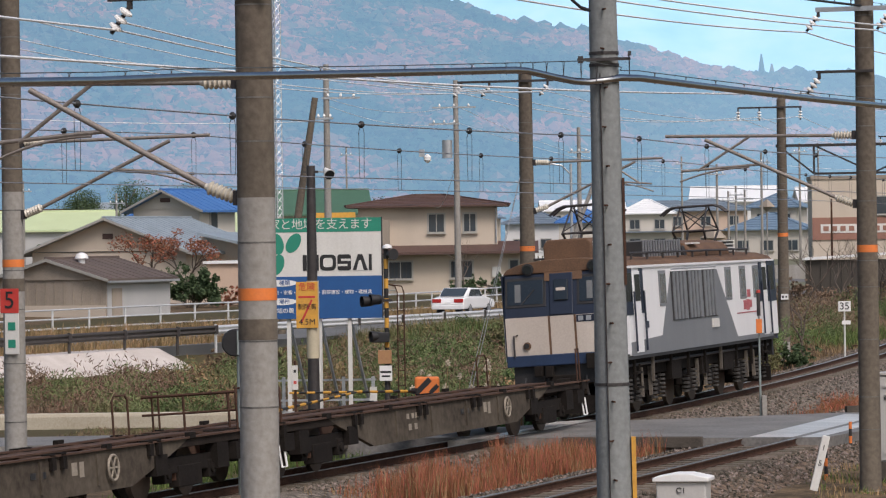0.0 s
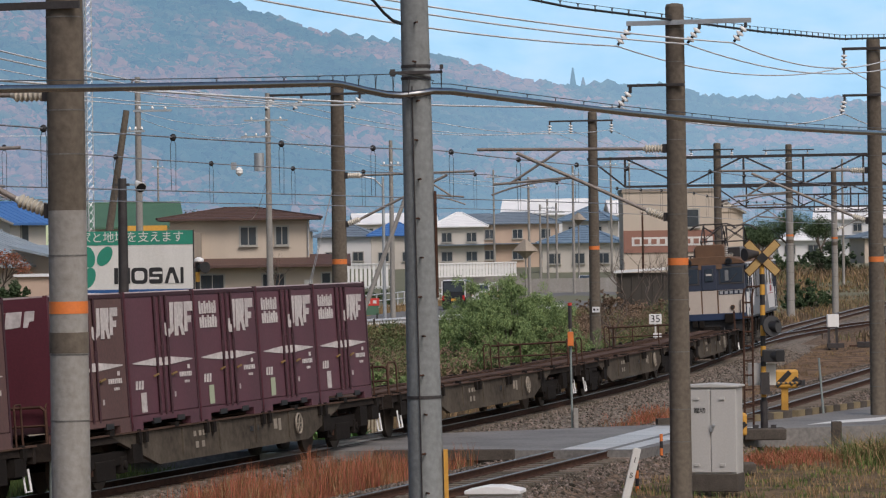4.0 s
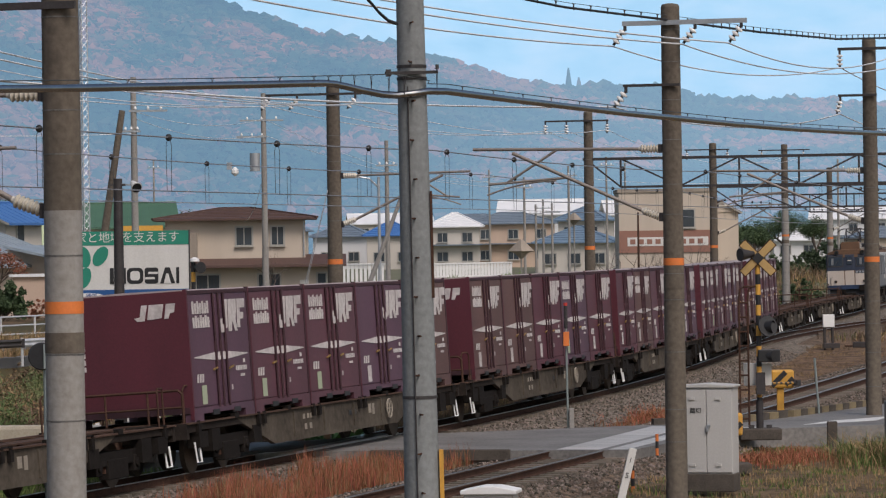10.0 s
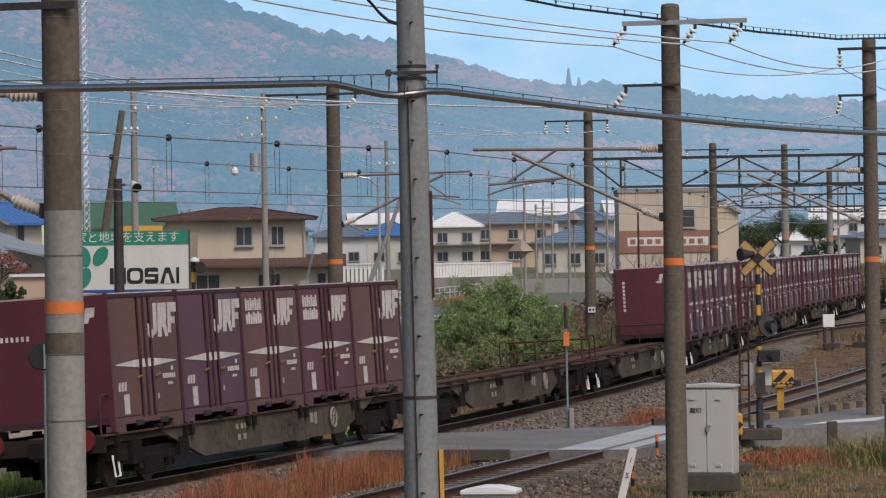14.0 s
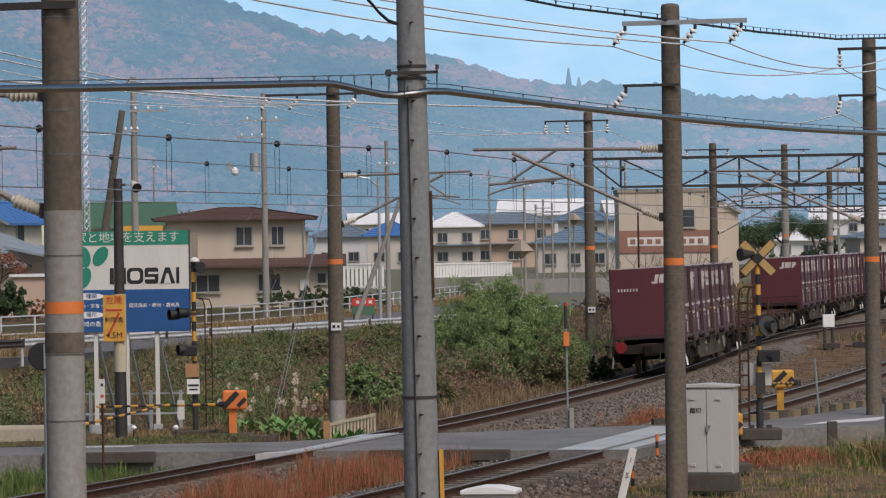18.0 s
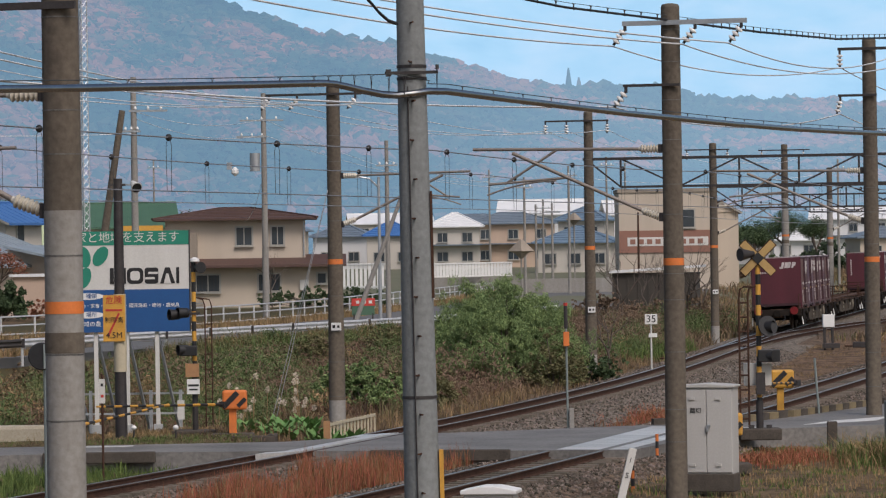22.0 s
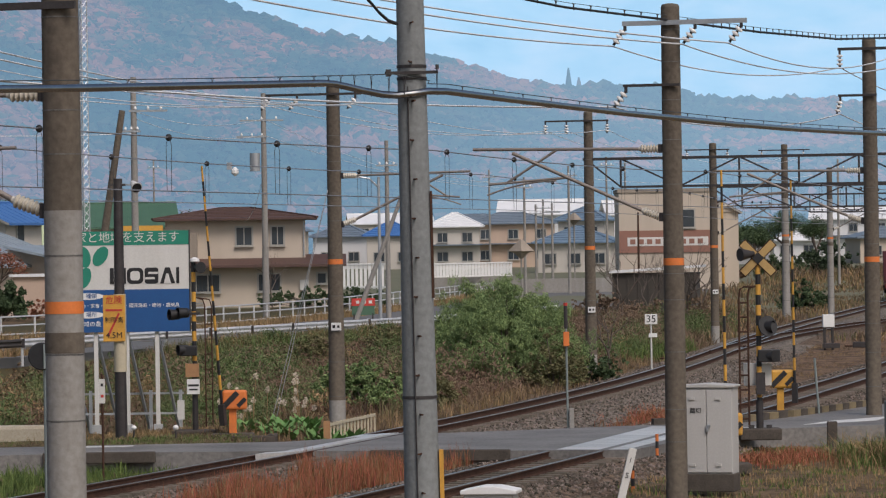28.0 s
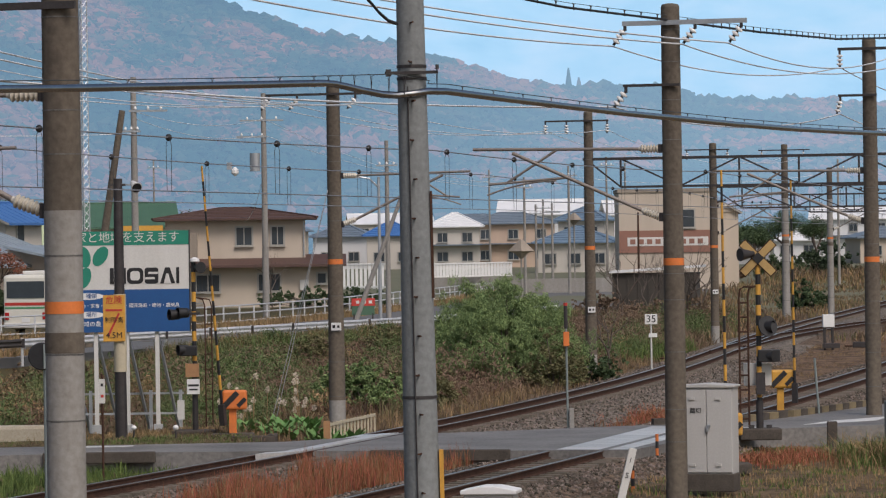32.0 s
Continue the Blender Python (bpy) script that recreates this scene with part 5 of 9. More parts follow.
    tagged(part("number_bars", b, M["box_white"], t, "small white number marks"), kind="stuff")
    return t


M["brass"] = mat("worn_brass", (0.42, 0.28, 0.10), (0.30, 0.19, 0.07), 0.5, 0.5, scale=5, bump=0.05)
M["roof_pale"] = mat("pale_mauve_roof", (0.40, 0.34, 0.34), (0.28, 0.22, 0.22), 0.5, scale=1.5, bump=0.08)
M["card_green"] = mat("green_card", (0.42, 0.47, 0.33), (0.33, 0.38, 0.26), 0.6, scale=4, bump=0.02)


M["sill_mark"] = mat("worn_stencil", (0.34, 0.30, 0.24), (0.20, 0.17, 0.14), 0.7, scale=6, bump=0.03)


def wagon():
    """Flat container wagon, 20.4 m over its couplers; origin at rail level, middle."""
    t = thing("flat_wagon", "rusty grey container flat wagon on two bogies", "freight wagon", None, "wagons of the train")
    for sx in (-1, 1):
        x = sx * 1.14
        sill = [(-6.9, 0.96), (6.9, 0.96), (6.5, 0.83), (4.5, 0.33), (-4.5, 0.33), (-6.5, 0.83)]
        part("side_sill", Build().prism(sill, x - 0.05, x + 0.05, axis='x'), M["wagon_grey"], t, "grey fish-bellied side sill")
        for e in (-1, 1):
            for yy, zz, w_, l_, h_ in ((8.3, 0.62, 0.22, 0.5, 0.42), (9.1, 0.66, 0.26, 0.5, 0.3), (5.7, 0.6, 0.2, 0.5, 0.34)):
                part("gear_box", Build().box((sx * 1.12, e * yy, zz), (w_, l_, h_)), M["bogie"], t)
            part("end_hoop", Build().tube([(sx * 1.16, e * 9.2, 0.95), (sx * 1.16, e * 9.2, 1.62), (sx * 1.14, e * 9.26, 1.70), (sx * 1.1, e * 9.62, 1.70), (sx * 1.08, e * 9.68, 1.62), (sx * 1.08, e * 9.68, 0.95)], 0.02), M["rust"], t, "thin rusty hand hoop")
            part("sill_end", Build().prism([(e * 6.88, 0.96), (e * 9.9, 0.96), (e * 9.9, 0.80), (e * 9.0, 0.84), (e * 6.5, 0.835)], x - 0.05, x + 0.05, axis='x'), M["bogie_brown"], t, "brown-black sill end")
            # black block stands in for the shaded void above the bogie
            part("end_void", Build().box((sx * 0.75, e * 7.9, 0.88), (0.5, 3.6, 0.14)), M["bogie"], t, "added black block for the shade under the wagon end")
            part("lashing", Build().box((sx * 1.2, e * 7.0, 1.02), (0.1, 0.24, 0.1)).box((sx * 1.2, e * 3.6, 1.02), (0.1, 0.2, 0.08)), M["bogie"], t)
        part("sill_flange", Build().box((x, 0, 0.985), (0.2, 19.8, 0.03)), M["deck"], t)
        for y in (-3.2, -1.1, 1.1, 3.2):
            part("sill_rib", Build().box((sx * 1.2, y, 0.68), (0.04, 0.08, 0.5)), M["wagon_grey"], t)
        for y, z, l_, h_ in ((2.35, 0.74, 0.20, 0.20), (2.62, 0.72, 0.16, 0.24), (-2.5, 0.79, 0.14, 0.10), (-2.2, 0.79, 0.14, 0.10), (-1.95, 0.79, 0.2, 0.10), (-2.4, 0.58, 0.16, 0.12), (-2.05, 0.58, 0.16, 0.12)):
            part("sill_mark", Build().box((sx * 1.193, y, z), (0.008, l_, h_)), M["sill_mark"], t, "worn stencil mark")
        for y in (1.2, 0.85):
            part("sill_hole", Build().box((sx * 1.192, y, 0.72), (0.008, 0.2, 0.1)), M["black"], t)
        ring = [(sx * 1.25, 3.7 + 0.2 * math.cos(a * 0.3927), 0.68 + 0.2 * math.sin(a * 0.3927)) for a in range(17)]
        hw = part("brake_wheel", Build().tube(ring, 0.022, 6), M["sill_mark"], t, "pale hand-brake wheel")
        for a in (0, 60, 120):
            part("wheel_spoke", Build().box((sx * 1.25, 3.7, 0.68), (0.02, 0.4, 0.025), Euler((radians(a), 0, 0)).to_matrix()), M["sill_mark"], hw)
        for e in (-1, 1):
            part("step_stirrup", Build().tube([(sx * 1.2, e * 9.52, 0.62), (sx * 1.24, e * 9.52, 0.24), (sx * 1.24, e * 9.28, 0.24), (sx * 1.2, e * 9.28, 0.62)], 0.022), M["white"], t, "white step stirrup")
        for y in (-9.3, -5.6, -5.25, -1.9, -1.5, 1.5, 1.9, 5.25, 5.6, 9.3):
            part("container_stop", Build().box((sx * 1.16, y, 1.0), (0.16, 0.18, 0.05)).box((sx * 1.22, y, 0.87), (0.08, 0.14, 0.2)), M["bogie"], t)
    part("centre_sill", Build().box((0, 0, 0.78), (0.36, 19.6, 0.38)), M["deck"], t)
    for i in range(17):
        part("cross_member", Build().box((0, -9.6 + 1.2 * i, 0.9), (2.2, 0.16, 0.14)), M["deck"], t)
    part("walkway_plate", Build().box((0, 0, 0.99), (0.6, 19.4, 0.03)), M["deck"], t)
    for e in (-1, 1):
        part("head_stock", Build().box((0, e * 9.85, 0.84), (2.4, 0.12, 0.3)), M["bogie_brown"], t)
        part("coupler", Build().box((0, e * 10.05, 0.80), (0.22, 0.34, 0.26)).box((0.05, e * 10.2, 0.80), (0.3, 0.14, 0.3)), M["bogie"], t, bevel=0.02)
        part("brake_hose", Build().tube([(0.4, e * 9.9, 0.7), (0.42, e * 10.1, 0.5), (0.3, e * 10.2, 0.45)], 0.025), M["black"], t)
        bg_ = part("bogie", Build().box((-1.02, e * 7.1, 0.55), (0.16, 2.7, 0.26)).box((1.02, e * 7.1, 0.55), (0.16, 2.7, 0.26)).box((0, e * 7.1, 0.55), (2.0, 0.5, 0.26)).box((-1.02, e * 7.1, 0.36), (0.2, 1.0, 0.36)).box((1.02, e * 7.1, 0.36), (0.2, 1.0, 0.36)), M["bogie"], t, bevel=0.02)
        for dy in (-0.95, 0.95):
            for sx in (-1, 1):
                part("wheel", Build().lathe((sx * 0.56, e * 7.1 + dy, 0.405), [(0.10, -0.09), (0.37, -0.06), (0.425, -0.05), (0.425, 0.05), (0.37, 0.06), (0.1, 0.09)], 24, m=Euler((0, radians(90), 0)).to_matrix()), M["wheel"], bg_, smooth=True)
                part("axle_box", Build().box((sx * 1.0, e * 7.1 + dy, 0.42), (0.24, 0.3, 0.3)).cyl((sx * 1.1, e * 7.1 + dy, 0.42), (sx * 1.16, e * 7.1 + dy, 0.42), 0.09), M["bogie"], bg_, bevel=0.02)
                part("spring", Build().cyl((sx * 1.0, e * 7.1 + dy * 0.45, 0.3), (sx * 1.0, e * 7.1 + dy * 0.45, 0.55), 0.1, 0.1, 10), M["rust"], bg_)
        part("brake_gear", Build().cyl((0.5, e * 4.5, 0.6), (0.5, e * 3.4, 0.6), 0.16).box((-0.4, e * 3.8, 0.6), (0.3, 0.8, 0.3)), M["bogie"], t)
    # end platform rail at the trailing end
    part("platform_rail", Build().tube([(1.1, -9.75, 1.0), (1.1, -9.75, 1.55), (1.02, -9.75, 1.62), (-1.25, -9.75, 1.62)], 0.03).tube([(1.1, -9.75, 1.3), (-1.25, -9.75, 1.3)], 0.024).tube([(0.4, -9.75, 1.0), (0.4, -9.75, 1.6)], 0.024).tube([(-0.45, -9.75, 1.0), (-0.45, -9.75, 1.6)], 0.024), M["rust"], t, "thin end handrail")
    return t


M["loco_navy"] = mat("navy_paint", (0.013, 0.021, 0.043), (0.009, 0.014, 0.03), 0.45, scale=2, bump=0.04, streak=True)
M["loco_cream"] = mat("cream_paint", (0.56, 0.50, 0.44), (0.44, 0.38, 0.33), 0.5, scale=1.4, bump=0.04, streak=True)
M["loco_white"] = mat("loco_white", (0.78, 0.78, 0.79), (0.68, 0.68, 0.69), 0.4, scale=1.2, bump=0.03, streak=True)
M["loco_grey"] = mat("loco_grey", (0.19, 0.20, 0.215), (0.145, 0.15, 0.165), 0.45, scale=1.2, bump=0.03, streak=True)
M["loco_rust"] = mat("brown_roof_dust", (0.16, 0.088, 0.048), (0.075, 0.042, 0.026), 0.85, scale=1.5, bump=0.2)
M["loco_dark"] = mat("grimy_black_paint", (0.028, 0.027, 0.028), (0.014, 0.013, 0.014), 0.6, scale=3, bump=0.06)
M["loco_blue"] = mat("blue_beam_paint", (0.020, 0.040, 0.095), (0.013, 0.026, 0.06), 0.5, scale=2, bump=0.04, streak=True)
M["bracket_pale"] = mat("dusty_bracket", (0.16, 0.14, 0.115), (0.07, 0.06, 0.05), 0.8, scale=5, bump=0.1)
M["spring_grey"] = mat("spring_steel", (0.065, 0.063, 0.06), (0.03, 0.028, 0.026), 0.6, 0.2, scale=5, bump=0.05)
M["red_faded"] = mat("faded_red_mark", (0.42, 0.10, 0.11), (0.33, 0.08, 0.09), 0.55, scale=4, bump=0.02)
M["cab_glass"] = glass("cab_glass", (0.012, 0.016, 0.02), 0.06)
M["pale_glass"] = glass("side_window_glass", (0.17, 0.17, 0.165), 0.15)


ROOF_ARC = [(-1.40, 3.46), (-1.30, 3.58), (-0.95, 3.70), (-0.4, 3.76), (0.4, 3.76), (0.95, 3.70), (1.30, 3.58), (1.40, 3.46)]


def locomotive():
    """Six-axle electric locomotive 18.6 m long, origin at rail level in the middle; its rear faces -y."""
    t = thing("electric_locomotive", "electric locomotive with navy and cream ends and white-grey flanks", "locomotive")
    hl, W = 9.0, 1.40
    zb, zt = 1.40, 3.50
    part("body", Build().box((0, 0, (zb + zt) / 2), (2 * W - 0.02, 2 * hl - 1.4, zt - zb)), M["loco_white"], t, bevel=0.04)
    for e in (-1, 1):
        prof = [(hl - 0.72, zb), (hl, zb), (hl, 2.47), (hl - 0.20, 3.46), (hl - 0.72, 3.52)]
        cab = part("cab", Build().prism([(e * a, c) for a, c in prof], -W, W, axis='x'), M["loco_navy"], t, "navy cab end with cream front panels", bevel=0.06)
        for x, w in ((-0.845, 1.02), (0.0, 0.56), (0.845, 1.02)):
            part("cream_panel", Build().box((x, e * (hl + 0.006), 2.02), (w, 0.014, 0.88)), M["loco_cream"], cab, "cream lower front panel", bevel=0.004)
        for x in (-0.31, 0.31):
            part("door_seam", Build().box((x, e * (hl + 0.008), 2.02), (0.045, 0.018, 0.9)), M["loco_rust"], cab, "rusty door seam")
        part("front_band", Build().box((0.845, e * (hl + 0.016), 2.37), (1.0, 0.008, 0.16)), M["loco_navy"], cab)
        bars = Build()
        for i in range(5):
            bars.box((0.45 + 0.19 * i, e * (hl + 0.024), 2.37), (0.12, 0.008, 0.11))
        tagged(part("number_bars", bars, M["steel"], cab, "metal number shapes"), kind="stuff")
        rake = Euler((radians(11.4 * e), 0, 0)).to_matrix()
        for x in (-0.86, 0.86):
            part("windscreen_frame", Build().box((x, e * (hl - 0.115), 3.03), (0.98, 0.03, 0.70), rake), M["loco_dark"], cab, bevel=0.01)
            part("windscreen", Build().box((x, e * (hl - 0.106), 3.03), (0.86, 0.03, 0.58), rake), M["cab_glass"], cab, "dark raked windscreen", bevel=0.01)
            part("wiper", Build().beam((x - 0.1, e * (hl - 0.03), 2.76), (x + 0.22, e * (hl - 0.10), 3.1), 0.02, 0.02), M["steel_dark"], cab)
            # pale patch put on the glass in place of a reflection
            part("blind", Build().box((x - 0.18, e * (hl - 0.088), 3.02), (0.14, 0.02, 0.42), rake), M["pale_glass"], cab, "pale patch painted as a windscreen reflection")
        part("gangway_door", Build().box((0, e * (hl - 0.085), 2.96), (0.56, 0.05, 0.98), rake), M["loco_navy"], cab, bevel=0.02)
        part("door_window", Build().box((0, e * (hl - 0.066), 3.05), (0.34, 0.05, 0.50), rake), M["cab_glass"], cab, "small rounded door window", bevel=0.02)
        part("door_blind", Build().box((0, e * (hl - 0.045), 3.07), (0.22, 0.02, 0.07), rake), M["loco_cream"], cab)
        for x in (-0.78, 0.78):
            part("headlamp", Build().cyl((x, e * (hl - 0.50), 3.56), (x, e * (hl - 0.12), 3.56), 0.12, 0.14, 16), M["loco_dark"], cab, "round headlamp on the roof edge", smooth=True)
            part("headlamp_lens", Build().cyl((x, e * (hl - 0.12), 3.56), (x, e * (hl - 0.10), 3.56), 0.10, 0.10, 16), M["cab_glass"], cab, smooth=True)
        for x in (-0.86, 0.86):
            lamp = part("marker_lamp", Build().cyl((x, e * hl, 1.80), (x, e * (hl + 0.07), 1.80), 0.095, 0.085, 16), M["loco_rust"], cab, "round rusty marker lamp", smooth=True)
            part("lamp_lens", Build().cyl((x, e * (hl + 0.07), 1.80), (x, e * (hl + 0.08), 1.80), 0.06, 0.06, 14), M["loco_dark"], lamp, smooth=True)
        for x in (-1.16, 1.16):
            part("handrail", Build().tube([(x + 0.09, e * (hl + 0.02), 2.06), (x, e * (hl + 0.06), 2.04), (x, e * (hl + 0.06), 1.55)], 0.02), M["steel_dark"], cab)
        part("buffer_beam", Build().box((0, e * (hl - 0.08), 1.45), (2.74, 0.22, 0.26)), M["loco_blue"], t, "blue beam below the cream front", bevel=0.02)
        part("end_apron", Build().box((0, e * (hl - 0.22), 1.10), (2.5, 0.2, 0.44)), M["loco_dark"], t)
        part("coupler", Build().box((0, e * (hl + 0.16), 0.86), (0.26, 0.4, 0.3)).box((0.0, e * (hl + 0.04), 0.94), (0.7, 0.12, 0.3)), M["bogie"], t, bevel=0.02)
        for x, z, w, h in ((0.72, 1.38, 0.34, 0.36), (0.95, 0.85, 0.16, 0.3), (-0.6, 1.2, 0.2, 0.24), (-0.35, 1.18, 0.18, 0.26)):
            part("jumper_box", Build().box((x, e * (hl + 0.08), z), (w, 0.18, h)), M["bogie"], t, bevel=0.02)
        for x in (-0.95, -0.45, 0.5):
            part("air_hose", Build().tube([(x, e * hl, 1.05), (x + 0.02, e * (hl + 0.16), 0.85), (x + 0.06, e * (hl + 0.14), 0.6)], 0.03), M["black"], t)
        part("snow_plough", Build().box((0, e * (hl - 0.25), 0.38), (2.3, 0.12, 0.4)), M["bogie"], t)
        y0, y1 = sorted((e * (hl - 0.18), e * (hl - 2.0)))
        part("cab_roof", Build().prism(ROOF_ARC, y0, y1), M["loco_rust"], t, "domed brown dusty cab roof", bevel=0.02)
        part("roof_dirt", Build().box((0.05, e * (hl - 0.165), 3.37), (0.9, 0.03, 0.2), rake), M["loco_rust"], cab, "brown dirt run below the roof edge")
    part("roof", Build().prism(ROOF_ARC, -7.0, 7.0), M["loco_rust"], t, "grimy brown roof")
    for sx in (-1, 1):
        x = sx * W
        part("side_white", Build().box((x + sx * 0.002, 0, 2.46), (0.012, 16.4, 2.08)), M["loco_white"], t, "white flank")
        part("grey_flash", Build().prism([(-8.2, 1.40), (8.2, 1.40), (8.2, 1.52), (3.6, 1.52), (1.4, 3.38), (-3.7, 3.38), (-5.0, 1.80), (-8.2, 1.72)], x + sx * 0.010, x + sx * 0.016, axis='x'), M["loco_grey"], t, "grey trapezoid panel")
        part("gutter", Build().box((x + sx * 0.02, 0, 3.47), (0.06, 17.4, 0.05)), M["loco_white"], t)
        for c in (-3.0, -1.25, 0.5):
            lou = part("louvre_panel", Build().box((x + sx * 0.022, c, 2.72), (0.02, 1.55, 1.20)), M["loco_dark"], t, "dark ventilation louvre panel")
            for i in range(4):
                part("louvre_slat", Build().box((x + sx * 0.04, c - 0.56 + 0.375 * i, 2.72), (0.04, 0.20, 1.16)), M["loco_grey"], lou)
            part("louvre_lip", Build().box((x + sx * 0.04, c, 3.33), (0.05, 1.6, 0.04)), M["loco_white"], lou)
        for y in (-4.7, 2.8, 4.6, 6.3):
            wf = part("side_window", Build().box((x + sx * 0.016, y, 2.92), (0.02, 0.74, 0.86)), M["loco_grey"], t, "rounded side window", bevel=0.008)
            part("window_pane", Build().box((x + sx * 0.026, y, 2.92), (0.02, 0.56, 0.70)), M["pale_glass"], wf)
        for e in (-1, 1):
            part("cab_pillar", Build().box((x + sx * 0.014, e * 8.35, 2.9), (0.02, 1.1, 1.10)), M["loco_navy"], t)
            part("cab_window", Build().box((x + sx * 0.022, e * 8.25, 3.0), (0.03, 0.66, 0.66)), M["cab_glass"], t)
            part("cab_corner", Build().box((x + sx * 0.012, e * 8.6, 1.92), (0.02, 0.6, 0.92)), M["loco_white"], t)
            door = part("cab_door", Build().box((x + sx * 0.016, e * 7.35, 2.42), (0.024, 0.72, 1.9)), M["loco_white"], t, "narrow cab door", bevel=0.006)
            part("door_glass", Build().box((x + sx * 0.028, e * 7.35, 2.98), (0.02, 0.5, 0.62)), M["cab_glass"], door)
            part("door_edge", Build().box((x + sx * 0.020, e * 6.9, 2.9), (0.03, 0.3, 1.05)), M["loco_navy"], t)
            for d in (-0.5, 0.5):
                part("door_handrail", Build().tube([(x + sx * 0.07, e * 7.35 + d, 1.5), (x + sx * 0.07, e * 7.35 + d, 2.9)], 0.025), M["loco_navy"], t)
            part("door_step", Build().box((sx * 1.3, e * 7.35, 1.0), (0.14, 0.5, 0.05)).box((sx * 1.3, e * 7.35, 0.65), (0.14, 0.5, 0.05)).beam((sx * 1.3, e * 7.1, 1.2), (sx * 1.3, e * 7.1, 0.63), 0.04, 0.04).beam((sx * 1.3, e * 7.6, 1.2), (sx * 1.3, e * 7.6, 0.63), 0.04, 0.04), M["bogie"], t)
        for yy, zz, l_, h_ in ((4.75, 2.32, 0.34, 0.24), (5.15, 2.32, 0.34, 0.28), (5.5, 2.34, 0.24, 0.2), (4.8, 2.60, 0.4, 0.2), (5.3, 2.62, 0.4, 0.2), (5.0, 2.12, 2.6, 0.03)):
            part("flank_mark", Build().box((x + sx * 0.012, yy, zz), (0.012, l_, h_)), M["red_faded"], t, "faded red operator's mark")
        part("flank_box", Build().box((x + sx * 0.03, 0.9, 1.95), (0.06, 0.7, 0.22)), M["offwhite"], t, "pale maker's plate")
        part("flank_tag", Build().box((x + sx * 0.02, -6.5, 2.1), (0.012, 0.3, 0.16)), M["loco_navy"], t)
        part("footplate", Build().box((sx * 1.32, 0, 1.36), (0.16, 17.2, 0.07)), M["loco_dark"], t)
        for yy, l_ in ((-3.0, 1.0), (3.0, 1.2), (0.2, 0.8)):
            part("underframe_box", Build().box((sx * 1.1, yy, 0.95), (0.3, l_, 0.5)), M["bogie"], t)
        for i in range(9):
            part("pipe_bracket", Build().beam((sx * 1.30, -7.6 + 1.9 * i, 1.32), (sx * 1.26, -7.5 + 1.9 * i, 0.74), 0.06, 0.10), M["bracket_pale"] if i % 4 == 1 else M["bogie"], t, "hanging bracket")
        part("air_pipe", Build().tube([(sx * 1.24, -8.2, 1.18), (sx * 1.24, 8.2, 1.18)], 0.035), M["loco_dark"], t)
    part("under_tank", Build().box((0, 0, 1.15), (2.2, 16.6, 0.5)), M["bogie"], t)
    for yb in (-6.0, 0.0, 6.0):
        bo = part("bogie", Build().box((-1.0, yb, 0.66), (0.14, 3.7, 0.30)).box((1.0, yb, 0.66), (0.14, 3.7, 0.30)).box((0, yb, 0.6), (2.0, 0.7, 0.3)), M["bogie"], t, bevel=0.02)
        for dy in (-1.25, 1.25):
            for sx in (-1, 1):
                part("wheel", Build().lathe((sx * 0.56, yb + dy, 0.56), [(0.12, -0.09), (0.5, -0.06), (0.56, -0.05), (0.56, 0.05), (0.5, 0.06), (0.12, 0.09)], 24, m=Euler((0, radians(90), 0)).to_matrix()), M["wheel"], bo, smooth=True)
                part("axle_box", Build().box((sx * 1.05, yb + dy, 0.56), (0.22, 0.4, 0.36)), M["bogie"], bo, bevel=0.02)
                for d in (-0.42, 0.42):
                    sp = Build()
                    for k in range(6):
                        sp.lathe((sx * 1.14, yb + dy + d, 0.34 + 0.10 * k), [(0.06, -0.03), (0.11, -0.02), (0.11, 0.02), (0.06, 0.03)], 10)
                    part("coil_spring", sp, M["spring_grey"], bo, "grey coil spring")
                part("damper", Build().beam((sx * 1.17, yb + dy * 0.35, 0.4), (sx * 1.17, yb + dy * 0.35, 1.1), 0.08, 0.08), M["bracket_pale"], bo, "pale damper")
    part("roof_hood", Build().prism([(-1.02, 3.66), (1.02, 3.66), (1.02, 3.84), (0.86, 4.02), (0.5, 4.10), (-0.5, 4.10), (-0.86, 4.02), (-1.02, 3.84)], 0.2, 5.0), M["loco_rust"], t, "long rounded brown roof hood", bevel=0.04)
    part("hood_front", Build().prism([(-0.98, 3.66), (0.98, 3.66), (0.9, 3.95), (-0.9, 3.95)], -0.1, 0.2), M["loco_dark"], t)
    rear = part("roof_hood", Build().prism([(-0.58, 3.66), (0.58, 3.66), (0.58, 4.10), (0.48, 4.22), (-0.48, 4.22), (-0.58, 4.10)], -8.1, -6.7), M["loco_rust"], t, "boxy brown roof hood", bevel=0.04)
    for i in range(6):
        part("hood_slat", Build().box((0.6, -7.4, 3.76 + 0.07 * i), (0.05, 1.1, 0.03)), M["offwhite"], rear)
    part("hood_plate", Build().box((0.90, 0.9, 4.0), (0.3, 0.9, 0.04)), M["offwhite"], t)
    gr = part("resistor_grille", Build().box((0, -2.3, 3.88), (1.8, 4.2, 0.40)), M["loco_dark"], t, "slotted roof grille")
    for i in range(15):
        part("grille_bar", Build().box((0, -4.3 + 0.28 * i, 3.90), (1.86, 0.07, 0.42)), M["loco_grey"], gr)
    end_grille = part("end_grille", Build().box((0, 6.4, 3.9), (1.5, 0.9, 0.36)), M["loco_dark"], t, "small slatted roof box")
    for i in range(4):
        part("grille_bar", Build().box((0, 6.4, 3.78 + 0.09 * i), (1.56, 0.96, 0.03)), M["offwhite"], end_grille)
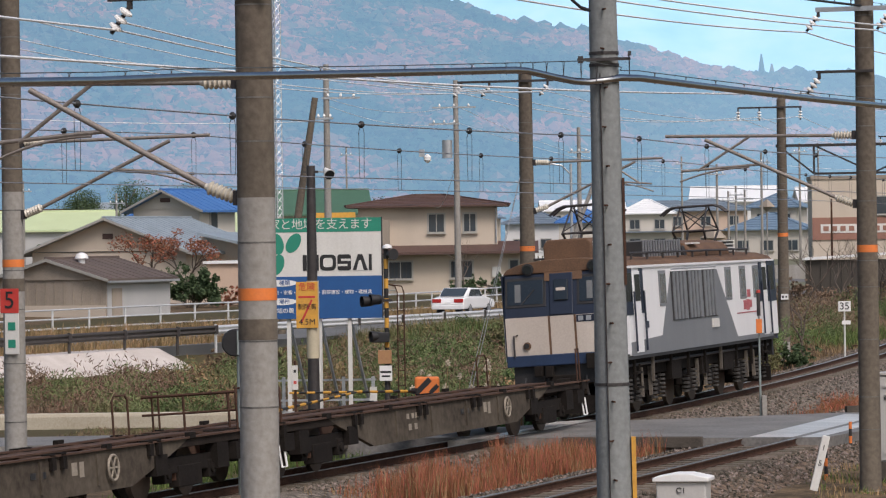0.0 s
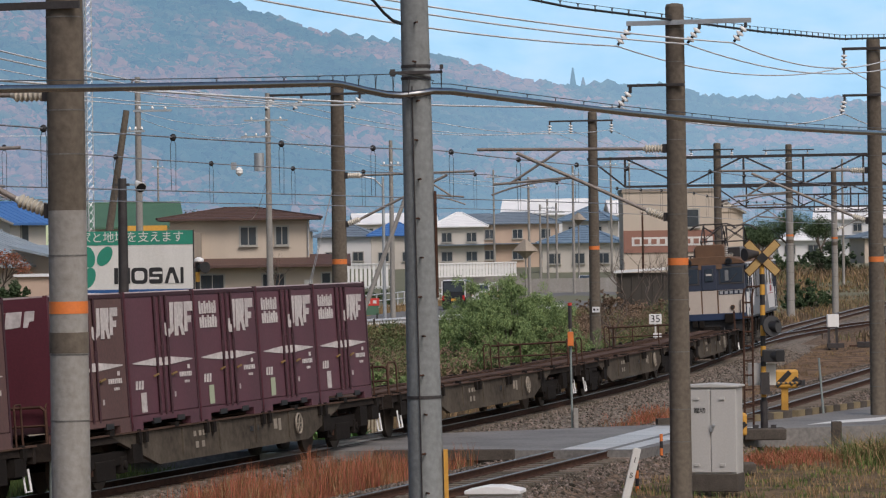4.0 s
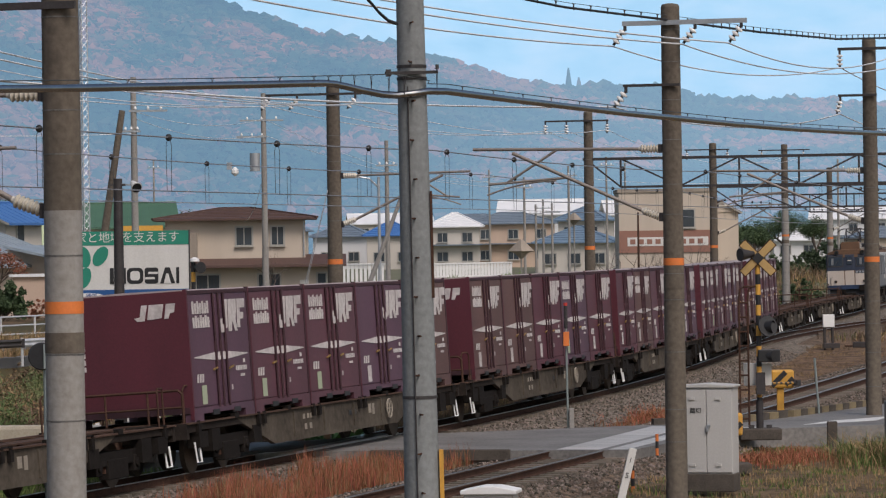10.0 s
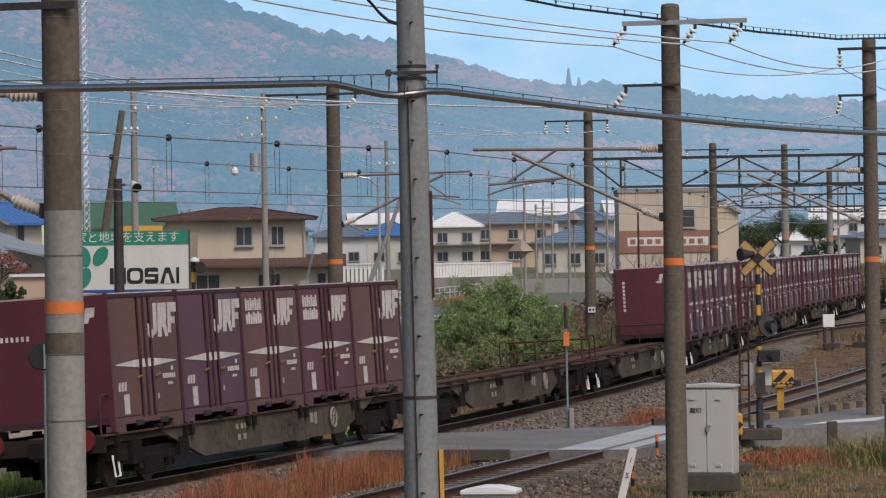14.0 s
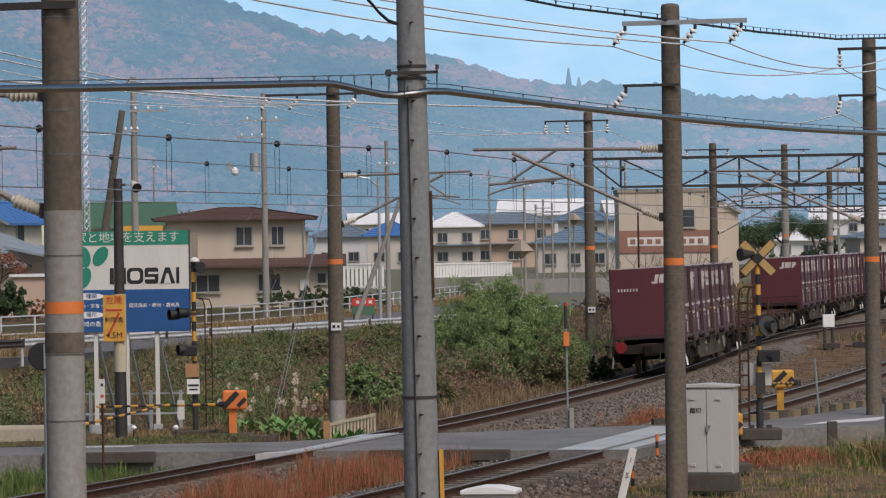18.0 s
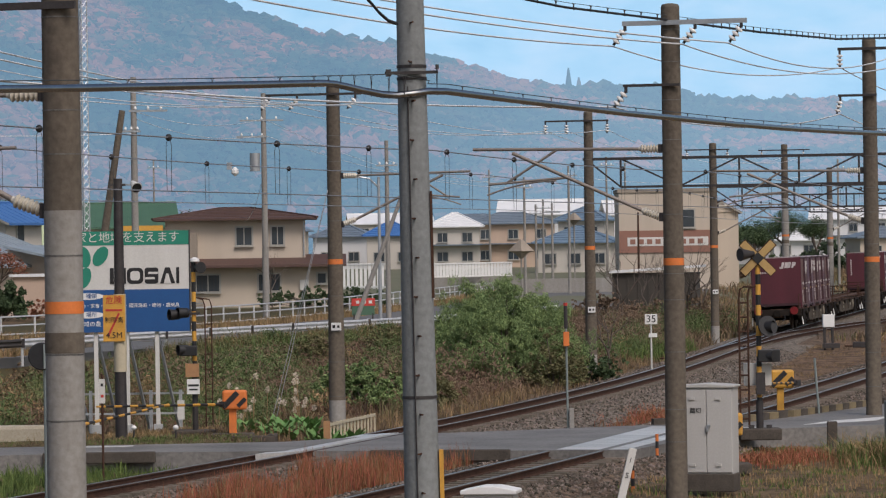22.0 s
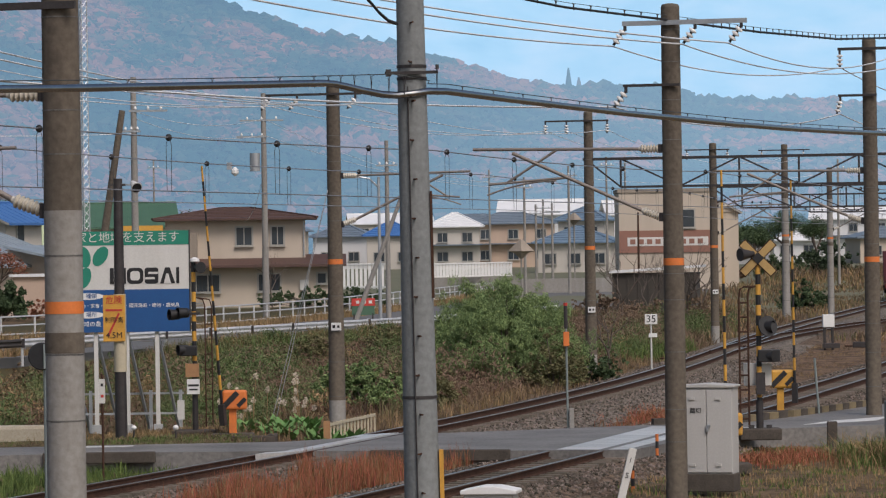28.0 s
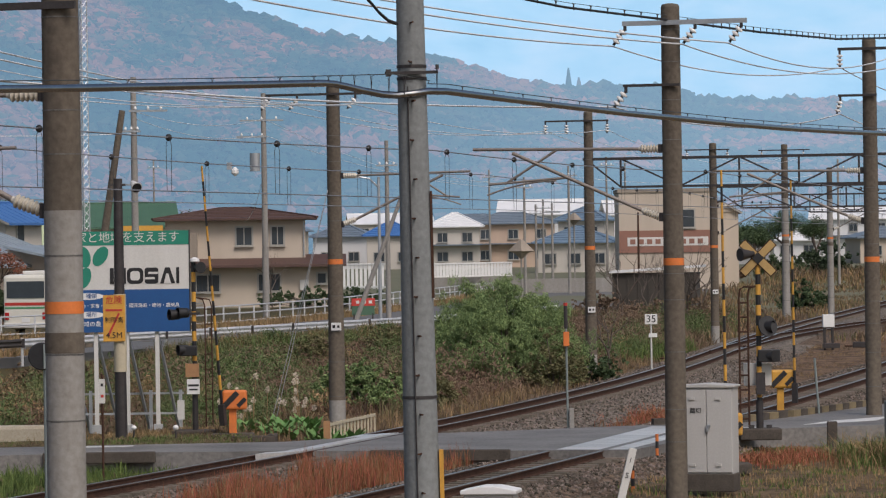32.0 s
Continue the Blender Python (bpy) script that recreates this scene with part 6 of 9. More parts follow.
    for x in (-1.15, 1.15):
        part("roof_rail", Build().tube([(x, -6.8, 3.80), (x, 6.8, 3.80)], 0.03), M["steel_dark"], t)
        for i in range(9):
            part("rail_stud", Build().box((x, -6.6 + 1.65 * i, 3.72), (0.05, 0.05, 0.14)), M["steel_dark"], t)
    for yb in (-5.9, 5.7):
        part("pantograph_base", Build().box((0, yb, 3.86), (1.3, 1.7, 0.06)), M["steel_dark"], t)
        pg = part("pantograph", Build().box((0, yb, 3.92), (0.9, 0.3, 0.08)), M["steel_dark"], t, "raised diamond pantograph")
        for sx in (-1, 1):
            for sy in (-1, 1):
                part("lower_arm", Build().tube([(sx * 0.36, yb + sy * 0.3, 3.92), (sx * 0.42, yb + sy * 0.92, 4.36)], 0.034), M["steel_dark"], pg)
                part("upper_arm", Build().tube([(sx * 0.42, yb + sy * 0.92, 4.36), (sx * 0.36, yb + sy * 0.12, 4.98)], 0.026), M["steel_dark"], pg)
        for sy in (-1, 1):
            part("cross_stay", Build().tube([(-0.44, yb + sy * 0.92, 4.36), (0.44, yb + sy * 0.92, 4.36)], 0.03), M["steel_dark"], pg)
            part("diagonal_stay", Build().tube([(-0.40, yb + sy * 0.85, 4.42), (0.36, yb + sy * 0.2, 4.92)], 0.016), M["steel_dark"], pg)
            part("diagonal_stay", Build().tube([(0.40, yb + sy * 0.85, 4.42), (-0.36, yb + sy * 0.2, 4.92)], 0.016), M["steel_dark"], pg)
            part("collector_head", Build().tube([(-0.90, yb + sy * 0.16, 4.82), (-0.72, yb + sy * 0.16, 4.96), (-0.55, yb + sy * 0.16, 5.02), (0.55, yb + sy * 0.16, 5.02), (0.72, yb + sy * 0.16, 4.96), (0.90, yb + sy * 0.16, 4.82)], 0.032), M["steel_dark"], pg)
        for x in (-0.6, 0.6):
            for dy in (-0.7, 0.7):
                part("roof_insulator", Build().lathe((x, yb + dy, 3.66), [(0.05, 0), (0.1, 0.05), (0.06, 0.1), (0.1, 0.15), (0.05, 0.2)], 10), M["porcelain"], t, smooth=True)
    return t


# train order from the tail: distance of each wagon's middle ahead of the tail container's rear face
TAIL_GAP = 0.86
WAGON = 20.4
MOVERS = []
# how far each wagon's load stands ahead of its middle
STOWED = {3: -0.15, 4: 0.45, 5: -0.3, 6: -0.45, 7: -0.3}


def make_train():
    rng = random.Random(21)
    w0 = wagon()
    kinds = [container(v, p) for v, p in ((0, "maroon"), (1, "purple"), (2, "brown"), (0, "purple"), (1, "maroon"), (0, "brown"), (0, "wine"), (2, "maroon"))]
    used = set()
    for i in range(11):
        mid = -TAIL_GAP + WAGON * (i + 0.5)
        w = w0 if i == 0 else copy_thing(w0, Matrix.Identity(4))
        loaded = i == 0 or 3 <= i <= 7
        w["label"] = ("grey container flat wagon carrying five maroon containers" if loaded else "empty rusty grey container flat wagon")
        MOVERS.append((w, mid, 0.0, 0.0))
        if loaded:
            for j in range(5):
                k = (5, 3, 2, 7, 5)[j] if i == 0 else rng.choice((0, 0, 1, 2, 3, 3, 4, 5, 6, 7))
                c = kinds[k] if k not in used else copy_thing(kinds[k], Matrix.Identity(4))
                used.add(k)
                MOVERS.append((c, mid, -7.49 + 3.745 * j + STOWED.get(i, 0.0), 1.03))
    for o in [o for o in w0.children if o.name.startswith("platform_rail")]:
        bpy.data.objects.remove(o)
    for k, c in enumerate(kinds):
        if k not in used:
            for o in (*c.children_recursive, c):
                bpy.data.objects.remove(o)
    for x in (-0.87, 0.87):
        d = part("tail_disc", Build().cyl((x, -10.02, 0.92), (x, -9.96, 0.92), 0.19, 0.19, 24), M["red_disc"], w0, "red round tail marker", smooth=True)
        part("disc_rim", Build().cyl((x, -9.99, 0.92), (x, -9.955, 0.92), 0.205, 0.205, 24), M["rust"], d, smooth=True)
    loco = locomotive()
    MOVERS.append((loco, -TAIL_GAP + WAGON * 11 + 11.1, 0.0, 0.0))


M["red_disc"] = mat("red_reflector", (0.21, 0.014, 0.016), (0.15, 0.010, 0.012), 0.35, scale=6, bump=0.02)
make_train()


# ---------------------------------------------------------------- guard rail and railing of the upper road
def guard_rail():
    u, x, y, th = road_edge(0.0, 1.0)
    for a, b, mt, label in ((70, 93, "rail_dark", "dark weathered guard rail beam on posts"), (93, 160, "galvanised", "galvanised guard rail beam on posts")):
        t = thing("guard_rail", label + " beside the upper road", "guard rail", None, "guard rails")
        prof = [(-0.02, 0.42), (0.03, 0.45), (0.05, 0.50), (0.0, 0.56), (0.0, 0.60), (0.05, 0.66), (0.03, 0.71), (-0.02, 0.74), (-0.05, 0.70), (-0.05, 0.46)]
        st = [pose(x[i], y[i], ROAD_Z, 0, 0, -math.degrees(th[i])) for i in range(a, b + 1)]
        part("beam", Build().sweep(prof, st), M[mt], t, "rolled W-section beam", smooth=False)
        for i in range(a, b + 1, 4):
            part("post", Build().cyl((x[i], y[i], ROAD_Z - 0.3), (x[i], y[i], ROAD_Z + 0.78), 0.055, 0.055, 8), M[mt], t)
            part("post_cap", Build().box((x[i] + 0.06, y[i] - 0.05, ROAD_Z + 0.58), (0.10, 0.10, 0.34)), M["steel_dark"], t)


M["rail_dark"] = mat("weathered_brown_steel", (0.075, 0.065, 0.06), (0.045, 0.04, 0.036), 0.6, 0.3, scale=3, bump=0.1)
M["galvanised"] = mat("dull_galvanised", (0.66, 0.67, 0.68), (0.52, 0.53, 0.54), 0.35, 0.25, scale=2, bump=0.04)
guard_rail()


def pipe_railing():
    u, x, y, th = road_edge(14.6, 1.0)
    t = thing("pipe_railing", "grey steel pipe railing along the far side of the road", "railing")
    for z in (0.22, 0.62, 1.02):
        part("rail_pipe", Build().tube([(x[i], y[i], ROAD_Z + 0.08 + z) for i in range(84, 250, 3)], 0.042, 6), M["galvanised"], t)
    for i in range(84, 250, 3):
        part("post", Build().cyl((x[i], y[i], ROAD_Z - 0.1), (x[i], y[i], ROAD_Z + 1.14), 0.05, 0.05, 6), M["galvanised"], t)


pipe_railing()
u_, x_, y_, th_ = road_edge(-0.25, 2.0)
st_ = [pose(x_[i], y_[i], ROAD_Z, 0, 0, -math.degrees(th_[i])) for i in range(26, 45)]
M["slope_pale"] = mat("sun_bleached_concrete", (0.62, 0.57, 0.53), (0.40, 0.35, 0.31), 0.75, scale=0.7, bump=0.15)
solid("road_retaining_wall", Build().sweep([(-1.3, 0.05), (0.0, 0.04), (1.7, -0.76), (1.7, -1.5), (-1.3, -1.5)], st_), M["slope_pale"], "pale concrete slope below the guard rail", "retaining wall", kind="structure")
M["wall_stained"] = mat("stained_pale_wall", (0.46, 0.42, 0.34), (0.30, 0.26, 0.19), 0.8, scale=0.8, bump=0.2)
solid("low_wall", Build().box((-15.0, 93.2, -0.25), (11.0, 0.5, 0.76)), M["wall_stained"], "low pale concrete wall at the foot of the bank", "wall", kind="structure", bevel=0.08)


# ---------------------------------------------------------------- buildings
# tan and cream walls set paler and less yellow, standing in for distance haze
M["wall_tan"] = mat("tan_render", (0.55, 0.475, 0.39), (0.45, 0.385, 0.315), 0.85, scale=0.5, bump=0.1, streak=True)
M["wall_pink"] = mat("pinkish_render", (0.52, 0.40, 0.31), (0.44, 0.33, 0.26), 0.85, scale=0.6, bump=0.1, streak=True)
M["wall_grey"] = mat("grey_cladding", (0.46, 0.46, 0.46), (0.36, 0.36, 0.36), 0.8, scale=0.5, bump=0.1, streak=True)
M["wall_cream"] = mat("cream_render", (0.59, 0.55, 0.49), (0.48, 0.45, 0.41), 0.85, scale=0.4, bump=0.1, streak=True)
M["wall_brown"] = mat("stained_boards", (0.38, 0.325, 0.265), (0.20, 0.168, 0.135), 0.85, scale=0.8, bump=0.15, streak=True)
M["wall_white"] = mat("white_render", (0.72, 0.72, 0.72), (0.62, 0.62, 0.62), 0.8, scale=0.4, bump=0.1, streak=True)
M["roof_brown"] = mat("brown_tiles", (0.10, 0.055, 0.045), (0.07, 0.04, 0.033), 0.6, scale=1.2, bump=0.2)
M["roof_blue"] = mat("bright_blue_sheet", (0.06, 0.17, 0.42), (0.05, 0.14, 0.36), 0.4, scale=1.0, bump=0.1)
M["roof_grey"] = mat("blue_grey_tiles", (0.30, 0.35, 0.39), (0.19, 0.225, 0.25), 0.45, scale=1.0, bump=0.2)
M["roof_blue_grey"] = mat("blue_glazed_tiles", (0.16, 0.235, 0.32), (0.11, 0.165, 0.23), 0.4, scale=1.0, bump=0.2)
# blue-grey slate, set lighter and bluer to take in distance haze
M["roof_slate"] = mat("slate_tiles", (0.17, 0.215, 0.265), (0.12, 0.155, 0.195), 0.45, scale=1.0, bump=0.2)
M["roof_white"] = mat("pale_metal_roof", (0.78, 0.79, 0.80), (0.68, 0.69, 0.70), 0.35, scale=0.6, bump=0.05)
M["roof_green"] = mat("green_sheet", (0.07, 0.15, 0.095), (0.05, 0.11, 0.07), 0.5, scale=0.8, bump=0.1)
M["roof_lime"] = mat("yellow_green_sheet", (0.52, 0.60, 0.36), (0.45, 0.52, 0.30), 0.5, scale=0.6, bump=0.1)
M["roof_rust"] = mat("rusty_brown_sheet", (0.13, 0.098, 0.082), (0.07, 0.052, 0.045), 0.7, scale=0.7, bump=0.15, streak=True)
M["pane"] = glass("window_glass", (0.055, 0.07, 0.085), 0.08)
M["frame_alu"] = mat("aluminium_frame", (0.42, 0.41, 0.38), (0.34, 0.33, 0.30), 0.5, 0.3, scale=4, bump=0.02)


def add_window(t, x, y, z, w, h, sx=0, grille=False, panes=2):
    """A window in a wall that faces -y (sx 0) or +x (sx 1): frame, sill and panes."""
    def bx(c, s):
        if sx:
            return Build().box((x + c[1], y + c[0], z + c[2]), (s[1], s[0], s[2]))
        return Build().box((x + c[0], y - c[1], z + c[2]), s)
    win = part("window", bx((0, 0.03, 0), (w + 0.16, 0.10, h + 0.16)), M["frame_alu"], t)
    for i in range(panes):
        c = (i + 0.5) * w / panes - w / 2
        part("pane", bx((c, 0.07, 0), (w / panes - 0.07, 0.06, h - 0.06)), M["pane"], win)
    part("sill", bx((0, 0.1, -h / 2 - 0.1), (w + 0.24, 0.22, 0.06)), M["frame_alu"], win)
    if grille:
        for i in range(6):
            part("grille_bar", bx((w * (i + 0.5) / 6 - w / 2, 0.16, 0), (0.03, 0.03, h)), M["steel_dark"], win)


def gable_roof(t, w, d, z, rise, over, material, axis='x', thick=0.16, ribs=0):
    """Two slopes; the ridge runs along the axis."""
    if axis == 'x':
        for s in (-1, 1):
            a = [(s * (d / 2 + over), z - rise * over / (d / 2)), (0, z + rise), (0, z + rise + thick), (s * (d / 2 + over), z - rise * over / (d / 2) + thick)]
            r = part("roof", Build().prism(a, -w / 2 - over, w / 2 + over, axis='x'), material, t)
            n = ribs or int((w + 2 * over) / 0.9)
            for i in range(n):
                xx = -w / 2 - over + (w + 2 * over) * (i + 0.5) / n
                part("roof_rib", Build().beam((xx, s * (d / 2 + over), z - rise * over / (d / 2) + thick), (xx, 0, z + rise + thick), 0.10, 0.05), material, r)
        part("ridge", Build().box((0, 0, z + rise + thick), (w + 2 * over, 0.3, 0.16)), material, t, bevel=0.04)
        for s in (-1, 1):
            part("gable_wall", Build().prism([(-d / 2, z), (d / 2, z), (0, z + rise)], s * w / 2 - 0.1, s * w / 2 + 0.1, axis='x'), t["wallmat"] and M[t["wallmat"]], t)
    else:
        for s in (-1, 1):
            a = [(s * (w / 2 + over), z - rise * over / (w / 2)), (0, z + rise), (0, z + rise + thick), (s * (w / 2 + over), z - rise * over / (w / 2) + thick)]
            r = part("roof", Build().prism(a, -d / 2 - over, d / 2 + over), material, t)
            n = ribs or int((d + 2 * over) / 0.9)
            for i in range(n):
                yy = -d / 2 - over + (d + 2 * over) * (i + 0.5) / n
                part("roof_rib", Build().beam((s * (w / 2 + over), yy, z - rise * over / (w / 2) + thick), (0, yy, z + rise + thick), 0.10, 0.05, up=(0, 0, 1)), material, r)
        part("ridge", Build().box((0, 0, z + rise + thick), (0.3, d + 2 * over, 0.16)), material, t, bevel=0.04)
        for s in (-1, 1):
            part("gable_wall", Build().prism([(-w / 2, z), (w / 2, z), (0, z + rise)], s * d / 2 - 0.1, s * d / 2 + 0.1), t["wallmat"] and M[t["wallmat"]], t)
        part("barge_board", Build().beam((-w / 2 - over, -d / 2 - over - 0.03, z - rise * over / (w / 2) + 0.05), (0, -d / 2 - over - 0.03, z + rise + 0.06), 0.06, 0.15).beam((w / 2 + over, -d / 2 - over - 0.03, z - rise * over / (w / 2) + 0.05), (0, -d / 2 - over - 0.03, z + rise + 0.06), 0.06, 0.15), M["frame_alu"], t, "pale barge boards")


def hip_roof(t, w, d, z, rise, over, material, thick=0.14):
    a, b = w / 2 + over, d / 2 + over
    r = max(a - b, 0.3)
    bd = Build().add([(-a, -b, z), (a, -b, z), (a, b, z), (-a, b, z), (-r, 0, z + rise), (r, 0, z + rise), (-a, -b, z - thick), (a, -b, z - thick), (a, b, z - thick), (-a, b, z - thick)],
                     [(0, 1, 5, 4), (1, 2, 5), (2, 3, 4, 5), (3, 0, 4), (0, 6, 7, 1), (1, 7, 8, 2), (2, 8, 9, 3), (3, 9, 6, 0), (9, 8, 7, 6)])
    rf = part("roof", bd, material, t)
    for p, q in (((-a, -b, z), (-r, 0, z + rise)), ((a, -b, z), (r, 0, z + rise)), ((-r, 0, z + rise), (r, 0, z + rise))):
        part("hip_ridge", Build().beam(p, q, 0.22, 0.14), material, rf)
    for i in range(1, 7):
        k = i / 7
        part("tile_course", Build().beam((-a + (a - r) * k, -b + b * k, z + rise * k + 0.02), (a - (a - r) * k, -b + b * k, z + rise * k + 0.02), 0.08, 0.06), material, rf)


def house(x, y, w, d, h, wall, label, rot=0.0, base=None, name="house", group="houses of the town"):
    t = thing(name, label, "house", pose(x, y, (ROAD_Z + town_rise(y)) if base is None else base, 0, 0, rot), group)
    t["wallmat"] = wall
    part("wall", Build().box((0, 0, h / 2 - 0.25), (w, d, h + 0.5)), M[wall], t)
    return t


def town():
    # tan two-storey house with brown hip roofs
    h = house(-14.4, 268, 9.6, 7.5, 6.1, "wall_tan", "two-storey tan house with flat brown roofs", 2)
    hip_roof(h, 9.8, 7.7, 6.15, 0.75, 0.75, M["roof_brown"])
    part("lower_wall", Build().box((0.9, -1.2, 1.35), (12.2, 6.6, 3.2)), M["wall_tan"], h)
    part("lower_roof", Build().prism([(-5.6, 2.75), (-2.9, 3.45), (-2.9, 3.6), (-5.6, 2.92)], -5.6, 7.6, axis='x'), M["roof_brown"], h, "brown lean-to roof")
    for x, z, w, g in ((0.6, 4.9, 1.1, False), (2.9, 4.9, 0.85, False)):
        add_window(h, x, -3.76, z, w, 1.25)
    for x, z, w, g in ((2.3, 1.7, 1.5, True), (-1.9, 1.7, 1.6, True), (5.9, 1.95, 0.6, False)):
        add_window(h, x, -4.52, z, w, 1.15 if w > 1 else 0.7, grille=g, panes=2 if w > 1 else 1)
    part("balcony", Build().box((-3.9, -4.2, 4.2), (2.6, 1.0, 1.9)), M["wall_brown"], h, "boarded balcony")
    part("meter_box", Build().box((4.7, -4.6, 1.5), (0.6, 0.2, 0.7)), M["offwhite"], h)
    part("downpipe", Build().cyl((4.7, -3.85, 3.5), (4.7, -3.85, 6.0), 0.05).cyl((6.9, -4.6, 0), (6.9, -4.6, 2.8), 0.05), M["steel"], h)
    # long tan house with grey-blue tiled roof
    h = house(-31.8, 250, 10.5, 14, 3.3, "wall_tan", "tan house with a large blue-grey tiled gable roof", -14)
    gable_roof(h, 10.5, 14, 3.35, 2.0, 0.8, M["roof_grey"], 'y')
    part("wing_wall", Build().box((7.5, 2.0, 1.4), (6.5, 8, 2.9)), M["wall_tan"], h)
    part("wing_roof", Build().prism([(4.6, 4.3), (11.6, 2.75), (11.6, 2.9), (4.6, 4.48)], -3.2, 6.8), M["roof_grey"], h, "grey tiled side roof")
    part("wing_gable", Build().prism([(4.4, 2.7), (10.6, 2.7), (10.6, 2.95), (4.4, 4.3)], -1.95, 5.9), M["wall_tan"], h)
    part("gable_vent", Build().box((0, -7.12, 4.3), (0.7, 0.06, 0.35)), M["roof_brown"], h)
    # blue-roofed upper storey behind
    h = house(-32.0, 272, 5.4, 5.0, 6.3, "wall_cream", "cream house with a bright blue gable roof", -24)
    gable_roof(h, 5.4, 5.0, 6.2, 1.2, 0.7, M["roof_blue"], 'y')
    add_window(h, 2.72, -0.6, 5.2, 0.9, 1.5, sx=1, panes=1)
    part("gable_vent", Build().box((0, -2.62, 6.8), (0.8, 0.06, 0.3)), M["roof_brown"], h)
    # boarded shed near the road
    h = house(-29.8, 206, 7.0, 6.5, 2.6, "wall_brown", "weathered boarded shed with a brown sheet roof", -24, base=-0.35, group="sheds")
    gable_roof(h, 7.0, 6.5, 2.62, 1.0, 0.35, M["roof_rust"], 'y')
    for i in range(12):
        part("board", Build().box((-3.2 + 0.58 * i, -3.27, 1.9), (0.03, 0.04, 1.4)), M["wall_brown"], h)
    part("lower_cladding", Build().box((0, -3.29, 0.62), (6.9, 0.05, 1.3)), M["wall_tan"], h)
    part("side_cladding", Build().box((3.53, 0, 1.3), (0.05, 6.4, 2.5)), M["wall_grey"], h, "pale grey side wall")
    part("gutter", Build().box((3.88, 0, 2.5), (0.14, 7.2, 0.12)), M["steel"], h)
    part("roof_vent", Build().lathe((0.9, -1.5, 3.45), [(0.18, 0), (0.18, 0.25), (0.36, 0.3), (0.3, 0.5), (0.1, 0.62)], 12), M["white"], h, "white roof cowl", smooth=True)
    part("shed_door", Build().box((3.57, -2.3, 1.1), (0.05, 1.0, 2.1)), M["wall_brown"], h)
    # small pink block
    h = house(-23.6, 236, 5.2, 4.5, 2.5, "wall_pink", "small pinkish block with a pale flat roof", 0, group="sheds")
    part("roof", Build().box((0, 0, 2.6), (5.6, 4.9, 0.16)), M["roof_white"], h)
    # long greenhouse roof and green roofed halls
    h = house(-52.0, 330, 14, 9, 4.6, "wall_grey", "long low hall with a pale yellow-green roof", 4, group="halls")
    gable_roof(h, 14, 9, 4.6, 1.5, 0.4, M["roof_lime"], 'x')
    h = house(-38.0, 345, 9, 9, 4.1, "wall_grey", "low hall with a yellow-green roof", -18, group="halls")
    gable_roof(h, 9, 9, 4.1, 1.9, 0.4, M["roof_lime"], 'x')
    h = house(-27.6, 330, 8.5, 9, 5.6, "wall_cream", "house with green and yellow sheet roofs", 8)
    gable_roof(h, 8.5, 9, 5.7, 1.9, 0.5, M["roof_green"], 'x')
    part("porch_roof", Build().box((1.2, -4.9, 5.5), (4.0, 0.9, 0.5)), M["yellow"], h, "yellow fascia")
    h = house(-37.8, 300, 4.5, 5, 5.2, "wall_white", "white house with a blue roof edge", 6)
    hip_roof(h, 4.6, 5, 5.3, 1.1, 0.5, M["roof_blue"])
    add_window(h, 0.9, -2.52, 4.0, 0.8, 1.1, panes=1)
    # tan three-storey block by the line, with a painted shop band
    h = house(19.0, 332, 7.9, 8, 8.0, "wall_tan", "tan concrete block with a red and white shop band", 0, group="blocks")
    part("parapet", Build().box((0, 0, 8.1), (8.1, 8.2, 0.3)), M["wall_brown"], h)
    part("sign_band", Build().box((0, -4.06, 3.75), (7.9, 0.1, 1.9)), M["brick_red"], h, "red painted shop band")
    part("sign_panel", Build().box((0.2, -4.12, 3.75), (6.9, 0.05, 0.75)), M["offwhite"], h)
    bars = Build()
    for i in range(9):
        bars.box((-2.8 + 0.72 * i, -4.16, 3.75), (0.45, 0.03, 0.42))
    part("sign_marks", bars, M["brick_red"], h, "blocky sign marks")
    add_window(h, 1.9, -4.05, 5.7, 1.2, 1.5, panes=1)
    h = house(24.3, 338, 2.9, 7, 6.2, "wall_tan", "narrow beige annexe with a sloping roof beside the block", 0, group="blocks")
    gable_roof(h, 2.9, 7, 6.2, 0.8, 0.3, M["roof_brown"], 'y')
    # white-roofed shed by the line; dark walls stand in for its shaded open inside
    h = house(12.3, 222, 4.8, 3.4, 2.5, "wall_dark", "shed with a white sheet roof, dark walls painted for its shaded inside", -8, base=0.1, group="sheds")
    part("roof", Build().box((0.1, 0, 2.72), (5.3, 3.9, 0.14), Euler((0, radians(-3), 0)).to_matrix()), M["roof_white"], h)
    for i in range(8):
        part("board", Build().box((-2.1 + 0.6 * i, -1.73, 1.25), (0.05, 0.05, 2.4)), M["wall_dark"], h)
    # the far row of houses
    rng = random.Random(12)
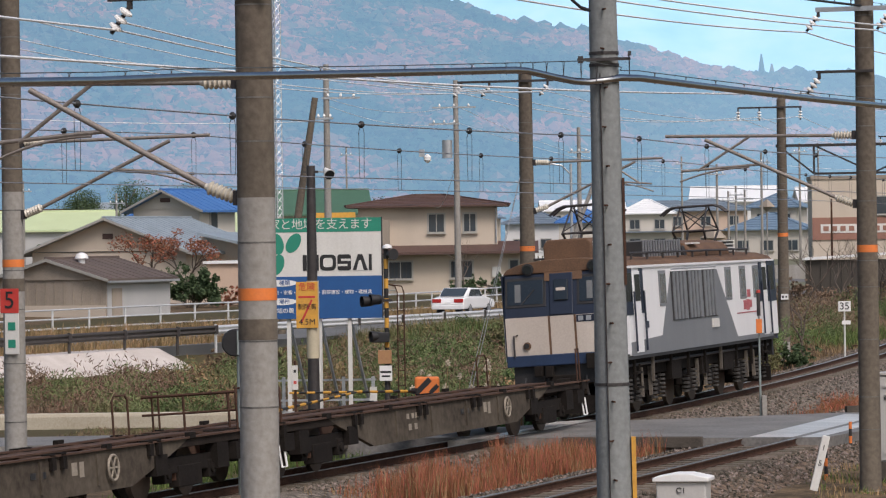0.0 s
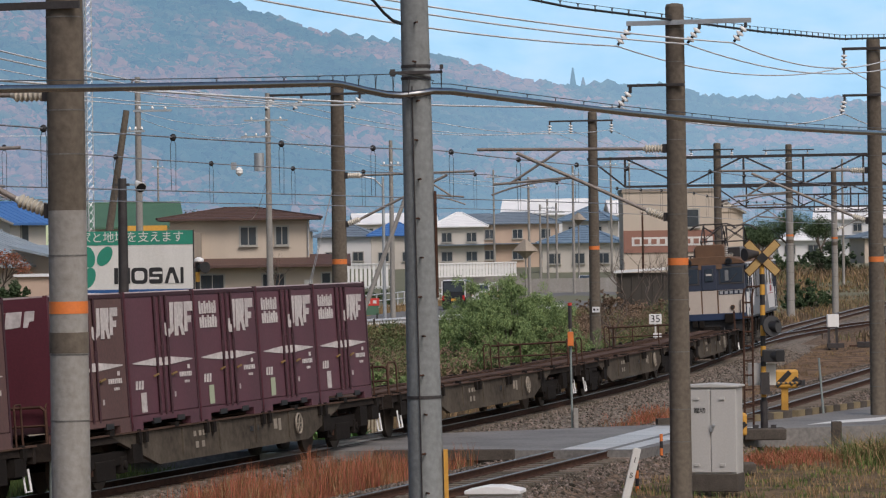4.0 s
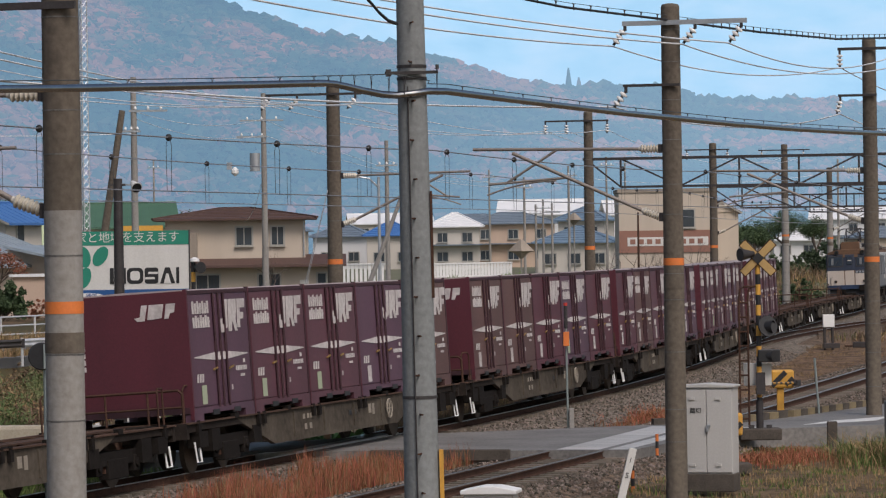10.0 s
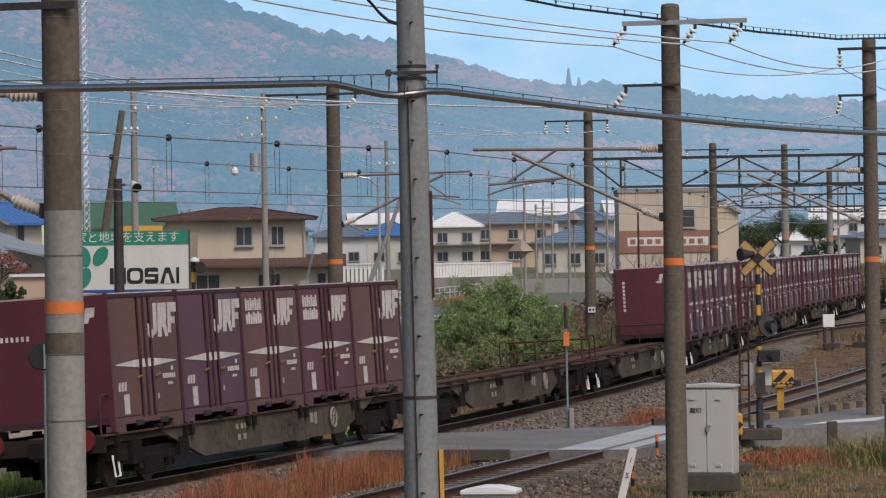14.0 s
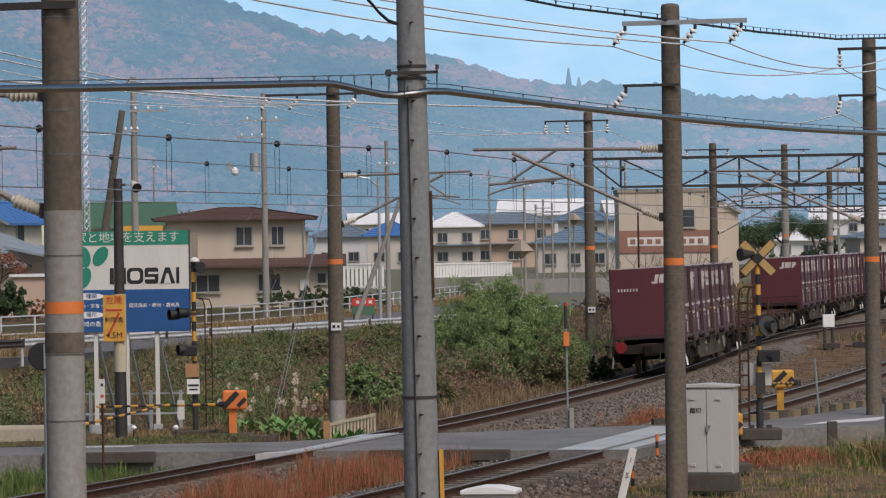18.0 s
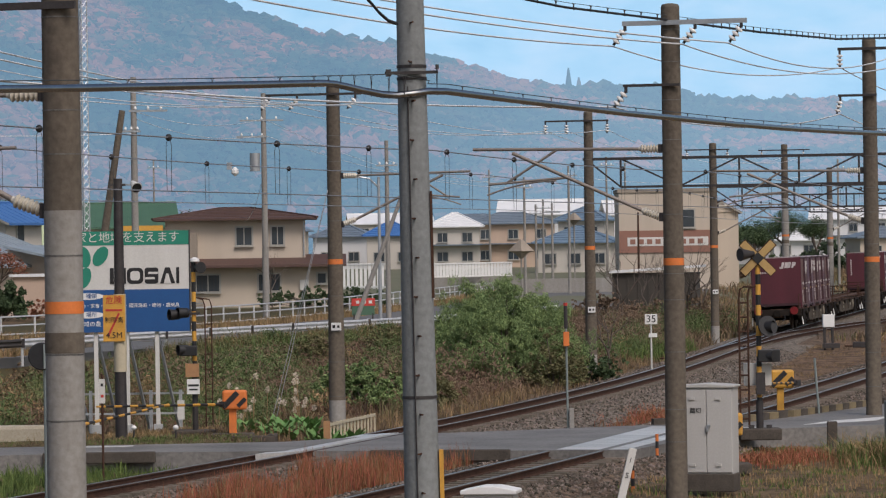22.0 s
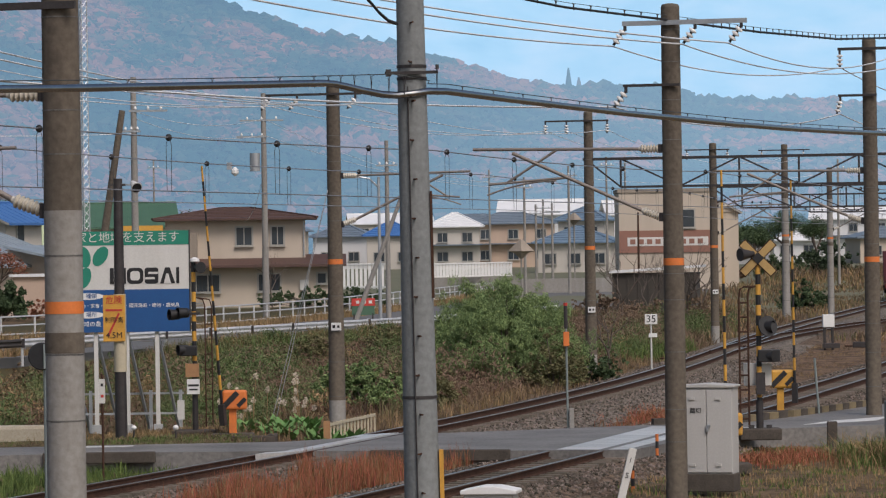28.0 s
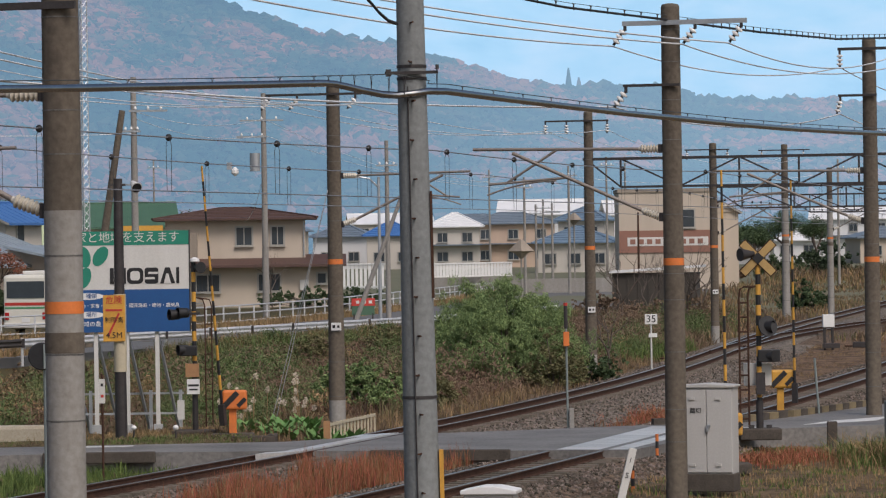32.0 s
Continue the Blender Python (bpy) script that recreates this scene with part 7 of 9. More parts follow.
    row = [(1.5, 470, 6.0, 5.7, "wall_cream", "roof_white", "x"), (8.5, 482, 10.4, 6.0, "wall_pink", "roof_slate", "x"), (16.6, 444, 5.3, 6.3, "wall_cream", "roof_blue_grey", "x"), (14.0, 520, 12, 7.4, "wall_white", "roof_white", "x"), (26.0, 520, 8, 7.2, "wall_white", "roof_white", "x"),
           (-6.5, 480, 6, 4.6, "wall_cream", "roof_blue", "x"), (-12.5, 492, 7, 4.5, "wall_white", "roof_slate", "x"), (24.5, 430, 9.0, 3.4, "wall_grey", "roof_slate", "x"), (15.1, 425, 8.1, 3.6, "wall_cream", "roof_blue_grey", "x"),
           (36.5, 480, 8, 3.2, "wall_grey", "roof_slate", "x"), (46, 500, 6, 3.0, "wall_white", "roof_white", "x"), (54, 470, 8, 3.4, "wall_tan", "roof_slate", "x"), (-22, 480, 9, 5.4, "wall_tan", "roof_slate", "x"), (-48, 480, 9, 6.0, "wall_white", "roof_slate", "x"), (-62, 470, 9, 6.0, "wall_cream", "roof_grey", "x"), (-76, 480, 10, 5.6, "wall_white", "roof_brown", "x"),
           (60, 560, 12, 6, "wall_white", "roof_white", "x"), (4, 560, 12, 6, "wall_white", "roof_slate", "x"), (-8, 580, 12, 6.4, "wall_cream", "roof_white", "x"), (33, 600, 14, 7, "wall_white", "roof_white", "x")]
    for x, y, w, hh, wm, rm, ax in row:
        hh *= 0.9
        lab = {"roof_white": "pale metal", "roof_slate": "dark slate", "roof_blue": "blue", "roof_grey": "blue-grey", "roof_brown": "brown", "roof_blue_grey": "blue-grey tiled"}[rm]
        h = house(x, y, w, 7.5, hh, wm, "far %s house with a %s roof" % ({"wall_white": "white", "wall_cream": "cream", "wall_pink": "pinkish", "wall_tan": "tan", "wall_grey": "grey", "wall_brown": "brown"}[wm], lab), rng.uniform(-12, 12))
        rise = rng.uniform(1.3, 1.9)
        if rm in ("roof_slate", "roof_blue_grey") or w == 6.0:
            hip_roof(h, w, 7.5, hh + 0.05, rise, 0.6, M[rm])
        else:
            gable_roof(h, w, 7.5, hh, rise, 0.5, M[rm], ax, ribs=8)
        if hh > 5:
            part("mid_roof", Build().box((0, -4.1, 2.9), (w + 0.6, 1.2, 0.14)), M["roof_slate"], h)
        n = 3 if w > 8 else 2
        for i in range(n):
            xx = -w / 2 + w * (i + 0.5) / n
            if hh > 5:
                add_window(h, xx, -3.76, hh - 1.3, 1.2, 1.1)
            add_window(h, xx, -3.76, 1.5, 1.3, 1.1)


M["wall_dark"] = mat("dark_shed_inside", (0.075, 0.065, 0.055), (0.045, 0.04, 0.034), 0.9, scale=1.2, bump=0.2, streak=True)
M["brick_red"] = mat("faded_red_paint", (0.30, 0.15, 0.11), (0.24, 0.125, 0.095), 0.8, scale=0.8, bump=0.1)
town()


def slat_fence(x0, y0, x1, y1, h, label, z=None):
    t = thing("slat_fence", label, "fence", None, "white fences")
    z = ROAD_Z if z is None else z
    a, b = Vector((x0, y0, z)), Vector((x1, y1, z))
    n = int((b - a).length / 0.42)
    d = (b - a) / n
    for i in range(n):
        p = a + d * (i + 0.5)
        part("slat", Build().box((p.x, p.y, z + h / 2), (0.24, 0.05, h)), M["white"], t)
    for k in (0.08, 0.96):
        part("fence_rail", Build().beam(a + Vector((0, -0.05, h * k)), b + Vector((0, -0.05, h * k)), 0.07, 0.12), M["white"], t)


slat_fence(-0.9, 326, 6.0, 334, 1.25, "white slatted fence round a car park", 1.62)
slat_fence(-12.0, 330, -4.6, 326, 2.2, "pale slatted fence behind the tan house", 0.75)
solid("fence_plinth", Build().box((2.5, 331.0, 1.1), (7.4, 0.4, 1.1)), M["concrete"], "low concrete plinth below a white fence", "wall", kind="structure")
solid("retaining_wall", Build().box((9.5, 318, 0.9), (9.0, 0.5, 1.2)), M["concrete"], "low concrete wall beside the far road", "wall", kind="structure")
u_, x_, y_, th_ = road_edge(30.0, 2.0)
pr = thing("pipe_railing", "grey pipe railing at the far bend of the road", "railing")
for z in (0.35, 0.7, 1.05):
    part("rail_pipe", Build().tube([(x_[i], y_[i], 0.3 + z) for i in range(96, 128, 2)], 0.045, 6), M["steel"], pr)
for i in range(96, 128, 2):
    part("post", Build().cyl((x_[i], y_[i], 0.2), (x_[i], y_[i], 1.4), 0.05, 0.05, 6), M["steel"], pr)


# ---------------------------------------------------------------- poles of the town
def town_pole(x, y, h, r=0.15, lean=0.0, arms=(), kit=False, label="slim grey utility pole among the houses", lamp=False, material="concrete"):
    t = thing("utility_pole", label, "utility pole", pose(x, y, -0.1 + town_rise(y), 0, lean, 0), "town poles")
    part("pole_shaft", Build().cyl((0, 0, -0.3), (0, 0, h), r, r * 0.65, 12), M[material], t, smooth=True)
    for z, a, b in arms:
        arm = part("cross_arm", Build().box(((a + b) / 2, -0.1, z), (b - a, 0.08, 0.09)), M["steel"], t)
        for i in range(3):
            xx = a + (b - a) * (i + 0.5) / 3
            part("pin_insulator", Build().lathe((xx, -0.1, z + 0.05), [(0.03, 0), (0.07, 0.05), (0.03, 0.16)], 8), M["white"], arm)
    if kit:
        part("transformer", Build().cyl((-0.5, -0.1, h - 4.3), (-0.5, -0.1, h - 3.3), 0.28, 0.28, 12), M["steel"], t, "grey pole transformer", smooth=True)
        part("cable_joint", Build().lathe((-1.6, -0.2, h - 4.3), [(0.05, -0.25), (0.2, -0.1), (0.2, 0.1), (0.05, 0.25)], 8), M["white"], t)
        part("fuse", Build().box((-1.9, -0.2, h - 4.0), (0.3, 0.2, 0.4)), M["steel"], t)
    if lamp:
        part("lamp_arm", Build().tube([(0, 0, h - 0.6), (-0.5, -0.1, h - 0.1), (-1.1, -0.2, h)], 0.05), M["steel"], t)
        part("lamp_head", Build().box((-1.35, -0.22, h), (0.6, 0.25, 0.14)), M["steel"], t, "street lamp head")
    return t


town_pole(-13.6, 170, 12.1, 0.19, 0, [(10.6, -0.2, 1.5), (9.7, -0.5, 0.3)], label="tall utility pole with cross arms behind the billboard")
town_pole(-14.9, 160, 10.4, 0.2, 9.0, label="leaning pole braced against a utility pole", material="concrete_brown")
town_pole(-9.8, 212, 13.0, 0.2, 0, [(11.5, -1.3, 1.1), (10.6, -1.5, 0.2)], kit=True, label="utility pole with transformer beside the tan house")
town_pole(-3.5, 212, 8.3, 0.11, 0, lamp=True, label="street lamp on a bent steel pole", material="steel")
town_pole(-4.9, 205, 8.2, 0.15, 21, label="stay pole leaning beside the road")
town_pole(-3.1, 216, 10.4, 0.16, 0, [(9.0, -0.6, 0.6)], label="utility pole with insulators beside the road")
for x, y, h in ((6.4, 300, 9.5), (8.0, 330, 7.5), (8.9, 340, 8.0), (9.4, 330, 7.6), (10.2, 310, 10.5), (15.4, 360, 12.0), (4.9, 400, 11.5), (34.0, 330, 11.0), (42, 380, 10.0), (-48, 300, 9.0), (-42, 310, 8.0), (-30, 400, 13), (20, 420, 13)):
    town_pole(x, y, h, 0.13, 0, [(h - 0.8, -0.7, 0.7)])
town_pole(14.5, 285, 6.6, 0.1, 0, label="rusty post beside a shed", material="rust")


def lattice_tower(x, y, h, w):
    t = thing("lattice_tower", "slim grey lattice radio tower", "lattice tower", pose(x, y, 0, 0, 0, 20))
    for i in range(3):
        a = i * 2.0944
        part("tower_leg", Build().cyl((w * math.cos(a), w * math.sin(a), 0), (w * math.cos(a), w * math.sin(a), h), 0.035, 0.035, 5), M["steel"], t)
    b = Build()
    z = 0.0
    while z < h:
        for i in range(3):
            a, c = i * 2.0944, (i + 1) * 2.0944
            b.tube([(w * math.cos(a), w * math.sin(a), z), (w * math.cos(c), w * math.sin(c), z + 0.5)], 0.018, 4)
        z += 0.5
    part("tower_lacing", b, M["steel"], t)


lattice_tower(-22.3, 240, 27, 0.28)
for a, b, s in (((-13.6, 170, 10.5), (-9.8, 212, 11.5), 0.5), ((-13.6, 170, 10.2), (-9.8, 212, 10.6), 0.5), ((-9.8, 212, 11.5), (4.9, 400, 11.0), 1.2), ((-9.8, 212, 10.6), (6.4, 300, 8.8), 0.8), ((-9.8, 212, 8.5), (-13.5, 262, 6.2), 0.6), ((-13.6, 170, 9.5), (-40, 150, 11), 0.7), ((-3.1, 216, 9.2), (10.2, 310, 9.8), 0.9), ((10.2, 310, 9.8), (34, 330, 10.2), 0.8)):
    wire(sag_points(a, b, s), 0.014, M["wire_pale"], "thin service wire between the town's poles", "service_wire", "service wires")


# ---------------------------------------------------------------- vehicles on the upper road
M["car_white"] = mat("white_car_paint", (0.78, 0.78, 0.78), (0.74, 0.74, 0.74), 0.2, scale=2, bump=0.0)
M["car_black"] = mat("black_car_paint", (0.03, 0.032, 0.037), (0.022, 0.024, 0.028), 0.2, scale=2, bump=0.0)
M["tyre"] = mat("tyre_rubber", (0.025, 0.025, 0.025), (0.018, 0.018, 0.018), 0.8, scale=8, bump=0.05)
M["hub"] = mat("wheel_hub", (0.45, 0.46, 0.48), (0.36, 0.37, 0.39), 0.35, 0.7, scale=5, bump=0.02)
M["bus_cream"] = mat("bus_cream", (0.74, 0.72, 0.64), (0.68, 0.66, 0.58), 0.35, scale=1.5, bump=0.02)
M["bus_green"] = mat("bus_green", (0.10, 0.32, 0.16), (0.09, 0.28, 0.14), 0.4, scale=2, bump=0.02)


def wheels(t, xs, ys, r):
    for sx in (-1, 1):
        for y in ys:
            w = part("wheel", Build().cyl((sx * xs - 0.1, y, r), (sx * xs + 0.1, y, r), r, r, 18), M["tyre"], t, smooth=True)
            part("rim", Build().cyl((sx * (xs + 0.105) - 0.01, y, r), (sx * (xs + 0.105) + 0.01, y, r), r * 0.62, r * 0.62, 14), M["hub"], w)


def sedan(label):
    """Length along y, rear at -y."""
    t = thing("car", label, "car", None, "moving cars")
    low = [(-2.25, 0.35), (2.25, 0.35), (2.3, 0.6), (2.15, 0.78), (1.1, 0.92), (-1.6, 0.98), (-2.2, 0.9), (-2.3, 0.6)]
    part("body", Build().prism(low, -0.84, 0.84, axis='x'), M["car_white"], t, bevel=0.07)
    cab = [(-1.75, 0.93), (1.0, 0.9), (0.35, 1.36), (-1.0, 1.40)]
    part("cabin", Build().prism(cab, -0.72, 0.72, axis='x'), M["car_white"], t, bevel=0.08)
    part("rear_window", Build().prism([(-1.70, 1.0), (-1.60, 1.0), (-1.06, 1.36), (-1.10, 1.375)], -0.62, 0.62, axis='x'), M["pane"], t)
    for sx in (-1, 1):
        part("side_window", Build().prism([(-1.25, 0.98), (0.72, 0.96), (0.28, 1.30), (-0.9, 1.33)], sx * 0.715, sx * 0.735, axis='x'), M["pane"], t)
        part("tail_lamp", Build().box((sx * 0.58, -2.27, 0.78), (0.46, 0.06, 0.18)), M["red_lamp"], t, "red tail lamp")
        part("mirror", Build().box((sx * 0.92, 0.6, 0.98), (0.16, 0.1, 0.1)), M["car_white"], t)
    part("number_plate", Build().box((0, -2.30, 0.62), (0.33, 0.02, 0.16)), M["white"], t)
    part("bumper", Build().box((0, -2.27, 0.45), (1.66, 0.12, 0.2)), M["car_white"], t, bevel=0.03)
    wheels(t, 0.74, (-1.3, 1.35), 0.3)
    return t


def van():
    t = thing("car", "dark kei van with a pale roof", "car", None, "moving cars")
    low = [(-1.68, 0.3), (1.68, 0.3), (1.72, 0.7), (1.5, 1.05), (0.85, 1.78), (-1.5, 1.84), (-1.68, 1.2)]
    part("body", Build().prism(low, -0.74, 0.74, axis='x'), M["car_black"], t, bevel=0.06)
    part("roof", Build().box((0, -0.35, 1.83), (1.34, 2.3, 0.07)), M["car_white"], t, "pale roof", bevel=0.03)
    part("rear_window", Build().box((0, -1.66, 1.4), (1.2, 0.08, 0.55)), M["pane"], t)
    for sx in (-1, 1):
        part("side_window", Build().prism([(-1.4, 1.1), (1.15, 1.1), (0.8, 1.62), (-1.35, 1.66)], sx * 0.735, sx * 0.755, axis='x'), M["pane"], t)
        part("pillar", Build().box((sx * 0.72, -1.64, 1.3), (0.06, 0.1, 1.0)), M["car_white"], t)
        part("tail_lamp", Build().box((sx * 0.64, -1.70, 0.75), (0.14, 0.06, 0.3)), M["red_lamp"], t, "red tail lamp")
        part("mirror", Build().box((sx * 0.84, 1.0, 1.15), (0.16, 0.1, 0.18)), M["car_black"], t)
    part("number_plate", Build().box((0, -1.72, 0.62), (0.33, 0.02, 0.16)), M["yellow"], t)
    wheels(t, 0.64, (-1.1, 1.15), 0.28)
    return t


def bus():
    t = thing("bus", "cream bus with green and red stripes", "bus")
    part("body", Build().box((0, 0, 1.62), (2.3, 9.0, 2.55)), M["bus_cream"], t, bevel=0.14)
    part("air_conditioner", Build().box((0, -1.5, 2.98), (1.6, 2.6, 0.22)), M["offwhite"], t, bevel=0.05)
    for sx in (-1, 1):
        part("green_stripe", Build().box((sx * 1.152, 0.2, 1.42), (0.012, 8.5, 0.10)), M["bus_green"], t)
        part("red_stripe", Build().box((sx * 1.152, -1.2, 1.28), (0.012, 6.0, 0.13)).prism([(1.6, 0.6), (2.2, 0.6), (3.0, 1.35), (2.4, 1.35)], sx * 1.146, sx * 1.158, axis='x'), M["red"], t)
        for i in range(6):
            part("side_window", Build().box((sx * 1.15, -3.5 + 1.28 * i, 2.12), (0.03, 1.16, 0.85)), M["pane"], t, "sliding side window")
        part("door", Build().box((sx * 1.152, 3.95, 1.55), (0.03, 0.75, 2.1)), M["pane"], t, "glazed folding door")
        part("tail_lamp", Build().box((sx * 0.95, -4.51, 0.95), (0.2, 0.04, 0.34)), M["red_lamp"], t, "red tail lamp")
        part("mirror", Build().box((sx * 1.3, 4.55, 2.1), (0.14, 0.1, 0.34)), M["black"], t)
    part("rear_window", Build().box((0, -4.5, 2.2), (1.9, 0.05, 0.8)), M["pane"], t)
    part("rear_stripe", Build().box((0, -4.506, 1.52), (2.1, 0.02, 0.14)), M["red"], t)
    part("rear_stripe_green", Build().box((0, -4.506, 1.34), (2.1, 0.02, 0.08)), M["bus_green"], t)
    part("windscreen", Build().box((0, 4.5, 2.0), (2.0, 0.05, 1.2)), M["pane"], t)
    part("destination_box", Build().box((0, 4.5, 2.75), (1.5, 0.06, 0.3)), M["black"], t)
    part("number_plate", Build().box((0, -4.52, 0.75), (0.4, 0.02, 0.2)), M["white"], t)
    part("bumper", Build().box((0, -4.48, 0.5), (2.2, 0.14, 0.24)), M["offwhite"], t, bevel=0.03)
    wheels(t, 1.02, (-2.6, 2.4), 0.45)
    return t


CAR_A, CAR_B, VAN, BUS = sedan("white saloon car on the upper road"), sedan("white saloon car far along the road"), van(), bus()


# ---------------------------------------------------------------- plants
def leafmat(name, c1, c2, spread=0.35):
    m = mat(name, c1, c2, 0.8, scale=0.9, bump=0.0, island=spread)
    m.node_tree.nodes["Principled BSDF"].inputs["Specular IOR Level"].default_value = 0.2
    return m


M["dry_red"] = leafmat("red_dry_grass", (0.36, 0.155, 0.08), (0.22, 0.085, 0.045), 0.5)
M["dry_tan"] = leafmat("tan_dry_grass", (0.33, 0.24, 0.12), (0.22, 0.15, 0.08))
M["dry_brown"] = leafmat("brown_brush", (0.19, 0.14, 0.09), (0.12, 0.085, 0.055))
M["green_grass"] = leafmat("green_grass", (0.12, 0.17, 0.05), (0.08, 0.12, 0.035))
M["olive"] = leafmat("olive_brush", (0.185, 0.175, 0.085), (0.115, 0.11, 0.055), 0.25)
M["leaf_deep_far"] = leafmat("garden_leaf", (0.075, 0.105, 0.06), (0.04, 0.06, 0.035), 0.3)
M["leaf_bush"] = leafmat("bamboo_leaf", (0.245, 0.335, 0.135), (0.13, 0.19, 0.08), 0.3)
M["leaf_dark"] = leafmat("dark_leaf", (0.085, 0.125, 0.06), (0.05, 0.08, 0.04))
M["leaf_red"] = leafmat("rusty_leaf", (0.30, 0.12, 0.07), (0.22, 0.10, 0.06))
M["cabbage"] = leafmat("vegetable_leaf", (0.17, 0.31, 0.10), (0.08, 0.17, 0.06), 0.4)
M["plume"] = leafmat("pale_plume", (0.66, 0.58, 0.47), (0.50, 0.43, 0.34), 0.2)
M["bark"] = mat("grey_bark", (0.13, 0.105, 0.085), (0.075, 0.06, 0.05), 0.9, scale=4, bump=0.4)


def blades(b, rng, p, h, n, spread, width, lean=0.35, curl=0.3, bits=2):
    """A tuft: n thin bent blades from one place."""
    for i in range(n):
        a = rng.random() * 6.2832
        r = spread * rng.random() ** 0.5
        x, y = p[0] + r * math.cos(a), p[1] + r * math.sin(a)
        hh = h * rng.uniform(0.55, 1.1)
        d = rng.random() * 6.2832
        l = lean * rng.random() * hh
        dx, dy = math.cos(d) * l, math.sin(d) * l
        w = width * rng.uniform(0.6, 1.3)
        f = rng.random() * 6.2832
        wx, wy = math.cos(f) * w, math.sin(f) * w
        z = p[2] - 0.03
        k = 0.55
        pts = [(x - wx, y - wy, z), (x + wx, y + wy, z), (x + dx * k * 0.5 + wx * 0.8, y + dy * k * 0.5 + wy * 0.8, z + hh * k), (x + dx * k * 0.5 - wx * 0.8, y + dy * k * 0.5 - wy * 0.8, z + hh * k), (x + dx * (1 + curl), y + dy * (1 + curl), z + hh)]
        b.add(pts, [(0, 1, 2, 3), (3, 2, 4)])


def leaves(b, rng, c, r, n, size, flat=0.7, slim=0.42, rise=0.0):
    """n small leaves in an uneven ball round c."""
    for i in range(n):
        v = Vector((rng.gauss(0, 1), rng.gauss(0, 1), rng.gauss(0, 1))).normalized()
        k = r * (0.45 + 0.6 * rng.random())
        p = Vector(c) + Vector((v.x * k, v.y * k, v.z * k * flat))
        s = size * rng.uniform(0.6, 1.4)
        u = Vector((rng.gauss(0, 1), rng.gauss(0, 1), rng.gauss(0, 0.6) + rise)).normalized()
        w = u.cross(Vector((rng.gauss(0, 1), rng.gauss(0, 1), rng.gauss(0, 1)))).normalized()
        b.add([p - u * s, p + w * s * slim, p + u * s, p - w * s * slim], [(0, 1, 2, 3)])


def scatter(name, label, material, seed, n, place, h, per, spread, width, lean=0.35, category="grass"):
    rng = random.Random(seed)
    b = Build()
    for i in range(n):
        q = place(rng)
        if q is None:
            continue
        x, y, s = q
        blades(b, rng, (x, y, ground_z(x, y)), h * s, per, spread, width, lean)
    me = bpy.data.meshes.new(name)
    me.from_pydata(b.v, [], b.f)
    me.materials.append(material)
    return tagged(new(name, me), label, category, "", "stuff")


def off_road(x, y):
    """True where neither rails nor the crossing road lie."""
    far = float(np.interp(x, [q[0] for q in ROAD_FAR], [q[1] for q in ROAD_FAR]))
    near = float(np.interp(x, [q[0] for q in ROAD_NEAR], [q[1] for q in ROAD_NEAR]))
    if near - 0.25 < y < far + 0.25:
        return False
    return abs(MAIN.offset(x, y)) > 1.9 and abs(SIDE.offset(x, y)) > 1.9


def between_tracks(rng):
    s = rng.uniform(-16, -1.5)
    m = MAIN.stand(s, rng.uniform(1.7, 4.6)).translation
    if not off_road(m.x, m.y):
        return None
    k = 0.55 + 0.75 * max(0, noise.noise(Vector((m.x * 0.9, m.y * 0.5, 2))) + 0.25)
    return m.x, m.y, k


scatter("dry_red_grass", "tall rust-red dry grass between the tracks", M["dry_red"], 1, 430, between_tracks, 0.78, 18, 0.16, 0.008, 0.24)
scatter("dry_tan_grass", "tan dry grass between the tracks", M["dry_tan"], 2, 210, between_tracks, 0.65, 12, 0.16, 0.009, 0.3)


def bank(rng):
    y = rng.uniform(92, 205)
    i = int(np.argmin(abs(MAIN.y - y)))
    c = crest(y)
    o = rng.uniform(3.6 if y > 104 else 7, c - (1.0 if y > 152 else 3.6))
    x = MAIN.x[i] - o / math.cos(MAIN.th[i])
    if x < -0.19 * y or not off_road(x, y) or (-9.8 < x < -4.2 and 90 < y < 98):
        return None
    if y < 94.5 and x < -8.5:
        return None
    return x, y, o / c


def patch(scale, lo, hi, seed):
    def go(rng):
        q = bank(rng)
        if q is None:
            return None
        n = noise.noise(Vector((q[0] * scale, q[1] * scale * 0.5, seed)))
        if not lo < n < hi:
            return None
        return q[0], q[1], (0.6 + 0.7 * rng.random()) * (1.0 - 0.62 * smooth((q[2] - 0.5) / 0.4))
    return go


scatter("brown_brush", "brown withered brush on the bank", M["dry_brown"], 3, 2600, patch(0.21, -1.0, 0.02, 21.0), 0.62, 9, 0.30, 0.016, 0.6, "brush")
scatter("olive_brush", "olive green brush on the bank", M["olive"], 4, 1500, patch(0.21, 0.0, 0.25, 21.0), 0.6, 9, 0.30, 0.02, 0.7, "brush")
scatter("green_bank_grass", "green grass patches on the bank", M["green_grass"], 5, 2200, patch(0.21, 0.1, 1.0, 21.0), 0.42, 9, 0.3, 0.016, 0.6)
scatter("tan_bank_grass", "straw-coloured grass along the bank", M["dry_tan"], 6, 1500, patch(0.3, 0.12, 1.0, 12.0), 0.5, 8, 0.25, 0.012, 0.4)


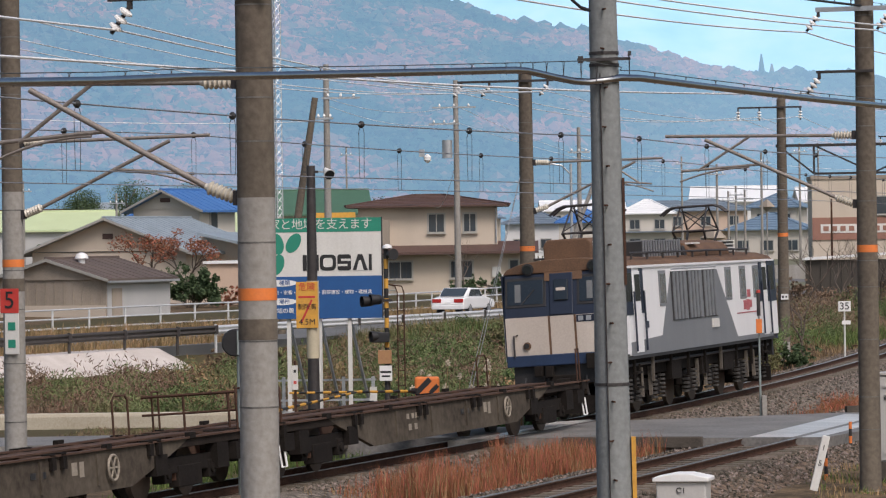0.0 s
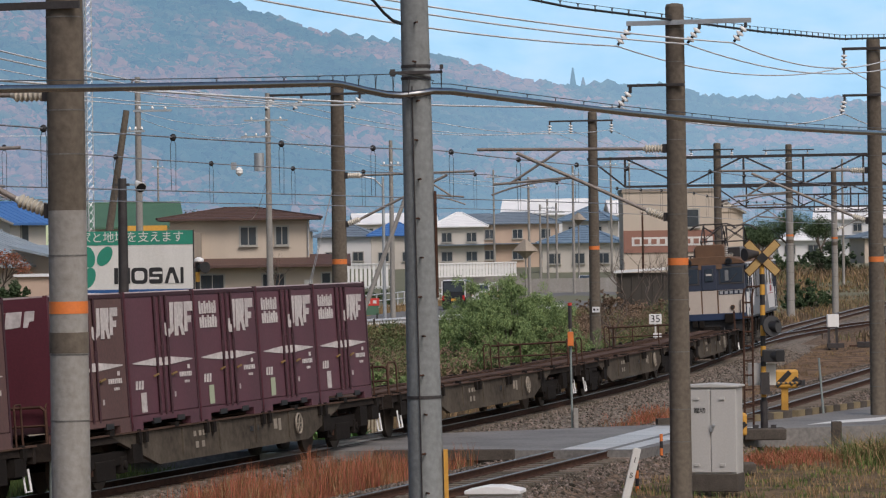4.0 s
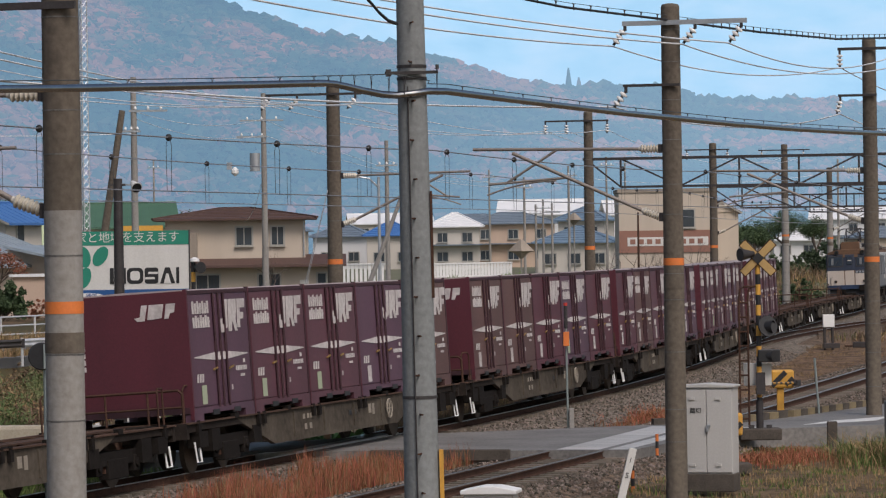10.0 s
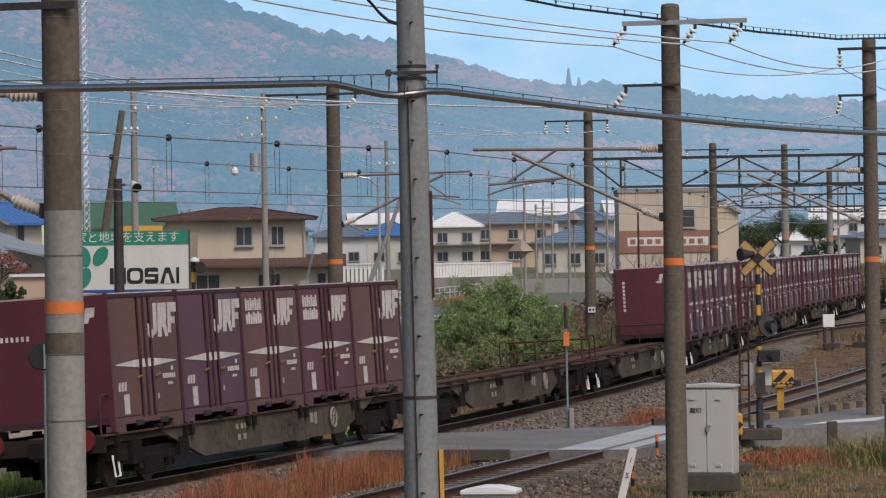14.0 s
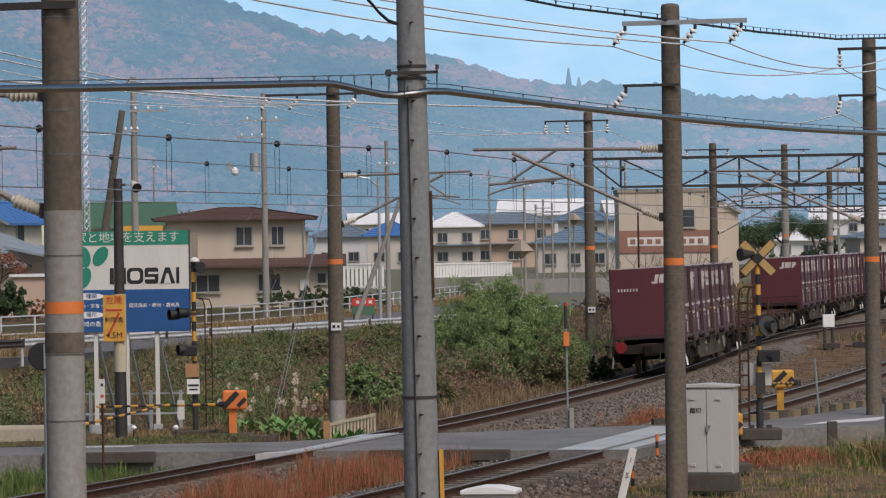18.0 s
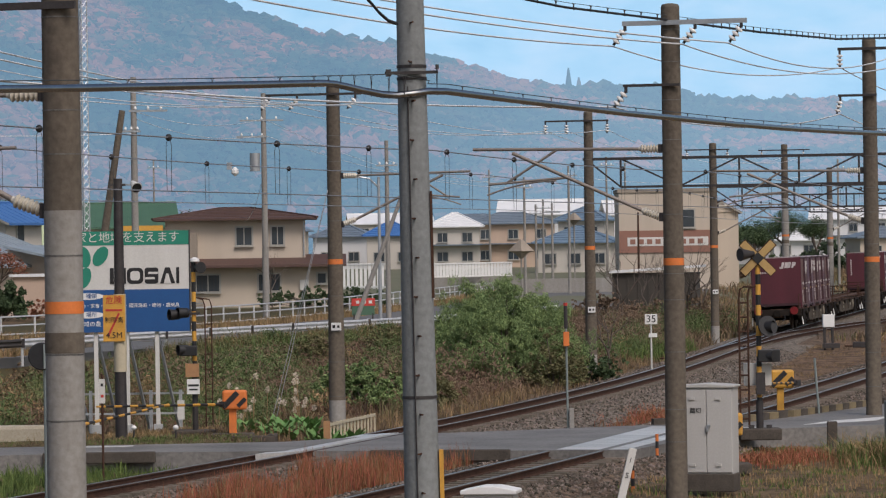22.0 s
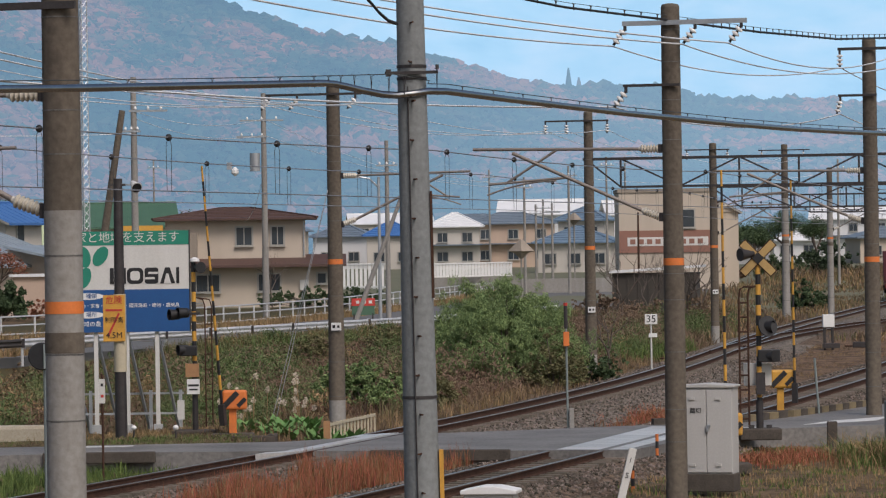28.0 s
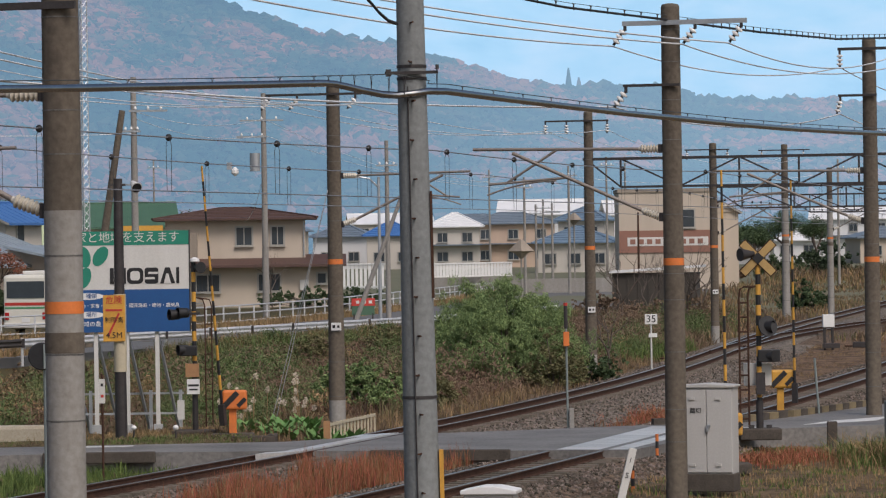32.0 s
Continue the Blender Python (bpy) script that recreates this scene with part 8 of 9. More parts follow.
def brush(name, label, material, seed, n, place, size=0.045, per=80, r=0.5):
    """Low leafy mounds."""
    rng = random.Random(seed)
    b = Build()
    for i in range(n):
        q = place(rng)
        if q is None:
            continue
        x, y, s = q
        rr = r * s * rng.uniform(0.7, 1.4)
        leaves(b, rng, (x, y, ground_z(x, y) + rr * 0.45), rr, int(per * (0.6 + s)), size * 1.7, 0.8, 0.17, 0.9)
    me = bpy.data.meshes.new(name)
    me.from_pydata(b.v, [], b.f)
    me.materials.append(material)
    return tagged(new(name, me), label, "brush", "", "stuff")


M["leaf_green"] = leafmat("undergrowth_leaf", (0.185, 0.215, 0.09), (0.11, 0.14, 0.06), 0.25)
M["leaf_brown"] = leafmat("withered_leaf", (0.25, 0.175, 0.12), (0.13, 0.09, 0.063), 0.25)
M["leaf_deep"] = leafmat("deep_green_leaf", (0.115, 0.16, 0.06), (0.062, 0.09, 0.036), 0.25)
M["leaf_rust"] = leafmat("rusty_brown_leaf", (0.20, 0.115, 0.08), (0.105, 0.06, 0.043), 0.25)
for k, (nm, lab, key, lo, hi, n, size, per, r) in enumerate((
        ("withered_mounds", "withered brown undergrowth on the bank", "leaf_brown", -1.0, -0.06, 2200, 0.038, 90, 0.5), ("rusty_mounds", "rust-brown bare undergrowth on the bank", "leaf_rust", -0.16, 0.06, 2600, 0.04, 70, 0.5),
        ("olive_mounds", "olive undergrowth on the bank", "olive", 0.02, 0.2, 2200, 0.045, 70, 0.55), ("green_mounds", "green undergrowth on the bank", "leaf_green", 0.15, 0.36, 2000, 0.045, 80, 0.6), ("deep_mounds", "dark green shrubs on the bank", "leaf_deep", 0.28, 1.0, 1400, 0.05, 110, 0.7),
        ("brown_shrubs", "rounded withered shrubs on the bank", "leaf_brown", -1.0, -0.1, 260, 0.05, 420, 1.1), ("straw_clumps", "pale straw clumps on the bank", "dry_tan", -0.04, 0.03, 160, 0.05, 260, 0.7), ("green_shrubs", "rounded green shrubs on the bank", "leaf_green", 0.12, 0.3, 220, 0.05, 420, 1.1), ("dark_shrubs", "rounded dark green shrubs on the bank", "leaf_deep", 0.2, 1.0, 240, 0.05, 420, 1.1))):
    brush(nm, lab, M[key], 120 + k, n, patch(0.21, lo, hi, 21.0), size, per, r)


def below_rail(rng):
    u, x, y, th = RAILSIDE
    i = rng.randrange(94, 165)
    d = rng.uniform(0.2, 2.0)
    return x[i] + d * math.cos(th[i]), y[i] - d * math.sin(th[i]), (0.75 + 0.5 * rng.random()) * (0.6 + 0.7 * abs(noise.noise(Vector((x[i] * 0.4, y[i] * 0.4, 9)))))


RAILSIDE = road_edge(0.0, 1.0)
scatter("guard_rail_grass", "tall olive grass below the guard rail", M["olive"], 87, 900, below_rail, 0.72, 12, 0.3, 0.02, 0.5)
scatter("guard_rail_straw", "tall straw below the guard rail", M["dry_tan"], 88, 420, below_rail, 0.72, 10, 0.3, 0.018, 0.5)
scatter("guard_rail_green", "green grass below the guard rail", M["green_grass"], 89, 500, below_rail, 0.6, 12, 0.3, 0.02, 0.5)


def verge(rng):
    u, x, y, th = VERGE
    i = rng.randrange(95, 250)
    return x[i] + rng.gauss(0, 0.3), y[i] + rng.gauss(0, 0.3), 0.7 + 0.5 * rng.random()


VERGE = road_edge(13.9, 1.0)
scatter("road_verge_grass", "straw-coloured grass along the upper road", M["dry_tan"], 84, 1500, verge, 0.5, 8, 0.4, 0.02, 0.6)


def trackside(rng):
    s = rng.uniform(8, 95)
    m = MAIN.stand(s, -rng.uniform(2.3, 5.0)).translation
    return (m.x, m.y, 0.4 + 0.8 * rng.random()) if off_road(m.x, m.y) else None


scatter("trackside_weeds", "brown weeds along the edge of the ballast", M["dry_brown"], 7, 1300, trackside, 0.35, 8, 0.25, 0.012, 0.6, "weeds")
scatter("trackside_tan_weeds", "tan weeds along the edge of the ballast", M["dry_tan"], 17, 700, trackside, 0.4, 8, 0.2, 0.01, 0.4, "weeds")


def left_verge(rng):
    x, y = rng.uniform(-9.5, -4.0), rng.uniform(66, 82)
    if not off_road(x, y) or MAIN.offset(x, y) > -2.2:
        return None
    return x, y, 0.5 + 0.8 * rng.random()


def right_verge(rng):
    x, y = rng.uniform(3.2, 13), rng.uniform(66, 90)
    if not off_road(x, y) or SIDE.offset(x, y) < 2.2:
        return None
    return x, y, 0.3 + 0.5 * rng.random() 


scatter("left_verge_grass", "green grass on the verge by the crossing", M["green_grass"], 8, 900, left_verge, 0.3, 10, 0.2, 0.012, 0.5)
scatter("right_verge_grass", "short green grass near the cabinet", M["green_grass"], 9, 700, right_verge, 0.22, 10, 0.22, 0.01, 0.6)
scatter("right_verge_straw", "orange-tan straw on the verge", M["dry_tan"], 10, 1100, right_verge, 0.26, 10, 0.22, 0.009, 0.6)


def spots(cx, cy, rx, ry):
    def go(rng):
        x, y = cx + rng.gauss(0, rx), cy + rng.gauss(0, ry)
        return (x, y, 0.6 + 0.6 * rng.random()) if off_road(x, y) else None
    return go


scatter("rusty_straw", "rust-coloured straw in front of the crossing signal", M["dry_red"], 11, 160, spots(7.2, 82.5, 0.7, 1.2), 0.3, 14, 0.2, 0.008, 0.7)
scatter("tall_verge_tuft", "tall yellow-green tuft by the road", M["green_grass"], 12, 60, spots(9.3, 81.0, 0.5, 0.9), 0.6, 14, 0.3, 0.01, 1.1)
scatter("tall_straw_tuft", "tall straw tuft by the road", M["dry_tan"], 13, 60, spots(9.3, 81.0, 0.55, 0.9), 0.65, 16, 0.3, 0.01, 1.2)
scatter("rusty_weeds", "rusty low weeds between the tracks", M["dry_red"], 14, 160, spots(5.3, 104.0, 0.6, 3.0), 0.25, 10, 0.25, 0.01, 0.8, "weeds")
scatter("front_weeds", "dry weeds at the billboard's feet", M["dry_tan"], 15, 260, spots(-7.2, 93.5, 1.3, 1.0), 0.2, 10, 0.25, 0.01, 0.6, "weeds")
scatter("front_green_weeds", "green weeds at the billboard's feet", M["green_grass"], 16, 220, spots(-7.0, 89.5, 1.3, 1.0), 0.14, 10, 0.25, 0.012, 0.6, "weeds")


def plumes():
    """Pampas plumes on thin stalks."""
    rng = random.Random(31)
    for i in range(26):
        x, y = rng.uniform(-5.7, -3.3), rng.uniform(95.5, 100)
        z = ground_z(x, y)
        h = 0.45 + 0.9 * rng.random() ** 1.5
        l = rng.uniform(-0.12, 0.12)
        t = thing("pampas_plume", "pale feathery plume on a thin stalk", "plant", Matrix.Translation((x, y, z)), "pampas plumes")
        part("stalk", Build().tube([(0, 0, -0.05), (l * 0.4, 0, h * 0.6), (l, 0, h)], 0.008, 4), M["dry_tan"], t)
        b = Build()
        for k in range(70):
            u = rng.random()
            f = 0.032 * math.sin(math.pi * (0.15 + 0.75 * u))
            p = Vector((l + rng.gauss(0, f), rng.gauss(0, f), h - 0.05 + 0.15 * u))
            d = Vector((rng.gauss(0, 0.02), rng.gauss(0, 0.02), 0.03))
            w = Vector((0.012, 0, 0))
            b.add([p - w, p + w, p + d], [(0, 1, 2)])
        tagged(part("plume", b, M["plume"], t), kind="stuff")


plumes()


def vegetables():
    rng = random.Random(33)
    for i in range(95):
        x = rng.uniform(-5.0, -2.2)
        y = 91.9 + 3.6 * rng.random()
        t = thing("cabbage_plant", "dark green leafy vegetable in the plot", "vegetable", Matrix.Translation((x, y, ground_z(x, y))), "vegetable plot")
        for k in range(5):
            a, e = rng.random() * 6.28, rng.uniform(0.3, 1.0)
            L, w = rng.uniform(0.26, 0.52), rng.uniform(0.06, 0.11)
            d = Vector((math.cos(a) * math.cos(e), math.sin(a) * math.cos(e), math.sin(e)))
            s = Vector((-math.sin(a), math.cos(a), 0)) * w
            b = Build().add([d * 0.03 - s * 0.3, d * 0.03 + s * 0.3, d * L * 0.6 + s, d * L - Vector((0, 0, 0.04)), d * L * 0.6 - s], [(0, 1, 2, 3, 4)])
            part("leaf", b, M["cabbage"], t)


vegetables()


def bush(x, y, w, h, seed, n, leaf, label, name="shrub", size=0.07, clumps=60, d=None, slim=0.42, rise=0.0):
    """Many-stemmed bush: stems, and leaf clumps in an uneven outline."""
    rng = random.Random(seed)
    d = d or w * 0.7
    z = ground_z(x, y)
    t = thing(name, label, "shrub", Matrix.Translation((x, y, z)), "shrubs")
    st = Build()
    cr = Build()
    for i in range(clumps):
        a = rng.random() * 6.2832
        r = rng.random() ** 0.5
        top = h * (1 - 0.55 * r * r) * rng.uniform(0.65, 1.08)
        cx, cy = w / 2 * r * math.cos(a), d / 2 * r * math.sin(a)
        cz = top * rng.uniform(0.25, 1.0)
        if i % 2 == 0:
            st.tube([(cx * 0.2, cy * 0.2, -0.1), (cx * 0.6, cy * 0.6, cz * 0.6), (cx, cy, cz)], 0.02, 4)
        leaves(cr, rng, (cx, cy, cz), rng.uniform(0.22, 0.5) * h / 3.5, n, size, 0.7, slim, rise)
        for k in range(3):
            leaves(cr, rng, (cx + rng.gauss(0, 0.3), cy + rng.gauss(0, 0.3), min(cz + rng.uniform(0, 0.5), h * 1.05)), 0.16 * h / 3.5, n // 7, size, 1.2, slim, rise)
    tagged(part("stem_cluster", st, M["bark"], t), kind="stuff")
    me = bpy.data.meshes.new("crown")
    me.from_pydata(cr.v, [], cr.f)
    me.materials.append(leaf)
    part("crown", me, None, t)
    return t


bush(2.1, 128, 4.9, 3.7, 41, 620, M["leaf_bush"], "large feathery green bamboo-like bush beside the track", clumps=170, size=0.055, d=4.0, slim=0.2, rise=1.1)
bush(0.7, 132, 3.4, 3.5, 42, 520, M["leaf_bush"], "tall feathery green bush behind the track", clumps=90, size=0.055, slim=0.2, rise=1.1)
bush(3.6, 126, 2.0, 1.9, 43, 130, M["olive"], "olive bush at the foot of the bank", clumps=40, size=0.05)
bush(-2.2, 109, 3.2, 1.5, 44, 260, M["leaf_bush"], "low green bush on the bank", clumps=50, size=0.05)
bush(-0.9, 112, 2.4, 1.4, 45, 160, M["olive"], "low olive bush on the bank", clumps=50, size=0.05)
bush(-5.2, 148, 2.6, 1.25, 46, 100, M["olive"], "low bush below the guard rail", clumps=50, size=0.06)
bush(-1.9, 160, 2.8, 1.3, 47, 100, M["olive"], "low bush below the guard rail", clumps=50)
bush(-12.5, 128, 4.0, 1.0, 48, 100, M["dry_brown"], "withered bush below the guard rail", clumps=50)
bush(5.1, 131, 1.4, 1.3, 50, 90, M["leaf_dark"], "round dark bush beside a mast", clumps=24)
bush(-26.0, 224, 3.2, 2.8, 51, 100, M["leaf_dark"], "dark green garden bush beside the shed", clumps=50, size=0.11)
bush(24.4, 262, 3.0, 2.0, 52, 90, M["leaf_dark"], "dark bush beside the far track", clumps=40, size=0.11)
bush(31.0, 352, 5.0, 2.6, 59, 160, M["leaf_dark"], "dark hedge bush in the far field", clumps=50, size=0.12)
bush(37.0, 372, 6.0, 3.2, 60, 160, M["leaf_deep_far"], "dark green garden bush in the far field", clumps=50, size=0.13)
bush(25.0, 345, 4.0, 1.8, 61, 160, M["leaf_brown"], "brown bush beside the far road", clumps=40, size=0.12)
bush(-22.5, 226, 4.0, 1.2, 53, 90, M["leaf_red"], "rust-brown hedge by the pink block", clumps=36, size=0.1)
bush(-20.0, 226, 4.0, 1.0, 54, 90, M["leaf_red"], "rust-brown hedge by the pink block", clumps=36, size=0.1)
bush(-8.0, 258, 9.0, 1.4, 55, 100, M["leaf_dark"], "dark clipped hedge before the tan house", clumps=70, size=0.11)


def tree(x, y, h, seed, label, leaf=None, n=0, spread=0.5, r=0.12, levels=4, crown=0.0, z=None):
    """Tapered trunk, forking limbs, and leaves where it has them."""
    rng = random.Random(seed)
    t = thing("tree", label, "tree", Matrix.Translation((x, y, ground_z(x, y) if z is None else z)), "trees")
    wood, cr = Build(), Build()
    limbs = []

    def grow(p, d, L, rr, lev):
        q = p + d * L
        mid = p.lerp(q, 0.5) + Vector((rng.gauss(0, 0.04), rng.gauss(0, 0.04), 0)) * L
        (wood if lev == 0 else limbs[-1]).tube([p, mid, q], rr, 6 if lev < 2 else 4)
        if lev >= levels - 1 and leaf is not None:
            leaves(cr, rng, q, crown, n, 0.09)
        if lev < levels:
            for i in range(3 if lev < 2 else 2):
                nd = (d + Vector((rng.gauss(0, spread), rng.gauss(0, spread), rng.uniform(-0.1, 0.35)))).normalized()
                if lev == 0:
                    limbs.append(Build())
                grow(q, nd, L * rng.uniform(0.6, 0.85), rr * 0.62, lev + 1)
    grow(Vector((0, 0, -0.2)), Vector((rng.gauss(0, 0.06), 0, 1)).normalized(), h * 0.32, r, 0)
    part("trunk", wood, M["bark"], t)
    for b in limbs:
        part("limb", b, M["bark"], t)
    if leaf is not None:
        me = bpy.data.meshes.new("crown")
        me.from_pydata(cr.v, [], cr.f)
        me.materials.append(leaf)
        part("crown", me, None, t)
    return t


tree(6.0, 139, 3.0, 61, "small bare tree beside a mast", spread=0.6, r=0.05, levels=5)
tree(12.6, 200, 4.6, 62, "bare tree by the shed", spread=0.55, r=0.07, levels=5)
tree(11.0, 206, 4.2, 63, "bare twiggy tree by the shed", spread=0.6, r=0.065, levels=5)
tree(-11.5, 258, 4.2, 64, "bare tree before the tan house", spread=0.5, r=0.055, levels=5)
tree(-29.4, 232, 5.2, 65, "thin tree with few rust-red leaves", M["leaf_red"], 26, 0.5, 0.09, 4, 0.4)
tree(-27.6, 234, 4.8, 66, "thin tree with few rust-red leaves", M["leaf_red"], 20, 0.55, 0.09, 4, 0.4)
for i, (x, y, h, m) in enumerate(((-53, 372, 9.5, "leaf_dark"), (-47, 360, 9.5, "leaf_dark"), (-42, 365, 9.5, "leaf_dark"), (-37, 360, 8.0, "leaf_dark"), (-31, 362, 7.0, "leaf_dark"), (-35, 290, 3.4, "leaf_dark"), (-45, 300, 4.0, "leaf_dark"), (37, 460, 6, "leaf_dark"), (33, 440, 5, "leaf_dark"), (30, 420, 6.5, "leaf_dark"), (40, 446, 7, "leaf_dark"), (45, 462, 6.0, "leaf_dark"), (34.5, 425, 5.5, "leaf_dark"), (-25.5, 370, 8, "leaf_dark"))):
    tree(x, y, h, 70 + i, "dark green evergreen tree among the houses", M[m], 300, 0.45, 0.2, 3, h * 0.17, ROAD_Z + town_rise(y))

scatter("far_bank_grass", "bright green grass mound beside the far track", M["green_grass"], 18, 500, spots(8.3, 168, 1.0, 7.0), 0.7, 10, 0.4, 0.022, 0.7)
scatter("far_bank_straw", "brown straw beside the far track", M["dry_brown"], 19, 500, spots(9.6, 178, 1.3, 9.0), 0.7, 10, 0.4, 0.022, 0.7)
scatter("crossing_verge", "trampled brown grass beside the crossing road", M["dry_brown"], 20, 700, lambda rng: (lambda x, y: (x, y, 0.5 + 0.6 * rng.random()) if off_road(x, y) and MAIN.offset(x, y) < -2.2 else None)(rng.uniform(-13, -4.5), rng.uniform(85.5, 92)), 0.14, 10, 0.3, 0.012, 0.8)
scatter("crossing_verge_green", "short olive grass beside the crossing road", M["olive"], 22, 700, lambda rng: (lambda x, y: (x, y, 0.5 + 0.6 * rng.random()) if off_road(x, y) and MAIN.offset(x, y) < -2.2 else None)(rng.uniform(-13, -4.5), rng.uniform(85.5, 92)), 0.14, 10, 0.3, 0.012, 0.8)
bush(10.2, 196, 2.4, 1.7, 56, 90, M["leaf_brown"], "brown bare bush beside the dark shed", clumps=40, size=0.08)
bush(13.6, 205, 2.6, 2.2, 57, 90, M["dry_brown"], "twiggy brown bush beside the dark shed", clumps=40, size=0.08)
bush(8.6, 208, 2.4, 1.5, 58, 90, M["leaf_brown"], "withered bush at the road's end", clumps=40, size=0.08)
tree(9.4, 204, 4.6, 91, "bare twiggy tree beside the dark shed", spread=0.6, r=0.065, levels=5)
tree(14.3, 212, 4.8, 92, "bare twiggy tree behind the dark shed", spread=0.55, r=0.07, levels=5)


def behind_dark_rail(rng):
    u, x, y, th = RAILSIDE
    i = rng.randrange(66, 98)
    d = rng.uniform(0.9, 2.2)
    return x[i] - d * math.cos(th[i]), y[i] + d * math.sin(th[i]), 0.7 + 0.5 * rng.random()


scatter("shoulder_straw", "short straw on the road's shoulder", M["dry_tan"], 23, 500, behind_dark_rail, 0.5, 10, 0.3, 0.018, 0.6)


def far_field(rng):
    y = rng.uniform(175, 330)
    x = rng.uniform(4, 46)
    if abs(MAIN.offset(x, y)) < 2.2 or abs(SIDE.offset(x, y)) < 2.4 or abs(BRANCH.offset(x, y)) < 2.0:
        return None
    o = road_gap(x, y)
    return (x, y, 0.5 + 0.9 * max(0.0, noise.noise(Vector((x * 0.2, y * 0.1, 3))) + 0.4)) if o else None


def road_gap(x, y):
    """True on the railway's side of the upper road."""
    return x > float(np.interp(y, [q[1] for q in EDGE], [q[0] for q in EDGE])) + 0.8


scatter("far_straw", "straw-coloured rough grass beside the far tracks", M["dry_tan"], 24, 1500, far_field, 0.55, 9, 0.6, 0.03, 0.7)
scatter("far_brown_brush", "brown rough brush beside the far tracks", M["dry_brown"], 25, 1700, far_field, 0.6, 9, 0.6, 0.035, 0.7)
scatter("far_olive_grass", "olive rough grass beside the far tracks", M["olive"], 26, 700, far_field, 0.5, 9, 0.6, 0.035, 0.7)


def far_meadow(rng):
    y = rng.uniform(325, 450)
    x = rng.uniform(14, 62)
    return (x, y, 0.5 + 1.1 * max(0.0, noise.noise(Vector((x * 0.15, y * 0.05, 6))) + 0.35)) if road_gap(x, y) and abs(MAIN.offset(x, y)) > 2.5 and abs(SIDE.offset(x, y)) > 2.5 else None


scatter("meadow_straw", "brown straw in the fields beyond the junction", M["dry_tan"], 34, 1300, far_meadow, 1.0, 9, 0.9, 0.05, 0.7)
scatter("meadow_brush", "dark brown brush in the fields beyond the junction", M["dry_brown"], 35, 1300, far_meadow, 1.2, 9, 0.9, 0.06, 0.7, "brush")
scatter("meadow_grass", "olive grass in the fields beyond the junction", M["olive"], 36, 800, far_meadow, 0.9, 9, 0.9, 0.05, 0.7)


def between_far(rng):
    s = rng.uniform(12, 95)
    m = MAIN.stand(s, rng.uniform(2.2, 14)).translation
    if SIDE.offset(m.x, m.y) > -2.2 or abs(BRANCH.offset(m.x, m.y)) < 1.6 or not off_road(m.x, m.y):
        return None
    return m.x, m.y, 0.4 + 0.9 * max(0.0, noise.noise(Vector((m.x * 0.5, m.y * 0.3, 8))) + 0.3)


scatter("cinder_weeds", "brown low weeds on the cinder between the tracks", M["dry_brown"], 27, 1500, between_far, 0.16, 9, 0.3, 0.014, 0.9, "weeds")
scatter("cinder_straw", "tan low weeds on the cinder between the tracks", M["dry_tan"], 28, 900, between_far, 0.14, 9, 0.3, 0.012, 0.9, "weeds")


# ---------------------------------------------------------------- small things by the track
def disc_signal():
    t = thing("disc_signal", "black round signal disc on a grey-green pole", "signal", pose(-6.85, 66.0, -0.3, 0, 0, 0))
    part("pole", Build().cyl((0, 0, -0.2), (0, 0, 3.05), 0.05, 0.045, 12), M["pole_green"], t, smooth=True)
    part("disc", Build().lathe((-0.06, -0.05, 2.84), [(0.22, -0.03), (0.24, 0), (0.22, 0.03)], 24, m=Euler((radians(90), 0, 0)).to_matrix()), M["black"], t, "round black disc")
    part("disc_mount", Build().box((0.02, -0.1, 2.84), (0.09, 0.06, 0.42)), M["pole_green"], t)


M["pole_green"] = mat("grey_green_pole", (0.24, 0.28, 0.27), (0.18, 0.21, 0.205), 0.6, scale=4, bump=0.05)
disc_signal()


def speed_sign():
    t = thing("speed_sign", "white speed board with black figures on a post", "sign", pose(7.35, 136.5, -0.4, 0, 0, 0))
    part("post", Build().cyl((0, 0, -0.2), (0, 0, 2.2), 0.035, 0.03, 8), M["offwhite"], t)
    part("board", Build().box((0, -0.05, 2.02), (0.44, 0.03, 0.36)), M["white"], t, bevel=0.01)
    words("figures", "35", 0.36, M["black"], t, pose(0, -0.07, 2.02, 90, 0, 0))
    part("lower_plate", Build().box((0.06, -0.05, 1.45), (0.3, 0.03, 0.14)), M["white"], t)


speed_sign()


def marker_post():
    t = thing("marker_post", "thin grey post with an orange box and red top", "post", pose(2.95, 92.5, -0.45, 0, -0.4, 0))
    part("post", Build().cyl((0, 0, 0), (0, 0, 3.35), 0.028, 0.024, 8), M["pole_green"], t)
    part("dark_sleeve", Build().cyl((0, 0, 2.75), (0, 0, 3.3), 0.045, 0.045, 8), M["steel_dark"], t)
    part("red_cap", Build().cyl((0, 0, 3.3), (0, 0, 3.37), 0.05, 0.05, 8), M["red"], t, "red cap")
    part("orange_box", Build().box((0, -0.05, 2.5), (0.14, 0.12, 0.34)), M["orange"], t, "small orange box", bevel=0.01)
    part("stake", Build().box((0.09, -0.08, 0.36), (0.11, 0.11, 0.95)), M["concrete"], t, "pale concrete stake", bevel=0.01)


marker_post()


